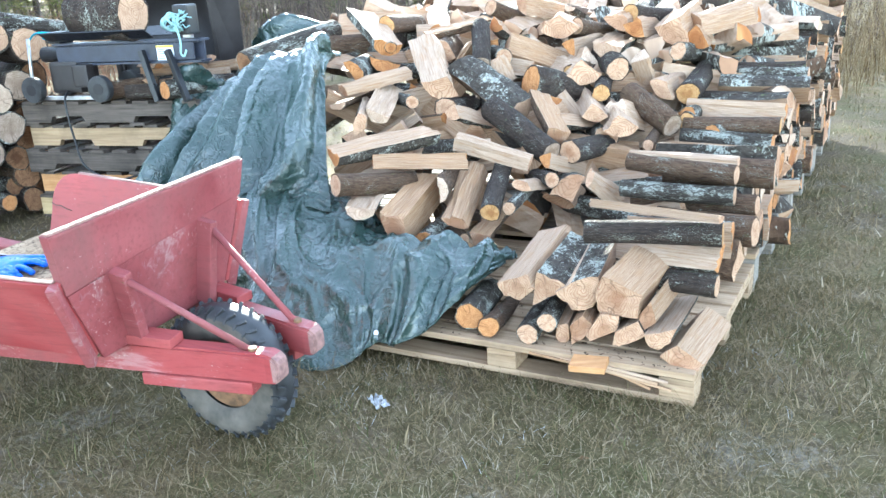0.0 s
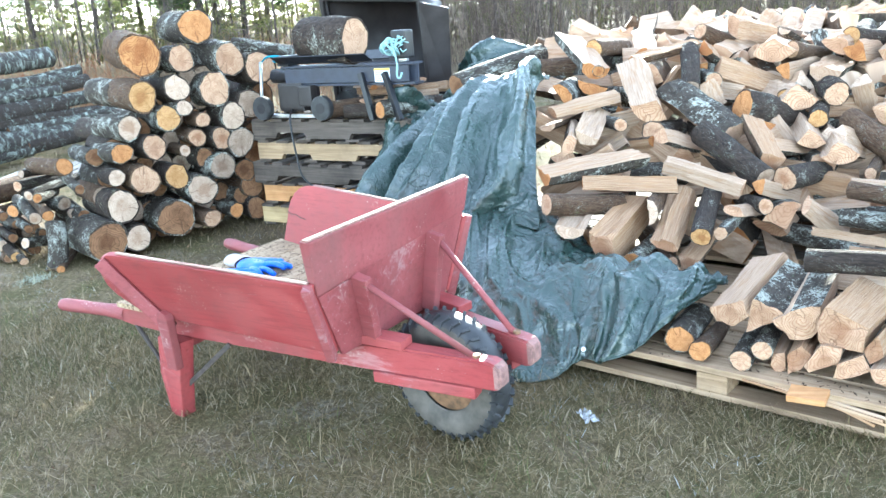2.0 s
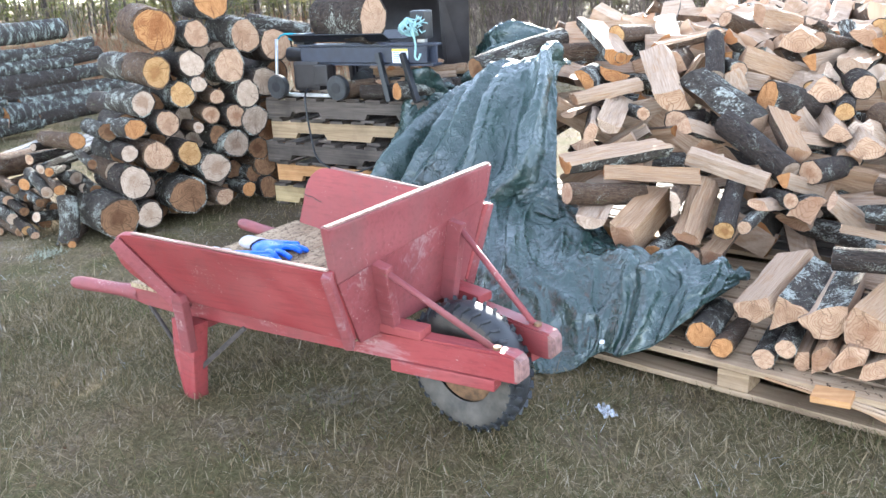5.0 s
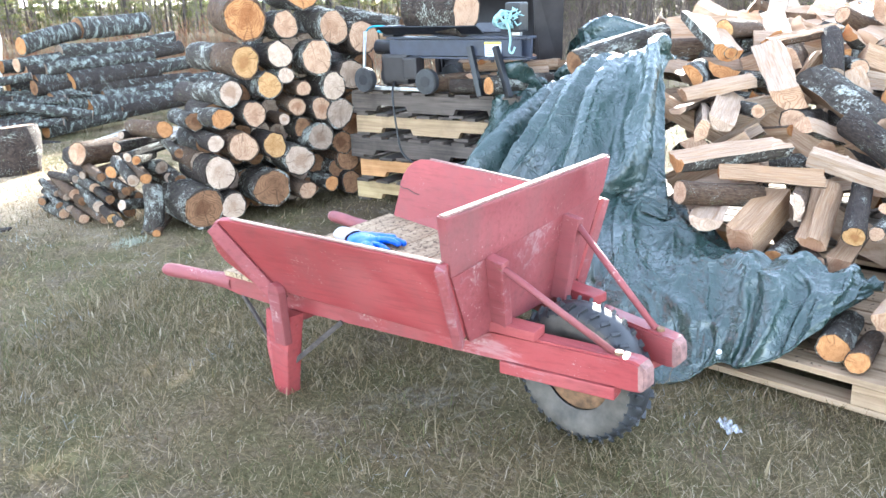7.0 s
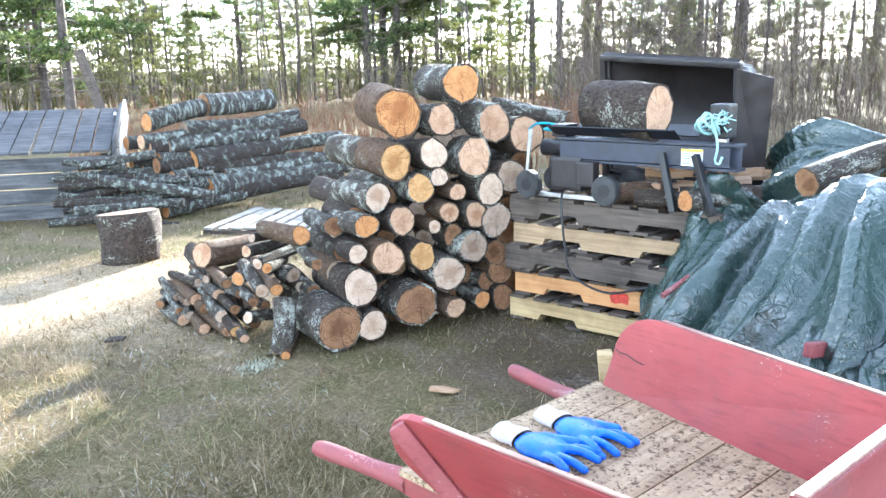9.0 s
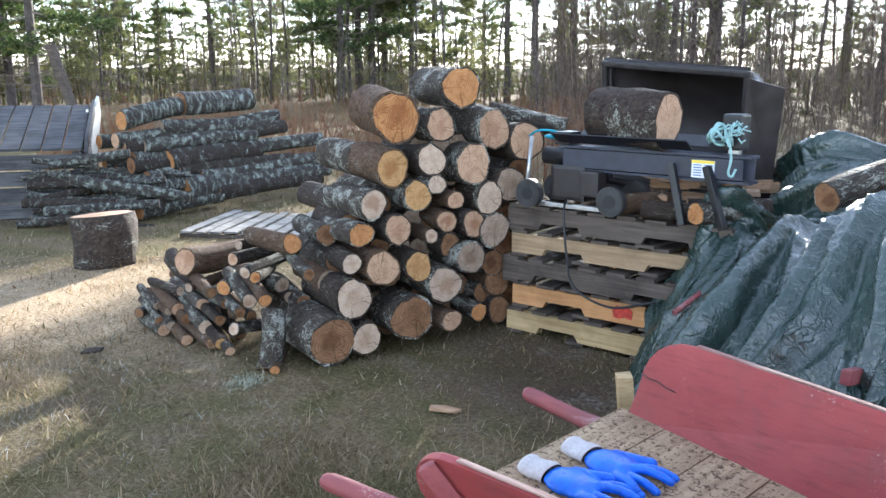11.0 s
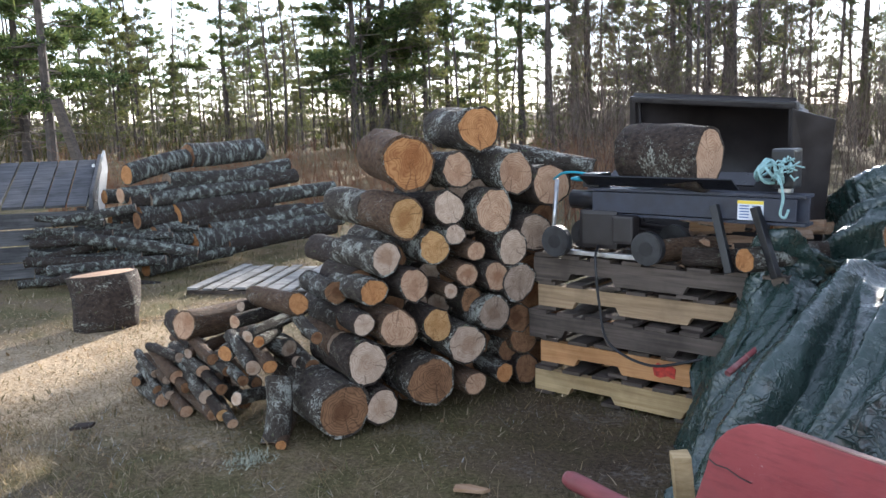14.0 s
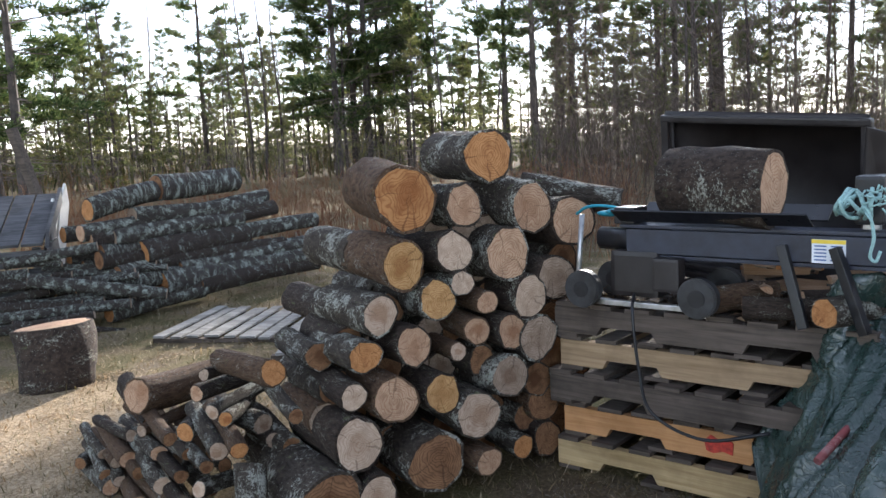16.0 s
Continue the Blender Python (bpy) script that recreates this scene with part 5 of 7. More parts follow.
def plank_crate():
    cr = thing("plank_crate", pose(-7.74, 6.43, 0, 0, 0, 40), "weathered grey plank crate with a sloping plank lid", "crate")
    for k in range(4):
        part("front_plank", box(1.3, 0.022, 0.13, (0.012 * (k % 2), -0.5, 0.09 + k * 0.142), 0.003), barn_grey, cr)
    for k in range(5):
        for s in (-1, 1):
            part("side_plank", box(0.022, 0.98 - 0.22 * max(0, k - 2), 0.13, (s * 0.64, 0.11 * max(0, k - 2), 0.09 + k * 0.142), 0.003), barn_grey, cr)
    rs = random.Random(5)
    for k in range(8):
        x = -0.68 + k * 0.17
        a, b = rs.uniform(-0.03, 0.03), rs.uniform(-0.03, 0.03)
        part("lid_plank", slab([(x, -0.58 + a, 0.63), (x + 0.155, -0.58 + a, 0.63), (x + 0.155, 0.5 + b, 0.96), (x, 0.5 + b, 0.96)], 0.024, 0.003), barn_grey, cr)
    for s in (-1, 1):
        part("corner_post", box(0.06, 0.06, 0.60, (s * 0.60, -0.45, 0.30), 0.004), barn_grey, cr)
        part("corner_post", box(0.06, 0.06, 0.88, (s * 0.60, 0.44, 0.44), 0.004), barn_grey, cr)
    part("lid_batten", slab([(0.70, -0.60, 0.60), (0.70, -0.52, 0.72), (0.70, 0.5, 1.02), (0.70, 0.5, 0.90)], 0.03, 0.003), barn_grey, cr)
    return cr


plank_crate()
for off, tip in ((0.0, 0.22), (0.19, 0.34)):
    bm = slab([(0.0, 0, -0.72), (0.16, 0, -0.72), (0.16, 0, tip - 0.14), (0.09, 0, tip), (0.0, 0, tip - 0.18)], 0.025, 0.003)
    bm.transform(pose(-7.50, 7.16, 0.72, -10, 0, -70) @ pose(-off, 0, 0))
    tagged(part("sunlit_board", bm, white_board), "pale weathered picket leaning upright beside the crate", "board", "leaning pickets")
bm = bar((-7.72, 7.50, 0), (-7.99, 7.22, 1.56), 0.075, 0.075, 0.006)
tagged(part("fence_post", bm, pallet_dark), "dark leaning wooden post", "post")


def pole_heap():
    rs = random.Random(29)
    for k in range(18):
        t = k / 17
        x, y = -7.25 + 0.55 * rs.random(), 5.75 + 0.45 * rs.random()
        z = 0.05 + 0.45 * t * rs.uniform(0.8, 1.0)
        d = Vector((0.80, 0.58, rs.gauss(0.0, 0.10)))
        thin_log((x, y + 0.35 * t, z), Vector((x, y + 0.35 * t, z)) + d * rs.uniform(0.5, 0.95), rs.uniform(0.028, 0.058))


# ---------------------------------------------------------------- small things on the ground
bm = box(0.05, 0.06, 0.385, (0, 0, 0.193), 0.006)
bm.transform(pose(-1.414, 3.300, 0.004, 0, -6, 20))
tagged(part("wood_block", bm, pallet_yellow), "pale sawn block standing in the dirt behind the wheelbarrow", "block")


def wrapper():
    bm = bmesh.new()
    rs = random.Random(3)
    bmesh.ops.create_grid(bm, x_segments=9, y_segments=6, size=0.5)
    for v in bm.verts:
        v.co = Vector((v.co.x * 0.08, v.co.y * 0.042, 0.012 + 0.014 * rs.random() + 0.012 * noise.noise(v.co * 5)))
    bm.transform(pose(-0.12, 2.28, 0.004, 0, 0, 118))
    tagged(part("crumpled_wrapper", bm, foil), "small crumpled grey-white wrapper in the grass", "litter")


wrapper()
bm = slab([(0, 0, 0), (0.10, 0.01, 0), (0.125, 0.03, 0), (0.05, 0.045, 0), (0.0, 0.03, 0)], 0.014, 0.002)
bm.transform(pose(-2.26, 3.58, 0.024, 4, 3, 10))
tagged(part("wood_chip", bm, split_wood), "pale split wood chip lying on the grass", "wood chip")
bm = slab([(0, 0, 0), (0.09, 0.0, 0), (0.10, 0.04, 0), (0.02, 0.05, 0)], 0.012, 0.002)
bm.transform(pose(-4.05, 3.56, 0.02, 6, -4, 30))
tagged(part("bark_scrap", bm, bark_dark), "dark scrap of bark on the grass", "bark")


def moss_tuft(at, size, seed):
    rs = random.Random(seed)
    so = Soup()
    for k in range(260):
        d = Vector((rs.gauss(0, 1), rs.gauss(0, 1), abs(rs.gauss(0, 0.8)))).normalized()
        p = Vector(at) + Vector((rs.gauss(0, size * 0.5), rs.gauss(0, size * 0.5), 0.0))
        so.blade(p, d, 0.006, rs.uniform(0.015, 0.04), d.cross(Vector((0.2, 0.3, 1))).normalized())
    return so


tagged(new("lichen_tuft", moss_tuft((-3.12, 3.564, 0.015), 0.09, 4).mesh("lichen_tuft", lichen_mat)), "pale tuft of lichen fallen on the grass", "lichen", kind="stuff")


# ---------------------------------------------------------------- trees
def bare_tree(seed, h, r, limbs=20, lean=0.03):
    rs = random.Random(seed)
    trunk, crown = Soup(), Soup()
    p, d, pts = Vector((0, 0, -0.1)), Vector((rs.uniform(-lean, lean), rs.uniform(-lean, lean), 1)), []
    n = 9
    for i in range(n + 1):
        pts.append((p.copy(), r * (1 - 0.9 * i / n)))
        d = (d + Vector((rs.gauss(0, 0.035), rs.gauss(0, 0.035), 0))).normalized()
        p = p + d * h / n
    for (a, ra), (b, rb) in zip(pts, pts[1:]):
        trunk.prism(a, b, ra, rb, 7)
    for k in range(limbs):
        t = rs.uniform(0.22, 0.97)
        i = min(n - 1, int(t * n))
        a = pts[i][0].lerp(pts[i + 1][0], t * n - i)
        ang, ln = rs.uniform(0, 6.28), h * (0.09 + 0.17 * (1 - t)) * rs.uniform(0.6, 1.2)
        d1 = Vector((math.cos(ang), math.sin(ang), rs.uniform(0.5, 1.5))).normalized()
        b = a + d1 * ln
        ra = pts[i][1] * 0.4
        crown.prism(a, b, ra, ra * 0.35)
        for j in range(6):
            s = rs.uniform(0.25, 1)
            c = a.lerp(b, s)
            d2 = (d1 + Vector((rs.gauss(0, 0.5), rs.gauss(0, 0.5), rs.gauss(0.15, 0.4)))).normalized()
            e = c + d2 * ln * rs.uniform(0.25, 0.55)
            crown.prism(c, e, ra * 0.34, ra * 0.12)
            for q in range(3):
                f = c.lerp(e, rs.uniform(0.3, 1))
                d3 = (d2 + Vector((rs.gauss(0, 0.5), rs.gauss(0, 0.5), rs.gauss(0.1, 0.4)))).normalized()
                crown.prism(f, f + d3 * ln * rs.uniform(0.12, 0.28), ra * 0.16, ra * 0.06)
    return trunk.mesh("trunk", trunk_mat), crown.mesh("crown", twig_mat)


def pine_tree(seed, h, r, start, needles, spread, whorls=17, dense=1.0, top=0.75, gap=0.12):
    """A conifer: trunk, whorls of level boughs with side twigs, tufts of needles in flat plates."""
    rs = random.Random(seed)
    trunk, crown = Soup(), Soup()
    p, pts, n = Vector((0, 0, -0.1)), [], 10
    for i in range(n + 1):
        pts.append((p.copy(), r * (1 - 0.93 * i / n)))
        p = p + Vector((rs.gauss(0, 0.012) * h / n, rs.gauss(0, 0.012) * h / n, h / n))
    for (a, ra), (b, rb) in zip(pts, pts[1:]):
        trunk.prism(a, b, ra, rb, 7)

    def tuft(c, d, size):
        for q in range(8):
            e = (d * 0.7 + Vector((rs.gauss(0, 0.8), rs.gauss(0, 0.8), rs.gauss(0.15, 0.5)))).normalized()
            crown.blade(c + Vector((rs.gauss(0, 0.05), rs.gauss(0, 0.05), rs.gauss(0, 0.035))), e, 0.040 * size, rs.uniform(0.11, 0.27) * size, e.cross(Vector((rs.uniform(-1, 1), rs.uniform(-1, 1), 1))).normalized(), 1)

    for w in range(whorls):
        level = start + (0.985 - start) * (w / (whorls - 1)) ** 0.9
        for k in range(rs.randint(4, 6)):
            if rs.random() < gap:
                continue
            t = min(0.985, max(start, level + rs.uniform(-0.6, 0.6) / whorls))
            i = min(n - 1, int(t * n))
            a = pts[i][0].lerp(pts[i + 1][0], t * n - i)
            ang = rs.uniform(0, 6.28)
            low = 0.55 + 0.45 * min(1.0, (t - start) / 0.12)
            ln = spread * h * (1.03 - t) ** top * rs.uniform(0.5, 1.15) * low
            d = Vector((math.cos(ang), math.sin(ang), rs.gauss(0.05, 0.16) + 0.4 * t)).normalized()
            across = Vector((-d.y, d.x, 0)).normalized()
            b = a + d * ln - Vector((0, 0, 0.05 * ln * ln))
            crown.prism(a, b, 0.010 + 0.011 * ln, 0.005)
            m = max(5, int(ln * 5.0 * dense))
            for j in range(m):
                u = 0.3 + 0.7 * (j + rs.random()) / m
                c = a.lerp(b, u)
                sd = (d * 0.7 + across * rs.choice((-1, 1)) * rs.uniform(0.5, 1.1) + Vector((0, 0, rs.gauss(0.10, 0.10)))).normalized()
                sl = ln * rs.uniform(0.16, 0.42) * (1.25 - 0.7 * u)
                e = c + sd * sl
                crown.prism(c, e, 0.007, 0.003)
                for q in range(max(2, int(sl * 9.0 * dense))):
                    tuft(c.lerp(e, rs.uniform(0.25, 1.05)) + Vector((0, 0, rs.gauss(0.02, 0.03))), sd, 0.8 + 0.25 * min(1.6, ln))
            tuft(b, d, 1.0)
    # dead snags below the crown
    for k in range(26):
        t = rs.uniform(0.05, start + 0.08)
        a = pts[0][0].lerp(pts[-1][0], t)
        ang = rs.uniform(0, 6.28)
        d = Vector((math.cos(ang), math.sin(ang), rs.uniform(-0.25, 0.2)))
        e = a + d * rs.uniform(0.3, 1.5)
        crown.prism(a, e, 0.014, 0.004)
        f = a.lerp(e, rs.uniform(0.3, 0.8))
        crown.prism(f, f + (d + Vector((rs.gauss(0, 0.7), rs.gauss(0, 0.7), rs.gauss(0, 0.4)))).normalized() * 0.35, 0.006, 0.002)
    return trunk.mesh("trunk", trunk_mat), crown.mesh("crown", twig_mat, needles)


BARE = [bare_tree(k, 9.0 + k, 0.036 + 0.011 * k, 24 + k) for k in range(5)]
PINE = [pine_tree(20 + k, 10.5, 0.13 + 0.015 * k, st, pine_mat, 0.27, 17, 1.2, 0.6, 0.2) for k, st in enumerate((0.25, 0.17, 0.36))]
YOUNG = [pine_tree(50 + k, 8.0 + k, 0.09, 0.10, pine_mat, 0.27, 15, 1.1, 0.8) for k in range(2)]
FAR_FIR = [pine_tree(70 + k, 7.0 + k, 0.08, 0.05, fir_mat, 0.25, 12, 0.4, 0.9, 0.1) for k in range(2)]
FAR_BARE = [bare_tree(80 + k, 10.0 + k, 0.06, 14) for k in range(2)]
FIR = [pine_tree(30 + k, 6.5 + 1.5 * k, 0.07 + 0.01 * k, 0.04, fir_mat, 0.25, 14, 0.55, 0.9, 0.05) for k in range(2)]


def plant(pool, k, x, y, yaw, size, name, label, group):
    trunk, crown = pool[k % len(pool)]
    t = thing(name, pose(x, y, lie(x, y), 0, 0, yaw) @ Matrix.Scale(size, 4), label, "tree", group)
    new("trunk", trunk).parent = t
    new("crown", crown).parent = t


def ahead(bearing, dist):
    """A place seen from the yard: degrees to the left of north, and metres."""
    return -1.45 + dist * -math.sin(radians(bearing)), 1.58 + dist * math.cos(radians(bearing))


def sun_lane(x, y):
    """Whether a place lies in the gap through which the sun reaches the sawdust."""
    return abs(x + 4.65 + 0.0963 * (y - 4.6)) < 1.0


def woods():
    rs = random.Random(21)
    # tall pines that stand out against the sky: bearing, distance, size, kind
    tall = ((48.9, 22, 0.95, 1), (53, 25, 1.0, 1), (38.0, 33, 0.92, 0), (31.5, 33, 0.62, 0), (29.6, 29, 1.0, 1), (28.5, 31, 1.05, 1), (27.6, 30, 1.1, 1), (26.7, 33, 1.0, 0), (24.9, 33, 0.9, 0), (23.4, 37, 0.95, 1), (20.1, 40, 0.9, 0), (18.4, 30, 0.9, 2), (16.5, 29, 1.0, 2), (14.2, 31, 1.0, 2), (7.6, 30, 0.95, 2), (4.9, 33, 0.9, 2), (2.0, 35, 0.9, 0), (-2.5, 33, 1.0, 2), (-7.0, 36, 1.0, 2), (44.5, 46, 0.9, 1), (35.3, 52, 0.85, 0), (57, 28, 0.9, 1))
    for k, (brg, dist, size, kind) in enumerate(tall):
        x, y = ahead(brg, dist)
        plant(PINE, kind, x, y, rs.uniform(0, 360), size, "pine_tree", "tall dark pine with bare lower trunk at the yard's edge", "pines at the wood's edge")
    for k, (brg, dist, size) in enumerate(((50.2, 25, 1.5), (53.5, 27, 1.5), (42.6, 46, 1.0), (45.0, 50, 0.92), (46.6, 44, 0.95), (40.3, 52, 0.9), (36.8, 55, 0.85), (33.7, 58, 0.8), (9.0, 40, 1.05), (50.5, 40, 1.0))):
        x, y = ahead(brg, dist)
        plant(YOUNG, k, x, y, rs.uniform(0, 360), size, "pine_tree", "young full-crowned pine behind the weeds", "young pines")
    # a dark clump of firs behind the splitter
    for k, (brg, dist, size) in enumerate(((15.0, 37, 0.95), (13.9, 33, 0.9), (12.0, 34, 1.0), (10.2, 36, 0.95), (8.6, 33, 0.8), (6.4, 35, 0.75), (11.2, 29, 0.6), (14.6, 28, 0.5), (3.6, 36, 0.8), (1.0, 34, 0.7), (-4.0, 33, 0.8), (-9.0, 36, 0.9))):
        x, y = ahead(brg, dist)
        plant(FIR, k, x, y, 60 * k, size, "fir_tree", "dark fir standing among the bare brush", "young firs")
    # firs in the dark clump, made extra tall to keep sun off the grass
    for x, y, size in ((-6.2, 33.0, 1.7), (-4.4, 34.5, 1.6)):
        plant(FIR, 1, x, y, 40 * x, size, "fir_tree", "tall dark fir standing over the bare brush", "young firs")
    for k in range(54):
        x, y = ahead(19 + 43 * (k + rs.random()) / 54, rs.uniform(27, 46))
        plant(FIR, k, x, y, rs.uniform(0, 360), rs.uniform(0.34, 0.72), "fir_tree", "young yellow-green fir at the wood's edge", "young firs")
    for k in range(22):
        x, y = ahead(-22 + 42 * (k + rs.random()) / 22, rs.uniform(20, 30))
        plant(FIR, k, x, y, rs.uniform(0, 360), rs.uniform(0.25, 0.48), "fir_tree", "young dark fir among bare brush", "young firs")
    for k in range(46):
        x, y = ahead(-30 + 47 * (k + rs.random()) / 46, rs.uniform(22, 38))
        if sun_lane(x, y):
            x += 2.2
        plant(BARE, k, x, y, rs.uniform(0, 360), rs.uniform(0.85, 1.3), "bare_tree", "leafless thin-trunked tree in the wood", "bare trees")
    for k in range(34):
        x, y = ahead(17 + 46 * (k + rs.random()) / 34, rs.uniform(28, 46))
        plant(BARE, k, x, y, rs.uniform(0, 360), rs.uniform(0.6, 1.0), "bare_tree", "leafless thin-trunked tree in the wood", "bare trees")
    for k in range(9):
        x, y = ahead((36.8, 36.0, 35.2, 34.4, 33.2, 25.6, 21.8, 21.0, 22.6)[k], rs.uniform(27, 33))
        plant(BARE, k, x, y, rs.uniform(0, 360), rs.uniform(0.6, 0.9), "bare_tree", "leafless young tree at the yard's edge", "bare trees")
    # the wood goes on behind
    for k in range(96):
        x, y = ahead(-32 + 96 * (k + rs.random()) / 96, rs.uniform(48, 74))
        plant(FAR_FIR, k, x, y, rs.uniform(0, 360), rs.uniform(0.75, 1.25), "fir_tree", "fir far back in the wood", "far firs")
    for k in range(60):
        x, y = ahead(-42 + 108 * (k + rs.random()) / 60, rs.uniform(48, 70))
        plant(FAR_BARE, k, x, y, rs.uniform(0, 360), rs.uniform(0.5, 0.85), "bare_tree", "leafless tree far back in the wood", "far bare trees")


woods()


def thicket(name, label, seed, n, near, far, b0, b1, h0, h1, mat, r=0.006, twigs=7):
    """Brush: many thin stems with twigs."""
    rs = random.Random(seed)
    so = Soup()
    for k in range(n):
        x, y = ahead(rs.uniform(b0, b1), near + (far - near) * rs.random() ** 1.2)
        h = h0 + (h1 - h0) * rs.random() ** 1.7
        a = Vector((x, y, lie(x, y) - 0.02))
        d = Vector((rs.gauss(0, 0.16), rs.gauss(0, 0.16), 1)).normalized()
        m = a + d * h * 0.5
        b = m + (d + Vector((rs.gauss(0, 0.15), rs.gauss(0, 0.15), 0))).normalized() * h * 0.5
        so.prism(a, m, r * 1.4, r)
        so.prism(m, b, r, r * 0.4)
        for j in range(twigs):
            s = rs.uniform(0.25, 1)
            c = a.lerp(m, s * 2) if s < 0.5 else m.lerp(b, s * 2 - 1)
            e = Vector((rs.gauss(0, 0.7), rs.gauss(0, 0.7), rs.uniform(0.2, 1.1))).normalized()
            f = c + e * h * rs.uniform(0.1, 0.28)
            so.prism(c, f, r * 0.6, r * 0.25)
            g = c.lerp(f, 0.6)
            so.prism(g, g + (e + Vector((rs.gauss(0, 0.6), rs.gauss(0, 0.6), 0.2))).normalized() * h * 0.1, r * 0.35, r * 0.2)
    tagged(new(name, so.mesh(name, mat)), label, "brush", kind="stuff")


thicket("brush", "dense leafless brown brush behind the woodpile", 1, 1000, 9.0, 17.0, -42, 15, 0.4, 1.9, stem_mat, 0.003, 14)
thicket("saplings", "dense tall leafless saplings in the brush", 12, 460, 14.0, 28.0, -38, 17, 1.5, 6.5, stem_mat, 0.0050, 30)
thicket("thicket_wall", "dense grey-brown leafless thicket at the yard's edge", 17, 560, 20.0, 33.0, -45, 17, 1.5, 4.5, twig_mat, 0.008, 22)
thicket("brush_far", "grey leafless undergrowth under the trees", 2, 450, 22, 40, 14, 64, 0.8, 2.6, twig_mat, 0.006, 12)
thicket("undergrowth", "low green and brown undergrowth under the trees", 22, 1300, 27, 48, -30, 68, 0.6, 2.0, under_mat, 0.022, 8)
thicket("weeds", "rusty brown dead weeds behind the logs", 3, 1500, 8.6, 17, 10, 50, 0.4, 1.05, rust_mat, 0.0035, 9)
thicket("dry_stalks", "dry straw-coloured tall weeds beside the woodpile", 5, 1100, 7.6, 11.5, -40, -20, 0.35, 1.0, straw_mat, 0.003, 5)


# ---------------------------------------------------------------- grass and chips
def blades(name, label, mat, seed, n, box_, ln, width, keep, flat=0.9, category="grass"):
    """Many single blades, scattered over a stretch of the ground."""
    rg = np.random.default_rng(seed)
    x0, x1, y0, y1 = box_
    x, y = rg.uniform(x0, x1, n), rg.uniform(y0, y1, n)
    ok = keep(x, y, rg.random(n))
    x, y = x[ok], y[ok]
    n = len(x)
    z = np.array([lie(float(a), float(b)) for a, b in zip(x, y)])
    ang, tip = rg.uniform(0, 2 * np.pi, n), np.clip(rg.normal(flat, 0.32, n), 0.15, 1.5)
    length = rg.uniform(*ln, n)
    d = np.stack([np.cos(ang) * np.sin(tip), np.sin(ang) * np.sin(tip), np.abs(np.cos(tip)) + 0.08], 1)
    side = np.stack([-np.sin(ang), np.cos(ang), np.zeros(n)], 1)
    w = rg.uniform(*width, n)[:, None] * side / 2
    p = np.stack([x, y, z - 0.004], 1)
    mid = p + d * length[:, None] * 0.55
    end = p + d * length[:, None] + np.stack([np.cos(ang), np.sin(ang), -0.9 * np.ones(n)], 1) * (length * rg.uniform(0.0, 0.16, n))[:, None]
    verts = np.stack([p - w, p + w, mid + w * 0.8, mid - w * 0.8, end], 1).reshape(-1, 3)
    i = np.arange(n)[:, None] * 5
    me = bpy.data.meshes.new(name)
    me.vertices.add(len(verts))
    me.vertices.foreach_set("co", verts.ravel())
    loops = np.concatenate([i + np.array([[0, 1, 2, 3]]), i + np.array([[3, 2, 4]])], 1).ravel()
    me.loops.add(len(loops))
    me.loops.foreach_set("vertex_index", loops)
    starts = (np.arange(n)[:, None] * 7 + np.array([[0, 4]])).ravel()
    me.polygons.add(2 * n)
    me.polygons.foreach_set("loop_start", starts)
    me.materials.append(mat)
    me.update(calc_edges=True)
    me.validate()
    tagged(new(name, me), label, category, kind="stuff")


def waves(x, y):
    return 0.5 + 0.25 * np.sin(2.3 * x + 1.7 * np.sin(1.1 * y)) + 0.25 * np.sin(2.9 * y + 1.3 * np.sin(1.7 * x))


def lawn(x, y, r):
    dirt = np.exp(-(((x + 1.8) / 0.9) ** 2 + ((y - 4.0) / 0.7) ** 2))
    dust = np.exp(-(((x + 4.7) / 1.2) ** 2 + ((y - 4.5) / 1.2) ** 2))
    keep = r < (0.35 + 0.65 * waves(x, y)) * (1 - 0.9 * dirt) * (1 - 0.6 * dust)
    a, b = (x - 0.79) * 0.447 + (y - 2.19) * 0.894, (x - 0.79) * -0.894 + (y - 2.19) * 0.447
    heap = (a > 0.02) & (b > 0.02) & (b < 2.6)
    return keep & ~heap & ~((x > -2.3) & (x < -1.2) & (y > 4.75))


def clumps(x, y):
    return np.array([noise.noise((2.6 * float(a), 2.6 * float(b), 3.3)) + 0.6 * noise.noise((7.0 * float(a), 7.0 * float(b), 8.1)) for a, b in zip(x, y)])


blades("grass", "short matted olive and brown grass blades", grass_mat, 1, 300000, (-4.6, 2.6, 0.7, 5.2), (0.018, 0.050), (0.0014, 0.003), lawn, 1.2)
blades("near_grass", "dense matted grass beside the wheelbarrow", grass_mat, 31, 150000, (-2.7, 1.7, 1.0, 3.2), (0.025, 0.065), (0.0013, 0.0026), lawn, 1.15)
blades("grass_far", "grass in the farther part of the yard", grass_mat, 2, 80000, (-10.5, 5.5, 2.0, 11.0), (0.03, 0.07), (0.004, 0.008), lawn, 1.0)
blades("grass_tuft", "longer dead grass in loose tufts", straw_mat, 3, 80000, (-5.0, 2.5, 0.9, 5.0), (0.045, 0.11), (0.0016, 0.003), lambda x, y, r: lawn(x, y, r) & (clumps(x, y) > 0.16), 1.2)
blades("green_tuft", "greener grass in low tufts", green_mat, 13, 60000, (-5.0, 2.6, 0.9, 5.2), (0.03, 0.075), (0.0016, 0.003), lambda x, y, r: lawn(x, y, r) & (clumps(x + 7.3, y - 2.1) > 0.24), 1.0)
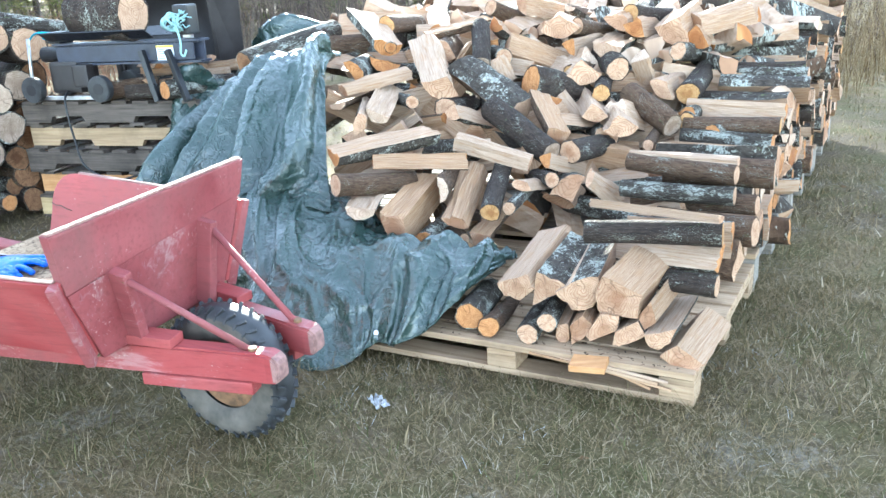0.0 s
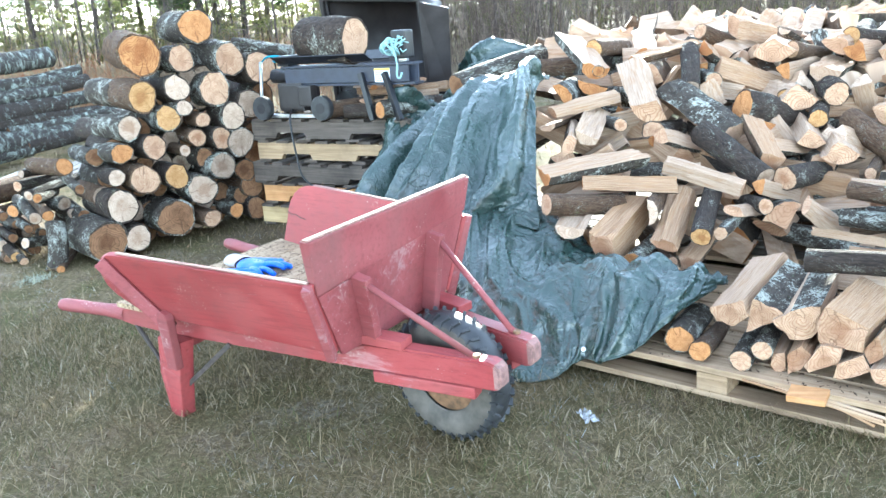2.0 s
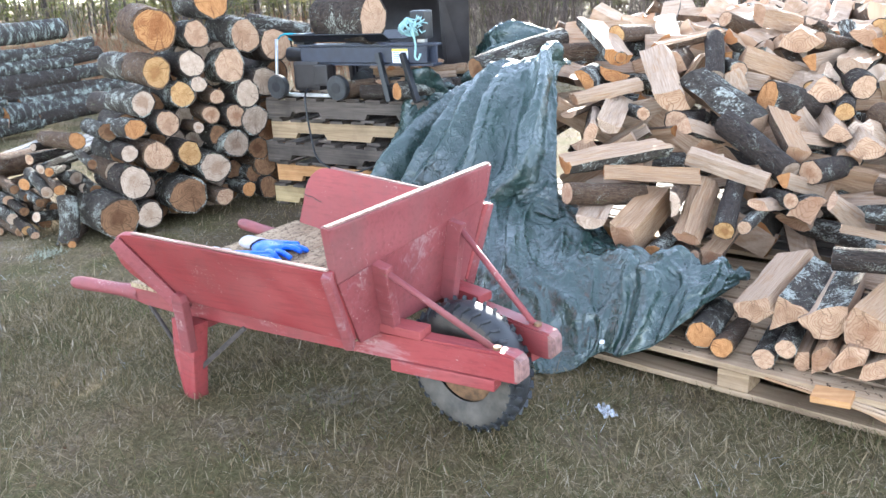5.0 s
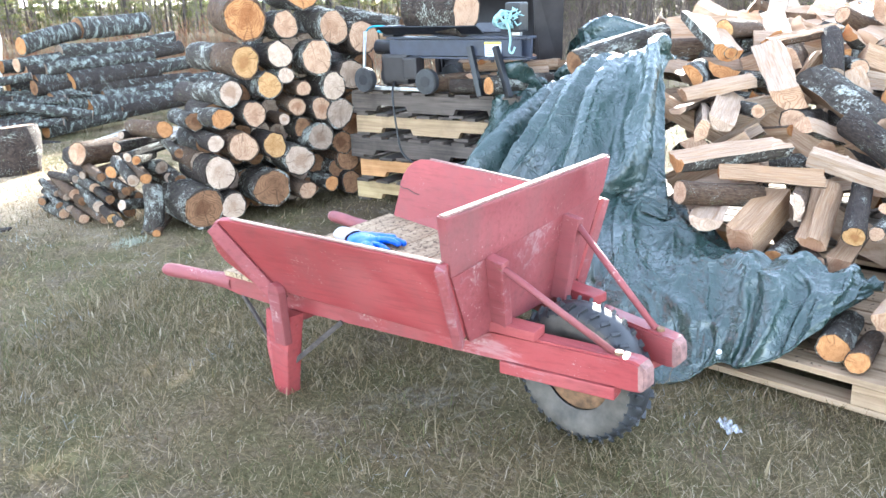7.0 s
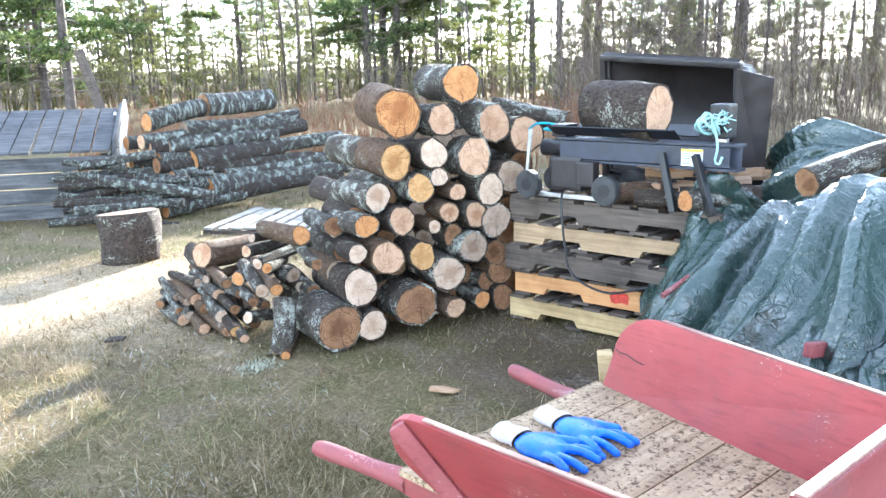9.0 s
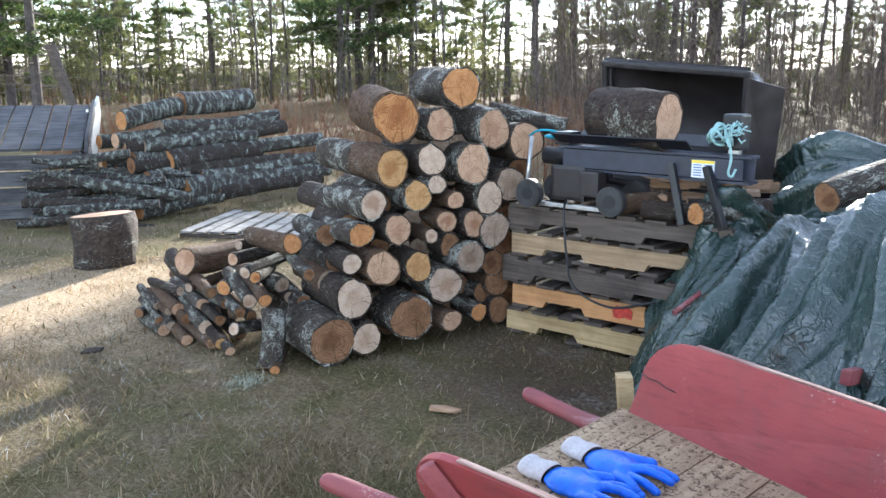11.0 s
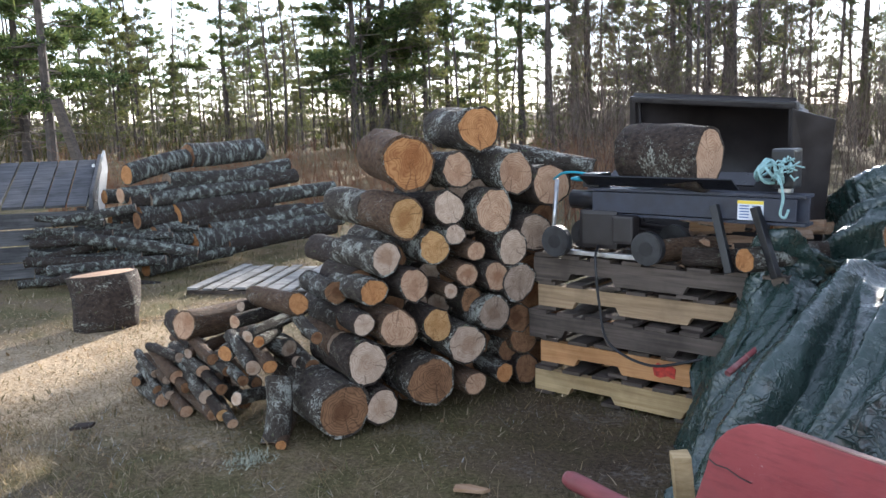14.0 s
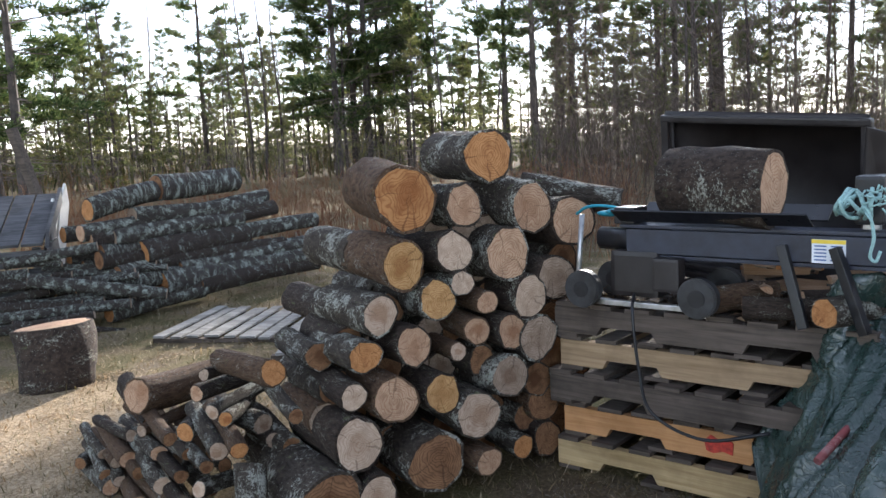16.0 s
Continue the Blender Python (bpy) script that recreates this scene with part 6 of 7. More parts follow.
blades("frosted_grass", "grass blades whitened by frost in patches", frost_mat, 14, 70000, (-5.0, 2.6, 0.9, 5.0), (0.02, 0.06), (0.0016, 0.003), lambda x, y, r: lawn(x, y, r) & (clumps(x - 4.4, y + 5.6) > 0.3), 1.25)
blades("sawdust_chips", "pale wood chips and sawdust strewn on the ground", chip_mat, 4, 60000, (-7.2, -3.2, 3.4, 6.6), (0.012, 0.04), (0.004, 0.010), lambda x, y, r: r < np.exp(-(((x + 4.7) / 1.2) ** 2 + ((y - 4.5) / 1.2) ** 2)), 1.5, "wood chips")


tagged(part("tool_handle", rod((-1.405, 4.050, 0.389), (-1.222, 4.360, 0.515), 0.012, 0.011, 12), red_worn), "red-painted tool handle poking out of the tarpaulin's folds", "handle")


a = Vector((-0.826, 3.189, 0.503))
tagged(part("tool_handle", bar(a, a + Vector((0.10, 0.27, -0.06)), 0.03, 0.045, 0.008), red_worn), "stub of a red-painted wooden handle sticking out of the tarpaulin", "handle")


def kindling():
    rs = random.Random(14)
    for k in range(26):
        p = SM @ Vector((rs.uniform(0.62, 1.02), rs.uniform(0.18, 0.60), 0.02 + 0.016 * (k // 3)))
        yaw = rs.uniform(-1.2, 1.2)
        v = SM.to_3x3() @ Vector((math.cos(yaw), math.sin(yaw), rs.uniform(-0.05, 0.12)))
        piece("s", p, p + v * rs.uniform(0.16, 0.26), rs.uniform(0.025, 0.05))


kindling()
rg = random.Random(6)
so = Soup()
for k in range(1500):
    p = SM @ Vector((rg.uniform(0.05, 1.18), rg.gauss(0.12, 0.12), 0.006 + 0.02 * rg.random() ** 2))
    if (SM.inverted() @ p).y < 0.0:
        continue
    d = Vector((rg.gauss(0, 1), rg.gauss(0, 1), rg.gauss(0, 0.25))).normalized()
    so.blade(p, d, rg.uniform(0.008, 0.022), rg.uniform(0.015, 0.05), d.cross(Vector((rg.gauss(0, 0.3), rg.gauss(0, 0.3), 1))).normalized())
litter_mat = blade_material("bark_litter", (0.0, (0.03, 0.02, 0.014)), (0.7, (0.10, 0.065, 0.04)), (1.0, (0.38, 0.26, 0.16)))
tagged(new("bark_litter", so.mesh("bark_litter", litter_mat)), "dark bark scraps and splinters littering the pallet top", "bark litter", kind="stuff")

rg = random.Random(16)
so = Soup()
for k in range(700):
    p = heap_place(rg.uniform(0.0, 0.9), rg.uniform(0.05, 1.0), 0.1195 + 0.006 * rg.random())
    d = Vector((rg.gauss(0, 1), rg.gauss(0, 1), rg.gauss(0, 0.2))).normalized()
    so.blade(p, d, rg.uniform(0.003, 0.008), rg.uniform(0.006, 0.022), d.cross(Vector((rg.gauss(0, 0.3), rg.gauss(0, 0.3), 1))).normalized())
tagged(new("bark_litter", so.mesh("bark_litter", litter_mat)), "bark crumbs and splinters on the front pallet", "bark litter", kind="stuff")
bm = box(0.105, 0.075, 0.02, (0, 0, 0), 0.003)
bm.transform(pose(0.505, 2.265, 0.128, 3, -2, -20))
tagged(part("board_stub", bm, pallet_orange), "short sawn stub of board lying on the front pallet", "board")

blades("leaf_litter", "small brown fallen leaves scattered in the grass", leaf_mat, 9, 1500, (-5.5, 3.0, 0.8, 6.0), (0.02, 0.045), (0.012, 0.026), lawn, 1.6, "leaves")


# ---------------------------------------------------------------- the wood itself, piece by piece
stack_log((-2.520, 4.584, 1.254), (-0.848, 0.588, -0.028), 0.114, 0.35, 'tan')
stack_log((-2.728, 4.285, 1.124), (-0.812, 0.650, 0.024), 0.131, 0.33, 'tan')
stack_log((-2.584, 4.466, 1.061), (-0.833, 0.604, -0.018), 0.084, 0.38, 'pale')
stack_log((-2.403, 4.704, 1.041), (-0.847, 0.566, 0.034), 0.111, 0.34, 'pale')
stack_log((-2.285, 4.852, 0.982), (-0.763, 0.636, -0.025), 0.111, 0.39, 'pale')
stack_log((-2.738, 4.231, 0.883), (-0.785, 0.628, 0.028), 0.095, 0.35, 'yellow')
stack_log((-2.612, 4.404, 0.907), (-0.839, 0.597, -0.033), 0.084, 0.37, 'white')
stack_log((-2.467, 4.590, 0.865), (-0.756, 0.606, -0.016), 0.110, 0.40, 'pale')
stack_log((-2.330, 4.757, 0.769), (-0.810, 0.612, -0.006), 0.101, 0.37, 'dull')
stack_log((-2.589, 4.415, 0.790), (-0.785, 0.574, 0.003), 0.053, 0.33, 'white')
stack_log((-2.521, 4.492, 0.714), (-0.819, 0.660, -0.024), 0.049, 0.36, 'pale')
stack_log((-2.644, 4.333, 0.738), (-0.836, 0.616, -0.018), 0.081, 0.36, 'yellow')
stack_log((-2.785, 4.143, 0.724), (-0.848, 0.547, -0.022), 0.078, 0.39, 'white')
stack_log((-2.405, 4.646, 0.700), (-0.805, 0.545, 0.016), 0.091, 0.34, 'white')
stack_log((-2.544, 4.446, 0.617), (-0.825, 0.656, 0.022), 0.060, 0.33, 'pale')
stack_log((-2.448, 4.569, 0.585), (-0.837, 0.593, -0.029), 0.073, 0.35, 'pale')
stack_log((-2.382, 4.649, 0.538), (-0.840, 0.634, -0.011), 0.097, 0.33, 'dull')
stack_log((-2.703, 4.230, 0.592), (-0.853, 0.547, -0.027), 0.080, 0.34, 'pale')
stack_log((-2.819, 4.075, 0.586), (-0.740, 0.555, 0.002), 0.067, 0.35, 'tan')
stack_log((-2.592, 4.371, 0.552), (-0.811, 0.659, -0.002), 0.037, 0.38, 'white')
stack_log((-2.565, 4.530, 0.487), (-0.811, 0.544, -0.006), 0.063, 0.42, 'brown')
stack_log((-2.453, 4.535, 0.423), (-0.829, 0.569, -0.023), 0.090, 0.40, 'dull')
stack_log((-2.838, 4.029, 0.464), (-0.792, 0.659, -0.008), 0.053, 0.46, 'white')
stack_log((-2.746, 4.144, 0.417), (-0.782, 0.635, 0.020), 0.093, 0.46, 'pale')
stack_log((-2.633, 4.293, 0.413), (-0.749, 0.580, 0.013), 0.081, 0.46, 'yellow')
stack_log((-2.531, 4.410, 0.299), (-0.778, 0.572, 0.034), 0.100, 0.45, 'white')
stack_log((-2.829, 4.013, 0.294), (-0.855, 0.648, -0.030), 0.102, 0.45, 'white')
stack_log((-2.637, 4.250, 0.181), (-0.780, 0.547, -0.027), 0.123, 0.47, 'brown')
stack_log((-2.505, 4.415, 0.120), (-0.834, 0.540, 0.034), 0.061, 0.46, 'pale')
stack_log((-2.427, 4.571, 0.130), (-0.766, 0.645, 0.004), 0.050, 0.46, 'tan')
stack_log((-2.884, 3.909, 0.122), (-0.836, 0.621, -0.014), 0.125, 0.46, 'brown')
stack_log((-2.785, 4.040, 0.105), (-0.767, 0.597, 0.002), 0.084, 0.46, 'white')
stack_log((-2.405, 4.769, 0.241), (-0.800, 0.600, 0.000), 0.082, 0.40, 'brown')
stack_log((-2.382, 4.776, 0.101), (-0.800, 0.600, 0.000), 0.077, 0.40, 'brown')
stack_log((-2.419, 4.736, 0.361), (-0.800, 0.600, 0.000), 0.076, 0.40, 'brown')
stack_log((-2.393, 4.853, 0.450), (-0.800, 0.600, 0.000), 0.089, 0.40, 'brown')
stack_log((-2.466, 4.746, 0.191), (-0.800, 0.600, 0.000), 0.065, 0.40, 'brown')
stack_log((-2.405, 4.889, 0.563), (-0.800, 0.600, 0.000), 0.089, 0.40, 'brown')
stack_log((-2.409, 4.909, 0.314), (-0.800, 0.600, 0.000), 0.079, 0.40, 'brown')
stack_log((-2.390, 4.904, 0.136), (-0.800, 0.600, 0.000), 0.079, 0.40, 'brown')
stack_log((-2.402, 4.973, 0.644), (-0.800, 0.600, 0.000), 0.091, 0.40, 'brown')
# two unseen logs, added to stop sun leaking between stack and pallets
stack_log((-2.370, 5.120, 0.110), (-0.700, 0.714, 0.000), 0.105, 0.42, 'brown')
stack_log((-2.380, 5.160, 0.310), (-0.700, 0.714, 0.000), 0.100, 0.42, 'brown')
lay_log("log", (-2.139, 5.120, 1.027), (-0.982, -0.092, 0.166), 0.062, 0.43, 'brown', ROUNDS, "rough-barked thin log lying along the back of the stack", "stacked round logs")
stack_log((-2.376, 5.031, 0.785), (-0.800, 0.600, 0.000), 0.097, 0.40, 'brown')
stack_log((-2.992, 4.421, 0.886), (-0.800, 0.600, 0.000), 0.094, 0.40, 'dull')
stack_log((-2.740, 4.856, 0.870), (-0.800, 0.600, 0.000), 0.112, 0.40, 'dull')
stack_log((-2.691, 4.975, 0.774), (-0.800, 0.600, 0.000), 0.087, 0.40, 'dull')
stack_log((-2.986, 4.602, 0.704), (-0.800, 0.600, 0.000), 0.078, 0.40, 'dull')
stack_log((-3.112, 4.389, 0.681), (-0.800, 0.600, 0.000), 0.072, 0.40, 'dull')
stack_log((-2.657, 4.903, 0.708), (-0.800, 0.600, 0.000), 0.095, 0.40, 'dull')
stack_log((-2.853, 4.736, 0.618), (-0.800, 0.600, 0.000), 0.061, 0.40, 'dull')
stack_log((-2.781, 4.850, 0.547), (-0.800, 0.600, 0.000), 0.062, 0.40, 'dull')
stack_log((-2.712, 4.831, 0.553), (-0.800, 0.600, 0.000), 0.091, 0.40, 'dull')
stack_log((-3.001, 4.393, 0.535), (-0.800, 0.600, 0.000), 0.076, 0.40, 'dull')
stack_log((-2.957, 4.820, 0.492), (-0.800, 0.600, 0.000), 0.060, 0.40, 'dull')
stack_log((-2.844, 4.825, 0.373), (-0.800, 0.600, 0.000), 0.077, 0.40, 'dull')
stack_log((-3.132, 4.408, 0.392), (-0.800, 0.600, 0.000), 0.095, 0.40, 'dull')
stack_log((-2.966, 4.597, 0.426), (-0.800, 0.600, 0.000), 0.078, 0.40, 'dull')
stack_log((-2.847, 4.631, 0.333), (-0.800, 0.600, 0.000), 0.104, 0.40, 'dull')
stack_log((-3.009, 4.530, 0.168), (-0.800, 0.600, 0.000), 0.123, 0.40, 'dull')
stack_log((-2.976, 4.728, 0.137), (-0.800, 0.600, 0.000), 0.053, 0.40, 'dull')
# logs of the row behind, with dark end tones to keep the gaps dark
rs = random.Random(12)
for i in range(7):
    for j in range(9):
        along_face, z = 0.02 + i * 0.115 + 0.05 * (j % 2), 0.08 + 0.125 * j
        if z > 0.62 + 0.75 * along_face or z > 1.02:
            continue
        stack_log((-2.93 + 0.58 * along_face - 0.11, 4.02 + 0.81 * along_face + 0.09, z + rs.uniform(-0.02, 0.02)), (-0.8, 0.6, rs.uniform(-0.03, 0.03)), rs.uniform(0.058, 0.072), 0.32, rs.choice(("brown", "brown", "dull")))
small_log((-3.913, 3.967, 0.028), (-0.842, 0.534, 0.083), 0.039, 0.36, 'pale')
small_log((-3.861, 3.969, 0.070), (-0.821, 0.563, 0.101), 0.027, 0.34, 'dull')
small_log((-3.696, 3.912, 0.027), (-0.842, 0.529, 0.108), 0.034, 0.36, 'pale')
small_log((-3.548, 3.877, 0.035), (-0.850, 0.518, 0.099), 0.037, 0.36, 'pale')
small_log((-3.464, 3.862, 0.054), (-0.838, 0.530, 0.133), 0.031, 0.36, 'yellow')
small_log((-3.388, 3.835, 0.032), (-0.819, 0.558, 0.135), 0.027, 0.34, 'pale')
small_log((-3.596, 3.916, 0.113), (-0.825, 0.543, 0.157), 0.040, 0.36, 'white')
small_log((-3.407, 3.873, 0.129), (-0.039, 0.970, -0.242), 0.033, 0.34, 'white')
small_log((-3.884, 3.999, 0.139), (-0.871, 0.490, 0.045), 0.027, 0.34, 'dull')
small_log((-3.810, 3.989, 0.165), (-0.870, 0.482, 0.100), 0.038, 0.36, 'pale')
small_log((-3.821, 4.018, 0.241), (-0.908, 0.415, -0.062), 0.027, 0.34, 'dull')
small_log((-3.660, 3.964, 0.202), (-0.835, 0.537, 0.118), 0.035, 0.36, 'pale')
small_log((-3.993, 4.025, 0.136), (-0.814, 0.560, 0.152), 0.024, 0.30, 'dull')
small_log((-3.332, 3.900, 0.260), (-0.746, 0.638, 0.188), 0.041, 0.36, 'white')
small_log((-3.240, 3.887, 0.287), (-0.742, 0.655, 0.144), 0.035, 0.36, 'tan')
small_log((-3.743, 3.951, 0.107), (-0.853, 0.509, 0.111), 0.029, 0.34, 'brown')
small_log((-3.504, 3.908, 0.157), (-0.828, 0.543, 0.138), 0.031, 0.34, 'brown')
small_log((-3.489, 3.929, 0.227), (-0.851, 0.513, 0.117), 0.028, 0.34, 'brown')
small_log((-3.935, 3.990, 0.076), (-0.855, 0.504, 0.124), 0.027, 0.32, 'brown')
small_log((-3.376, 3.891, 0.201), (-0.816, 0.563, 0.133), 0.030, 0.34, 'brown')
small_log((-3.572, 3.965, 0.270), (-0.861, 0.501, 0.093), 0.031, 0.34, 'brown')
small_log((-3.800, 4.068, 0.399), (0.048, 0.990, -0.130), 0.077, 0.46, 'pale')
small_log((-3.479, 4.001, 0.441), (0.054, 0.993, -0.107), 0.034, 0.46, 'pale')
small_log((-3.374, 3.953, 0.380), (-0.092, 0.994, 0.055), 0.031, 0.50, 'white')
small_log((-3.520, 3.965, 0.307), (-0.194, 0.979, -0.059), 0.040, 0.30, 'tan')
small_log((-3.297, 3.932, 0.375), (-0.367, 0.929, -0.055), 0.030, 0.30, 'tan')
small_log((-3.124, 3.955, 0.567), (-0.888, 0.438, -0.140), 0.054, 0.34, 'tan')
small_log((-3.775, 4.016, 0.268), (-0.029, 0.999, -0.046), 0.026, 0.42, 'dull')
small_log((-3.446, 4.015, 0.504), (-0.094, 0.983, -0.158), 0.025, 0.30, 'dull')
small_log((-4.123, 4.036, 0.074), (-0.380, 0.921, 0.087), 0.028, 0.30, 'brown')
small_log((-2.973, 3.873, 0.444), (-0.779, 0.614, 0.130), 0.031, 0.36, 'brown')
small_log((-3.182, 3.888, 0.235), (0.168, -0.534, -0.828), 0.058, 0.27, 'brown')
small_log((-3.061, 3.720, 0.030), (-0.45, 0.88, 0.02), 0.026, 0.34, 'tan')
rs = random.Random(44)
for k in range(26):
    x, z = rs.uniform(-4.0, -3.15), rs.uniform(0.03, 0.30)
    small_log((x, 4.10 - 0.12 * (x + 3.9) / 0.8 + 0.35 * z + rs.uniform(0, 0.06), z), (-0.83 + rs.gauss(0, 0.08), 0.54, rs.gauss(0.05, 0.08)), rs.uniform(0.028, 0.045), rs.uniform(0.3, 0.38), rs.choice(("brown", "dull")))
long_log((-6.515, 7.315, 1.006), (-6.263, 8.127, 1.017), 0.124, 'brown')
long_log((-6.653, 6.701, 0.879), (-6.495, 7.284, 0.939), 0.103, 'tan')
long_log((-6.619, 6.565, 0.705), (-6.117, 8.352, 0.846), 0.074, 'pale')
long_log((-6.575, 6.612, 0.638), (-6.066, 8.373, 0.746), 0.082, 'pale')
long_log((-6.401, 6.959, 0.493), (-6.083, 7.973, 0.498), 0.113, 'tan')
long_log((-6.268, 6.995, 0.218), (-5.975, 7.995, 0.270), 0.117, 'tan')
long_log((-6.403, 6.627, 0.261), (-6.257, 7.131, 0.291), 0.082, 'brown')
long_log((-6.360, 6.527, 0.092), (-6.110, 7.340, 0.108), 0.081, 'tan')
long_log((-6.252, 7.209, 0.334), (-5.822, 8.618, 0.368), 0.094, 'brown')
long_log((-6.146, 7.307, 0.165), (-5.745, 8.595, 0.179), 0.088, 'brown')
long_log((-6.496, 6.611, 0.461), (-6.383, 6.990, 0.475), 0.082, 'brown')
long_log((-6.430, 6.704, 0.377), (-6.267, 7.232, 0.385), 0.076, 'brown')
long_log((-6.521, 6.646, 0.541), (-6.421, 6.966, 0.544), 0.068, 'brown')
long_log((-6.505, 7.010, 0.766), (-6.124, 8.256, 0.793), 0.085, 'dull')
long_log((-6.512, 6.784, 0.619), (-6.147, 7.981, 0.650), 0.083, 'dull')
long_log((-6.342, 7.010, 0.396), (-5.922, 8.336, 0.393), 0.085, 'dull')
long_log((-6.320, 6.735, 0.149), (-6.003, 7.735, 0.147), 0.083, 'dull')
long_log((-6.190, 7.288, 0.252), (-5.738, 8.704, 0.240), 0.080, 'dull')
long_log((-6.221, 7.613, 0.554), (-5.849, 8.792, 0.553), 0.075, 'dull')
long_log((-6.876, 6.639, 0.661), (-6.396, 8.159, 0.661), 0.066, 'tan')
long_log((-6.807, 6.609, 0.483), (-6.327, 8.129, 0.483), 0.051, 'tan')
long_log((-6.745, 6.677, 0.392), (-6.265, 8.197, 0.392), 0.077, 'tan')
long_log((-6.785, 6.416, 0.296), (-6.305, 7.936, 0.296), 0.065, 'tan')
long_log((-6.728, 6.529, 0.248), (-6.248, 8.049, 0.248), 0.075, 'tan')
thin_log((-7.211, 6.184, 0.542), (-6.789, 6.451, 0.466), 0.029)
thin_log((-7.161, 6.127, 0.438), (-6.807, 6.365, 0.391), 0.034)
thin_log((-7.103, 6.061, 0.317), (-6.787, 6.340, 0.345), 0.034)
thin_log((-7.113, 5.942, 0.198), (-6.771, 6.286, 0.274), 0.038)
thin_log((-7.012, 5.958, 0.129), (-6.744, 6.217, 0.177), 0.029)
thin_log((-7.110, 6.003, 0.262), (-6.743, 6.250, 0.212), 0.029)
thin_log((-7.063, 5.823, 0.031), (-6.782, 6.089, 0.073), 0.031)
thin_log((-7.209, 6.049, 0.396), (-6.948, 6.288, 0.428), 0.024)
piece('s', (-0.348, 3.235, 0.574), (0.032, 3.455, 0.601), 0.101)
piece('r', (-0.318, 3.065, 0.508), (-0.052, 3.276, 0.457), 0.089)
piece('s', (-0.194, 3.227, 0.548), (0.167, 3.285, 0.517), 0.054)
piece('s', (-0.230, 3.002, 0.412), (-0.190, 3.324, 0.436), 0.088)
piece('s', (-0.115, 3.006, 0.339), (0.015, 3.316, 0.423), 0.096)
piece('s', (-0.004, 3.006, 0.308), (0.099, 3.292, 0.322), 0.064)
piece('s', (0.074, 3.105, 0.461), (0.127, 3.485, 0.450), 0.073)
piece('s', (0.119, 3.005, 0.353), (0.201, 3.426, 0.458), 0.080)
piece('r', (0.248, 3.005, 0.388), (0.313, 3.452, 0.476), 0.080)
piece('s', (0.370, 3.161, 0.441), (0.498, 3.430, 0.378), 0.066)
piece('s', (0.125, 3.430, 0.577), (0.416, 3.325, 0.496), 0.050)
piece('r', (0.277, 3.708, 0.659), (0.511, 3.415, 0.516), 0.113)
piece('s', (0.473, 3.813, 0.671), (0.529, 3.512, 0.550), 0.077)
piece('s', (0.478, 3.352, 0.495), (0.644, 3.535, 0.410), 0.049)
piece('s', (0.639, 3.259, 0.438), (0.767, 3.320, 0.327), 0.071)
piece('r', (0.466, 3.973, 0.728), (0.722, 4.139, 0.651), 0.160)
piece('r', (0.582, 3.427, 0.510), (0.797, 3.757, 0.478), 0.106)
piece('s', (0.550, 3.631, 0.592), (0.741, 3.896, 0.529), 0.074)
piece('s', (0.831, 3.770, 0.601), (0.969, 3.931, 0.512), 0.115)
piece('r', (0.919, 3.948, 0.658), (1.055, 3.705, 0.543), 0.119)
piece('r', (1.131, 3.751, 0.551), (1.291, 4.091, 0.527), 0.086)
piece('s', (0.108, 3.626, 0.653), (0.263, 3.804, 0.568), 0.056)
piece('s', (0.149, 4.071, 0.814), (0.410, 3.732, 0.648), 0.174)
piece('s', (-0.017, 4.224, 0.889), (0.050, 3.817, 0.731), 0.169)
piece('s', (0.087, 4.217, 0.874), (0.166, 4.649, 0.902), 0.084)
piece('s', (-0.371, 4.561, 1.040), (-0.199, 4.182, 0.900), 0.136)
piece('r', (-0.220, 4.437, 0.990), (-0.073, 4.793, 0.980), 0.099)
piece('s', (-0.010, 4.348, 0.931), (0.287, 4.486, 0.980), 0.076)
piece('r', (0.252, 4.445, 0.963), (0.251, 4.091, 0.806), 0.099)
piece('s', (0.294, 4.142, 0.819), (0.348, 4.133, 0.701), 0.104)
piece('s', (-0.370, 3.611, 0.717), (-0.255, 4.006, 0.719), 0.055)
piece('s', (-0.363, 3.731, 0.765), (-0.089, 3.939, 0.801), 0.066)
piece('s', (0.329, 4.453, 0.959), (0.436, 4.574, 0.852), 0.088)
piece('r', (0.315, 4.628, 1.037), (0.495, 4.793, 0.962), 0.091)
piece('s', (0.476, 4.672, 1.048), (0.690, 4.878, 0.991), 0.080)
piece('s', (0.721, 4.620, 1.015), (0.868, 4.766, 0.922), 0.057)
piece('r', (0.745, 4.451, 0.936), (0.946, 4.686, 0.880), 0.088)
piece('s', (0.680, 4.270, 0.848), (0.889, 4.610, 0.847), 0.064)
piece('r', (1.026, 4.564, 0.979), (1.308, 4.780, 0.932), 0.112)
piece('s', (1.020, 4.407, 0.903), (1.210, 4.734, 0.884), 0.087)
piece('s', (1.005, 4.206, 0.795), (1.060, 4.273, 0.667), 0.073)
piece('s', (1.060, 3.962, 0.659), (1.235, 4.315, 0.654), 0.080)
piece('r', (1.177, 3.953, 0.644), (1.374, 4.357, 0.701), 0.119)
piece('s', (1.330, 4.442, 0.905), (1.622, 4.560, 0.946), 0.109)
piece('r', (1.215, 3.668, 0.504), (1.551, 3.904, 0.479), 0.094)
piece('r', (1.199, 4.237, 0.802), (1.413, 4.528, 0.764), 0.095)
piece('r', (0.313, 3.027, 0.395), (0.463, 3.429, 0.407), 0.056)
piece('s', (0.212, 3.002, 0.273), (0.311, 3.301, 0.303), 0.064)
piece('r', (0.678, 4.077, 0.744), (0.826, 4.458, 0.760), 0.102)
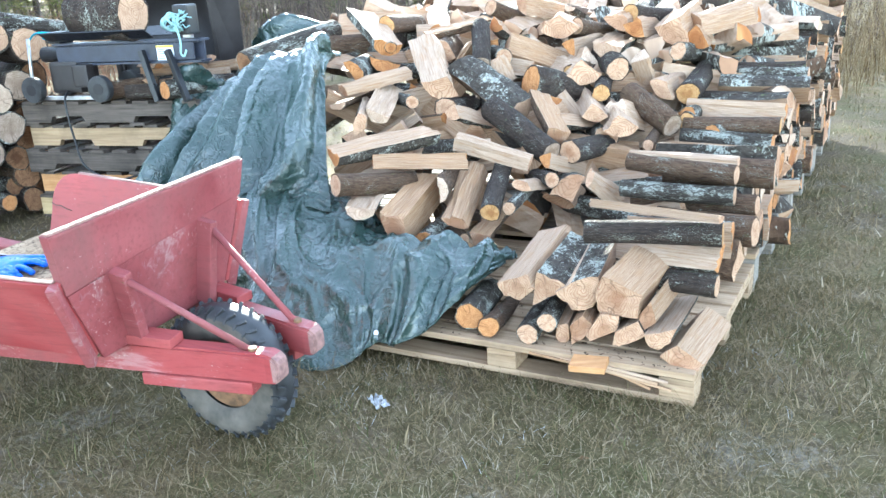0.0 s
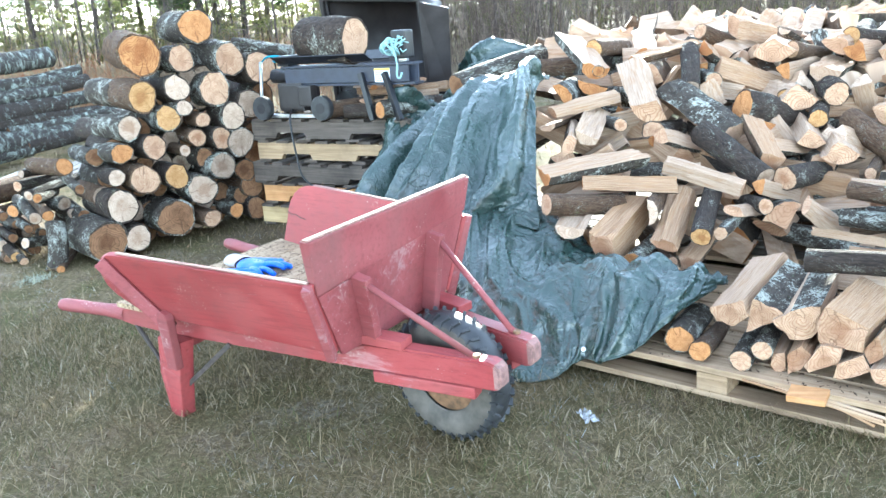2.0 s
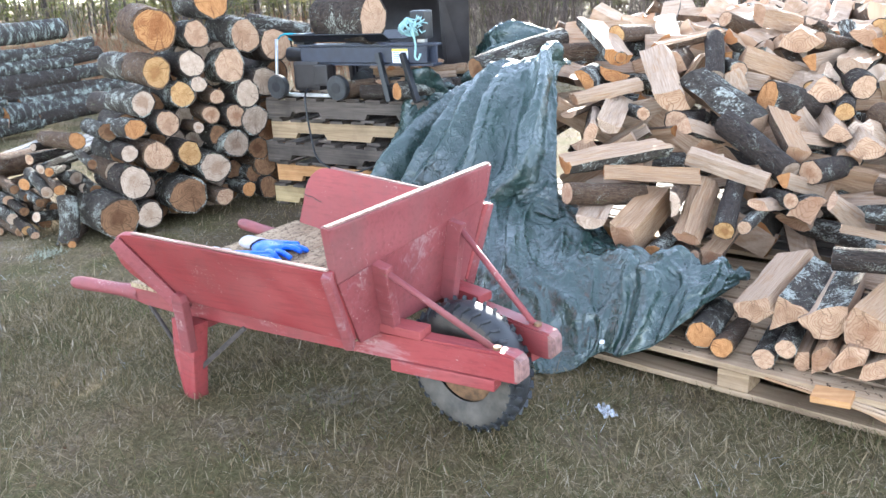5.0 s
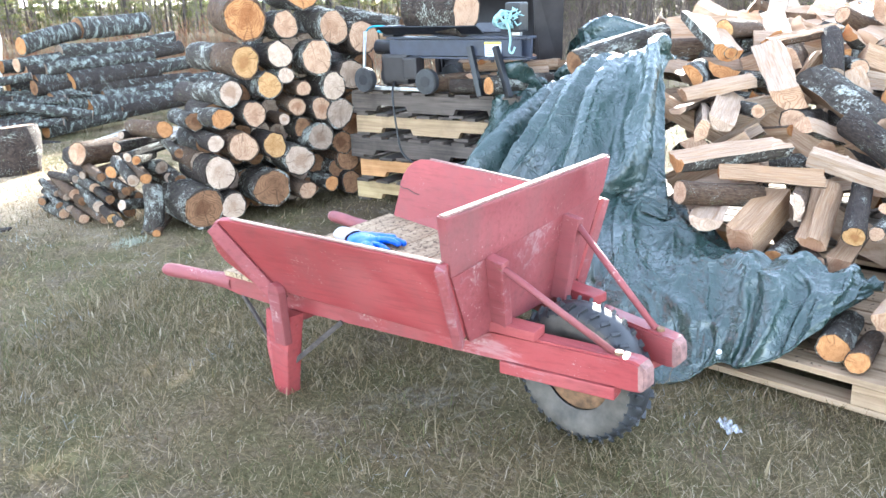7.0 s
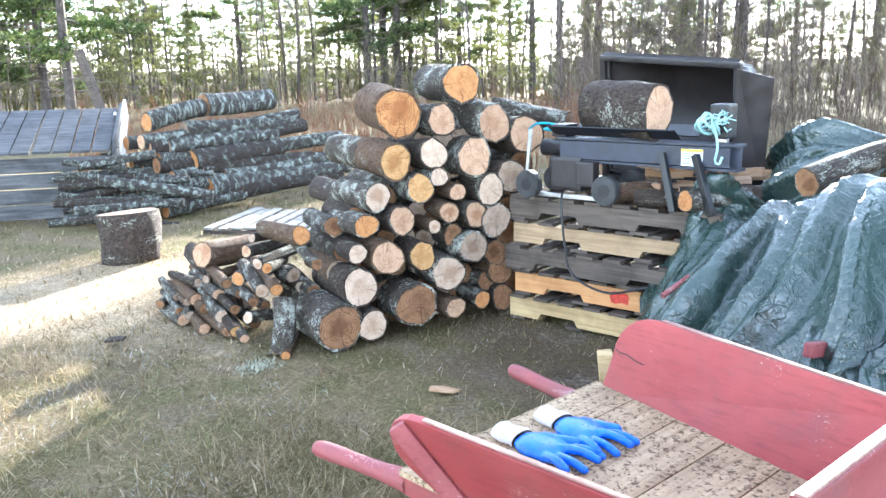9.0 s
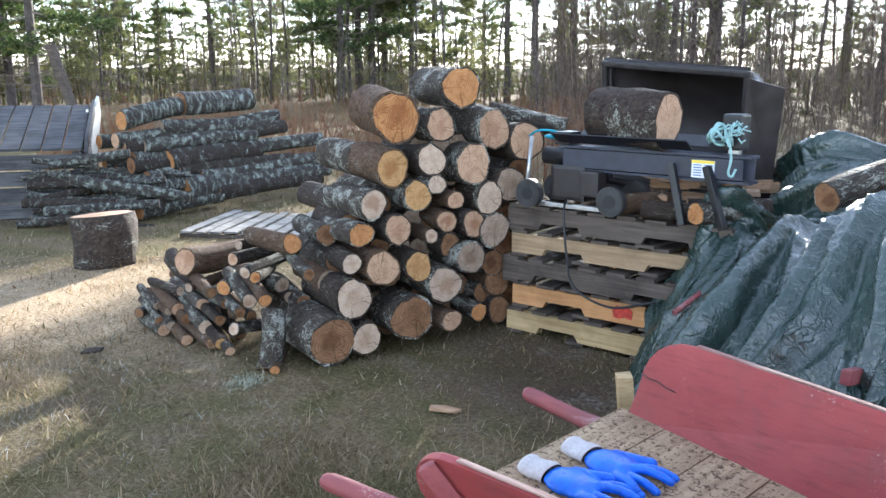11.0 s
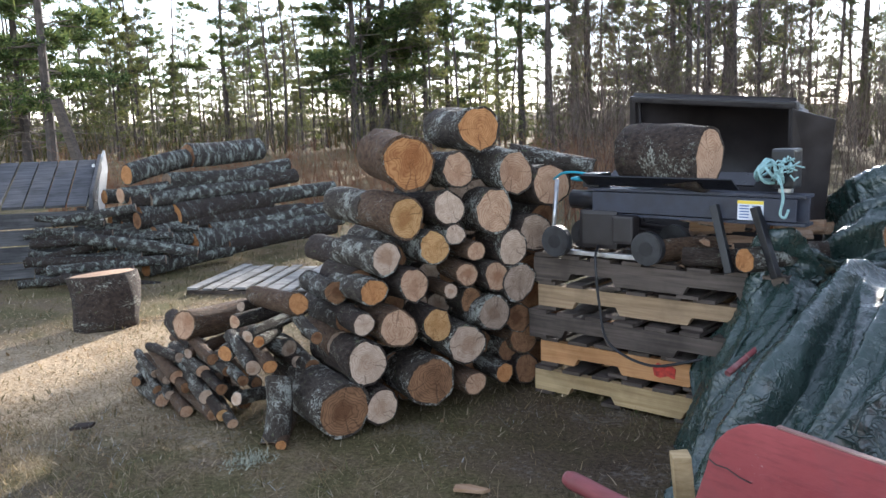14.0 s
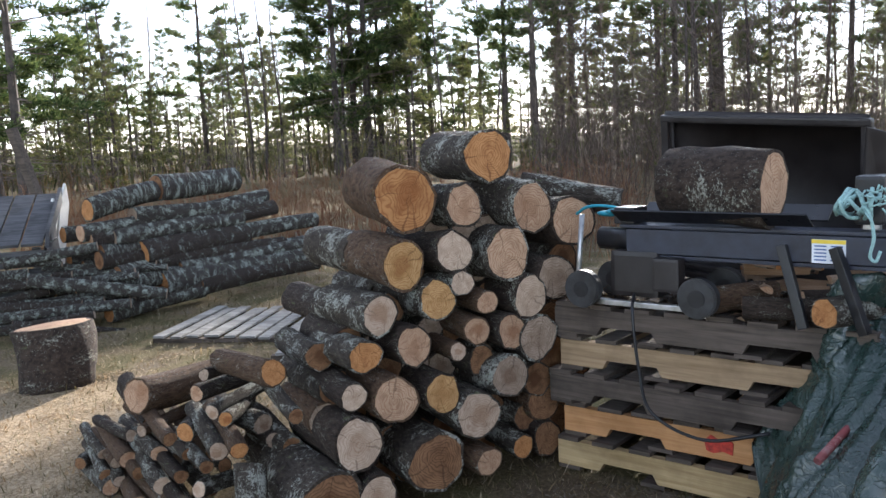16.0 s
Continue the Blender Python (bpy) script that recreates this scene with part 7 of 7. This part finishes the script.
piece('s', (0.715, 4.050, 0.725), (0.635, 4.404, 0.715), 0.112)
piece('r', (0.788, 3.930, 0.667), (0.852, 4.283, 0.677), 0.089)
piece('r', (0.920, 3.537, 0.498), (1.044, 3.883, 0.501), 0.055)
piece('r', (-0.061, 3.696, 0.707), (-0.193, 4.052, 0.686), 0.066)
piece('s', (-0.324, 3.917, 0.826), (-0.284, 4.272, 0.824), 0.099)
piece('s', (-0.201, 3.556, 0.671), (-0.174, 3.909, 0.742), 0.082)
piece('s', (-0.277, 3.493, 0.658), (-0.293, 3.845, 0.690), 0.075)
piece('s', (0.653, 4.410, 0.922), (0.717, 4.767, 0.918), 0.152)
piece('s', (0.857, 4.255, 0.829), (1.015, 4.609, 0.842), 0.127)
piece('s', (0.943, 4.463, 0.935), (1.105, 4.818, 0.930), 0.132)
piece('s', (1.193, 4.358, 0.865), (1.365, 4.708, 0.919), 0.129)
piece('s', (1.301, 4.320, 0.841), (1.418, 4.667, 0.851), 0.096)
piece('r', (0.886, 4.110, 0.750), (0.854, 4.462, 0.798), 0.123)
piece('r', (0.059, 3.934, 0.774), (0.011, 4.291, 0.809), 0.089)
piece('r', (0.492, 3.225, 0.445), (0.430, 3.574, 0.394), 0.067)
piece('r', (0.148, 3.008, 0.292), (0.052, 3.351, 0.325), 0.048)
piece('r', (-0.182, 4.182, 0.902), (-0.297, 4.540, 0.971), 0.063)
piece('s', (0.729, 3.723, 0.595), (0.746, 4.074, 0.614), 0.076)
piece('s', (0.828, 3.637, 0.548), (0.850, 3.986, 0.571), 0.084)
piece('r', (0.359, 4.201, 0.830), (0.269, 4.559, 0.834), 0.094)
piece('r', (1.141, 3.792, 0.562), (1.336, 4.137, 0.531), 0.096)
piece('r', (1.031, 3.722, 0.551), (1.146, 4.068, 0.537), 0.057)
piece('r', (0.940, 2.490, 0.429), (0.544, 2.629, 0.417), 0.087)
piece('s', (0.921, 2.452, 0.489), (0.572, 2.686, 0.497), 0.025)
piece('s', (0.934, 2.479, 0.353), (0.587, 2.714, 0.345), 0.084)
piece('r', (0.916, 2.442, 0.281), (0.542, 2.632, 0.283), 0.081)
piece('r', (1.149, 3.065, 0.476), (0.797, 3.293, 0.488), 0.079)
piece('r', (1.139, 3.045, 0.399), (0.762, 3.230, 0.403), 0.079)
piece('s', (1.189, 3.144, 0.311), (0.824, 3.352, 0.320), 0.046)
piece('s', (1.164, 3.095, 0.509), (0.802, 3.307, 0.506), 0.045)
piece('s', (2.146, 5.058, 0.841), (1.789, 5.280, 0.846), 0.099)
piece('s', (2.457, 5.681, 0.734), (2.068, 5.839, 0.730), 0.061)
piece('r', (2.035, 4.837, 0.737), (1.684, 5.067, 0.747), 0.107)
piece('s', (1.886, 4.539, 0.660), (1.505, 4.715, 0.668), 0.113)
piece('s', (1.750, 4.267, 0.602), (1.368, 4.440, 0.590), 0.111)
piece('r', (1.612, 3.990, 0.475), (1.232, 4.169, 0.479), 0.152)
piece('r', (1.593, 3.951, 0.572), (1.214, 4.133, 0.584), 0.100)
billet((0.315, 2.561, 0.260), (0.475, 2.850, 0.337), [(0.068, 0.012), (-0.043, 0.057), (-0.061, 0.006), (-0.009, -0.041), (0.049, -0.035)], (2, 3, 4))
billet((0.412, 2.513, 0.272), (0.548, 2.781, 0.317), [(0.033, 0.057), (-0.031, 0.033), (-0.067, 0.016), (0.007, -0.039), (0.06, -0.07)], (0, 1))
billet((0.510, 2.453, 0.273), (0.627, 2.752, 0.324), [(0.033, 0.038), (-0.055, 0.07), (-0.06, 0.004), (-0.03, -0.047), (0.035, -0.061), (0.081, -0.007)], (0,))
billet((0.599, 2.375, 0.283), (0.730, 2.578, 0.309), [(0.035, 0.073), (-0.082, 0.024), (-0.066, -0.046), (0.052, -0.06), (0.064, 0.007)], (3,))
billet((0.683, 2.333, 0.236), (0.808, 2.561, 0.248), [(0.024, 0.002), (-0.013, 0.057), (-0.03, -0.007), (0.02, -0.053)], (2,))
billet((0.448, 2.450, 0.142), (0.537, 2.741, 0.136), [(0.018, 0.031), (-0.017, 0.038), (-0.024, -0.012), (0.001, -0.041), (0.022, -0.016)], (2, 3, 4))
billet((0.498, 2.414, 0.171), (0.591, 2.703, 0.165), [(0.032, 0.011), (-0.007, 0.043), (-0.039, 0.021), (-0.01, -0.028), (0.025, -0.048)], (3, 4))
billet((0.560, 2.372, 0.194), (0.658, 2.658, 0.188), [(0.007, 0.043), (-0.05, 0.041), (-0.041, -0.008), (0.034, -0.044), (0.053, -0.034)], (1,))
billet((0.626, 2.339, 0.178), (0.731, 2.622, 0.169), [(0.031, 0.01), (-0.035, 0.052), (-0.055, 0.005), (0.02, -0.036), (0.041, -0.032)], (1, 2))
billet((0.711, 2.285, 0.189), (0.848, 2.552, 0.192), [(0.044, 0.009), (-0.002, 0.02), (-0.047, 0.038), (-0.032, -0.004), (0.002, -0.037), (0.036, -0.026)], (2, 3, 4))
billet((0.769, 2.245, 0.135), (0.930, 2.522, 0.137), [(0.065, 0.001), (0.018, 0.046), (-0.062, -0.002), (-0.047, -0.021), (0.028, -0.024)], (4, 3))
lay_log("round_firewood", (0.155, 2.552, 0.17), (0.090, 0.335, -0.033), 0.051, 0.348, "tan", ROUNDS, "short round firewood log with a %s sawn end", "heap of firewood")
lay_log("round_firewood", (0.222, 2.496, 0.154), (0.087, 0.337, -0.051), 0.038, 0.352, "tan", ROUNDS, "short round firewood log with a %s sawn end", "heap of firewood")
lay_log("round_firewood", (0.337, 2.45, 0.152), (0.090, 0.335, -0.044), 0.036, 0.350, "pale", ROUNDS, "short round firewood log with a %s sawn end", "heap of firewood")
lay_log("round_firewood", (0.401, 2.452, 0.183), (0.088, 0.336, -0.030), 0.034, 0.349, "pale", ROUNDS, "short round firewood log with a %s sawn end", "heap of firewood")
piece('r', (-0.008, 2.600, 0.133), (0.008, 2.972, 0.043), 0.032)
pole_heap()
heap_filling()
side_column()
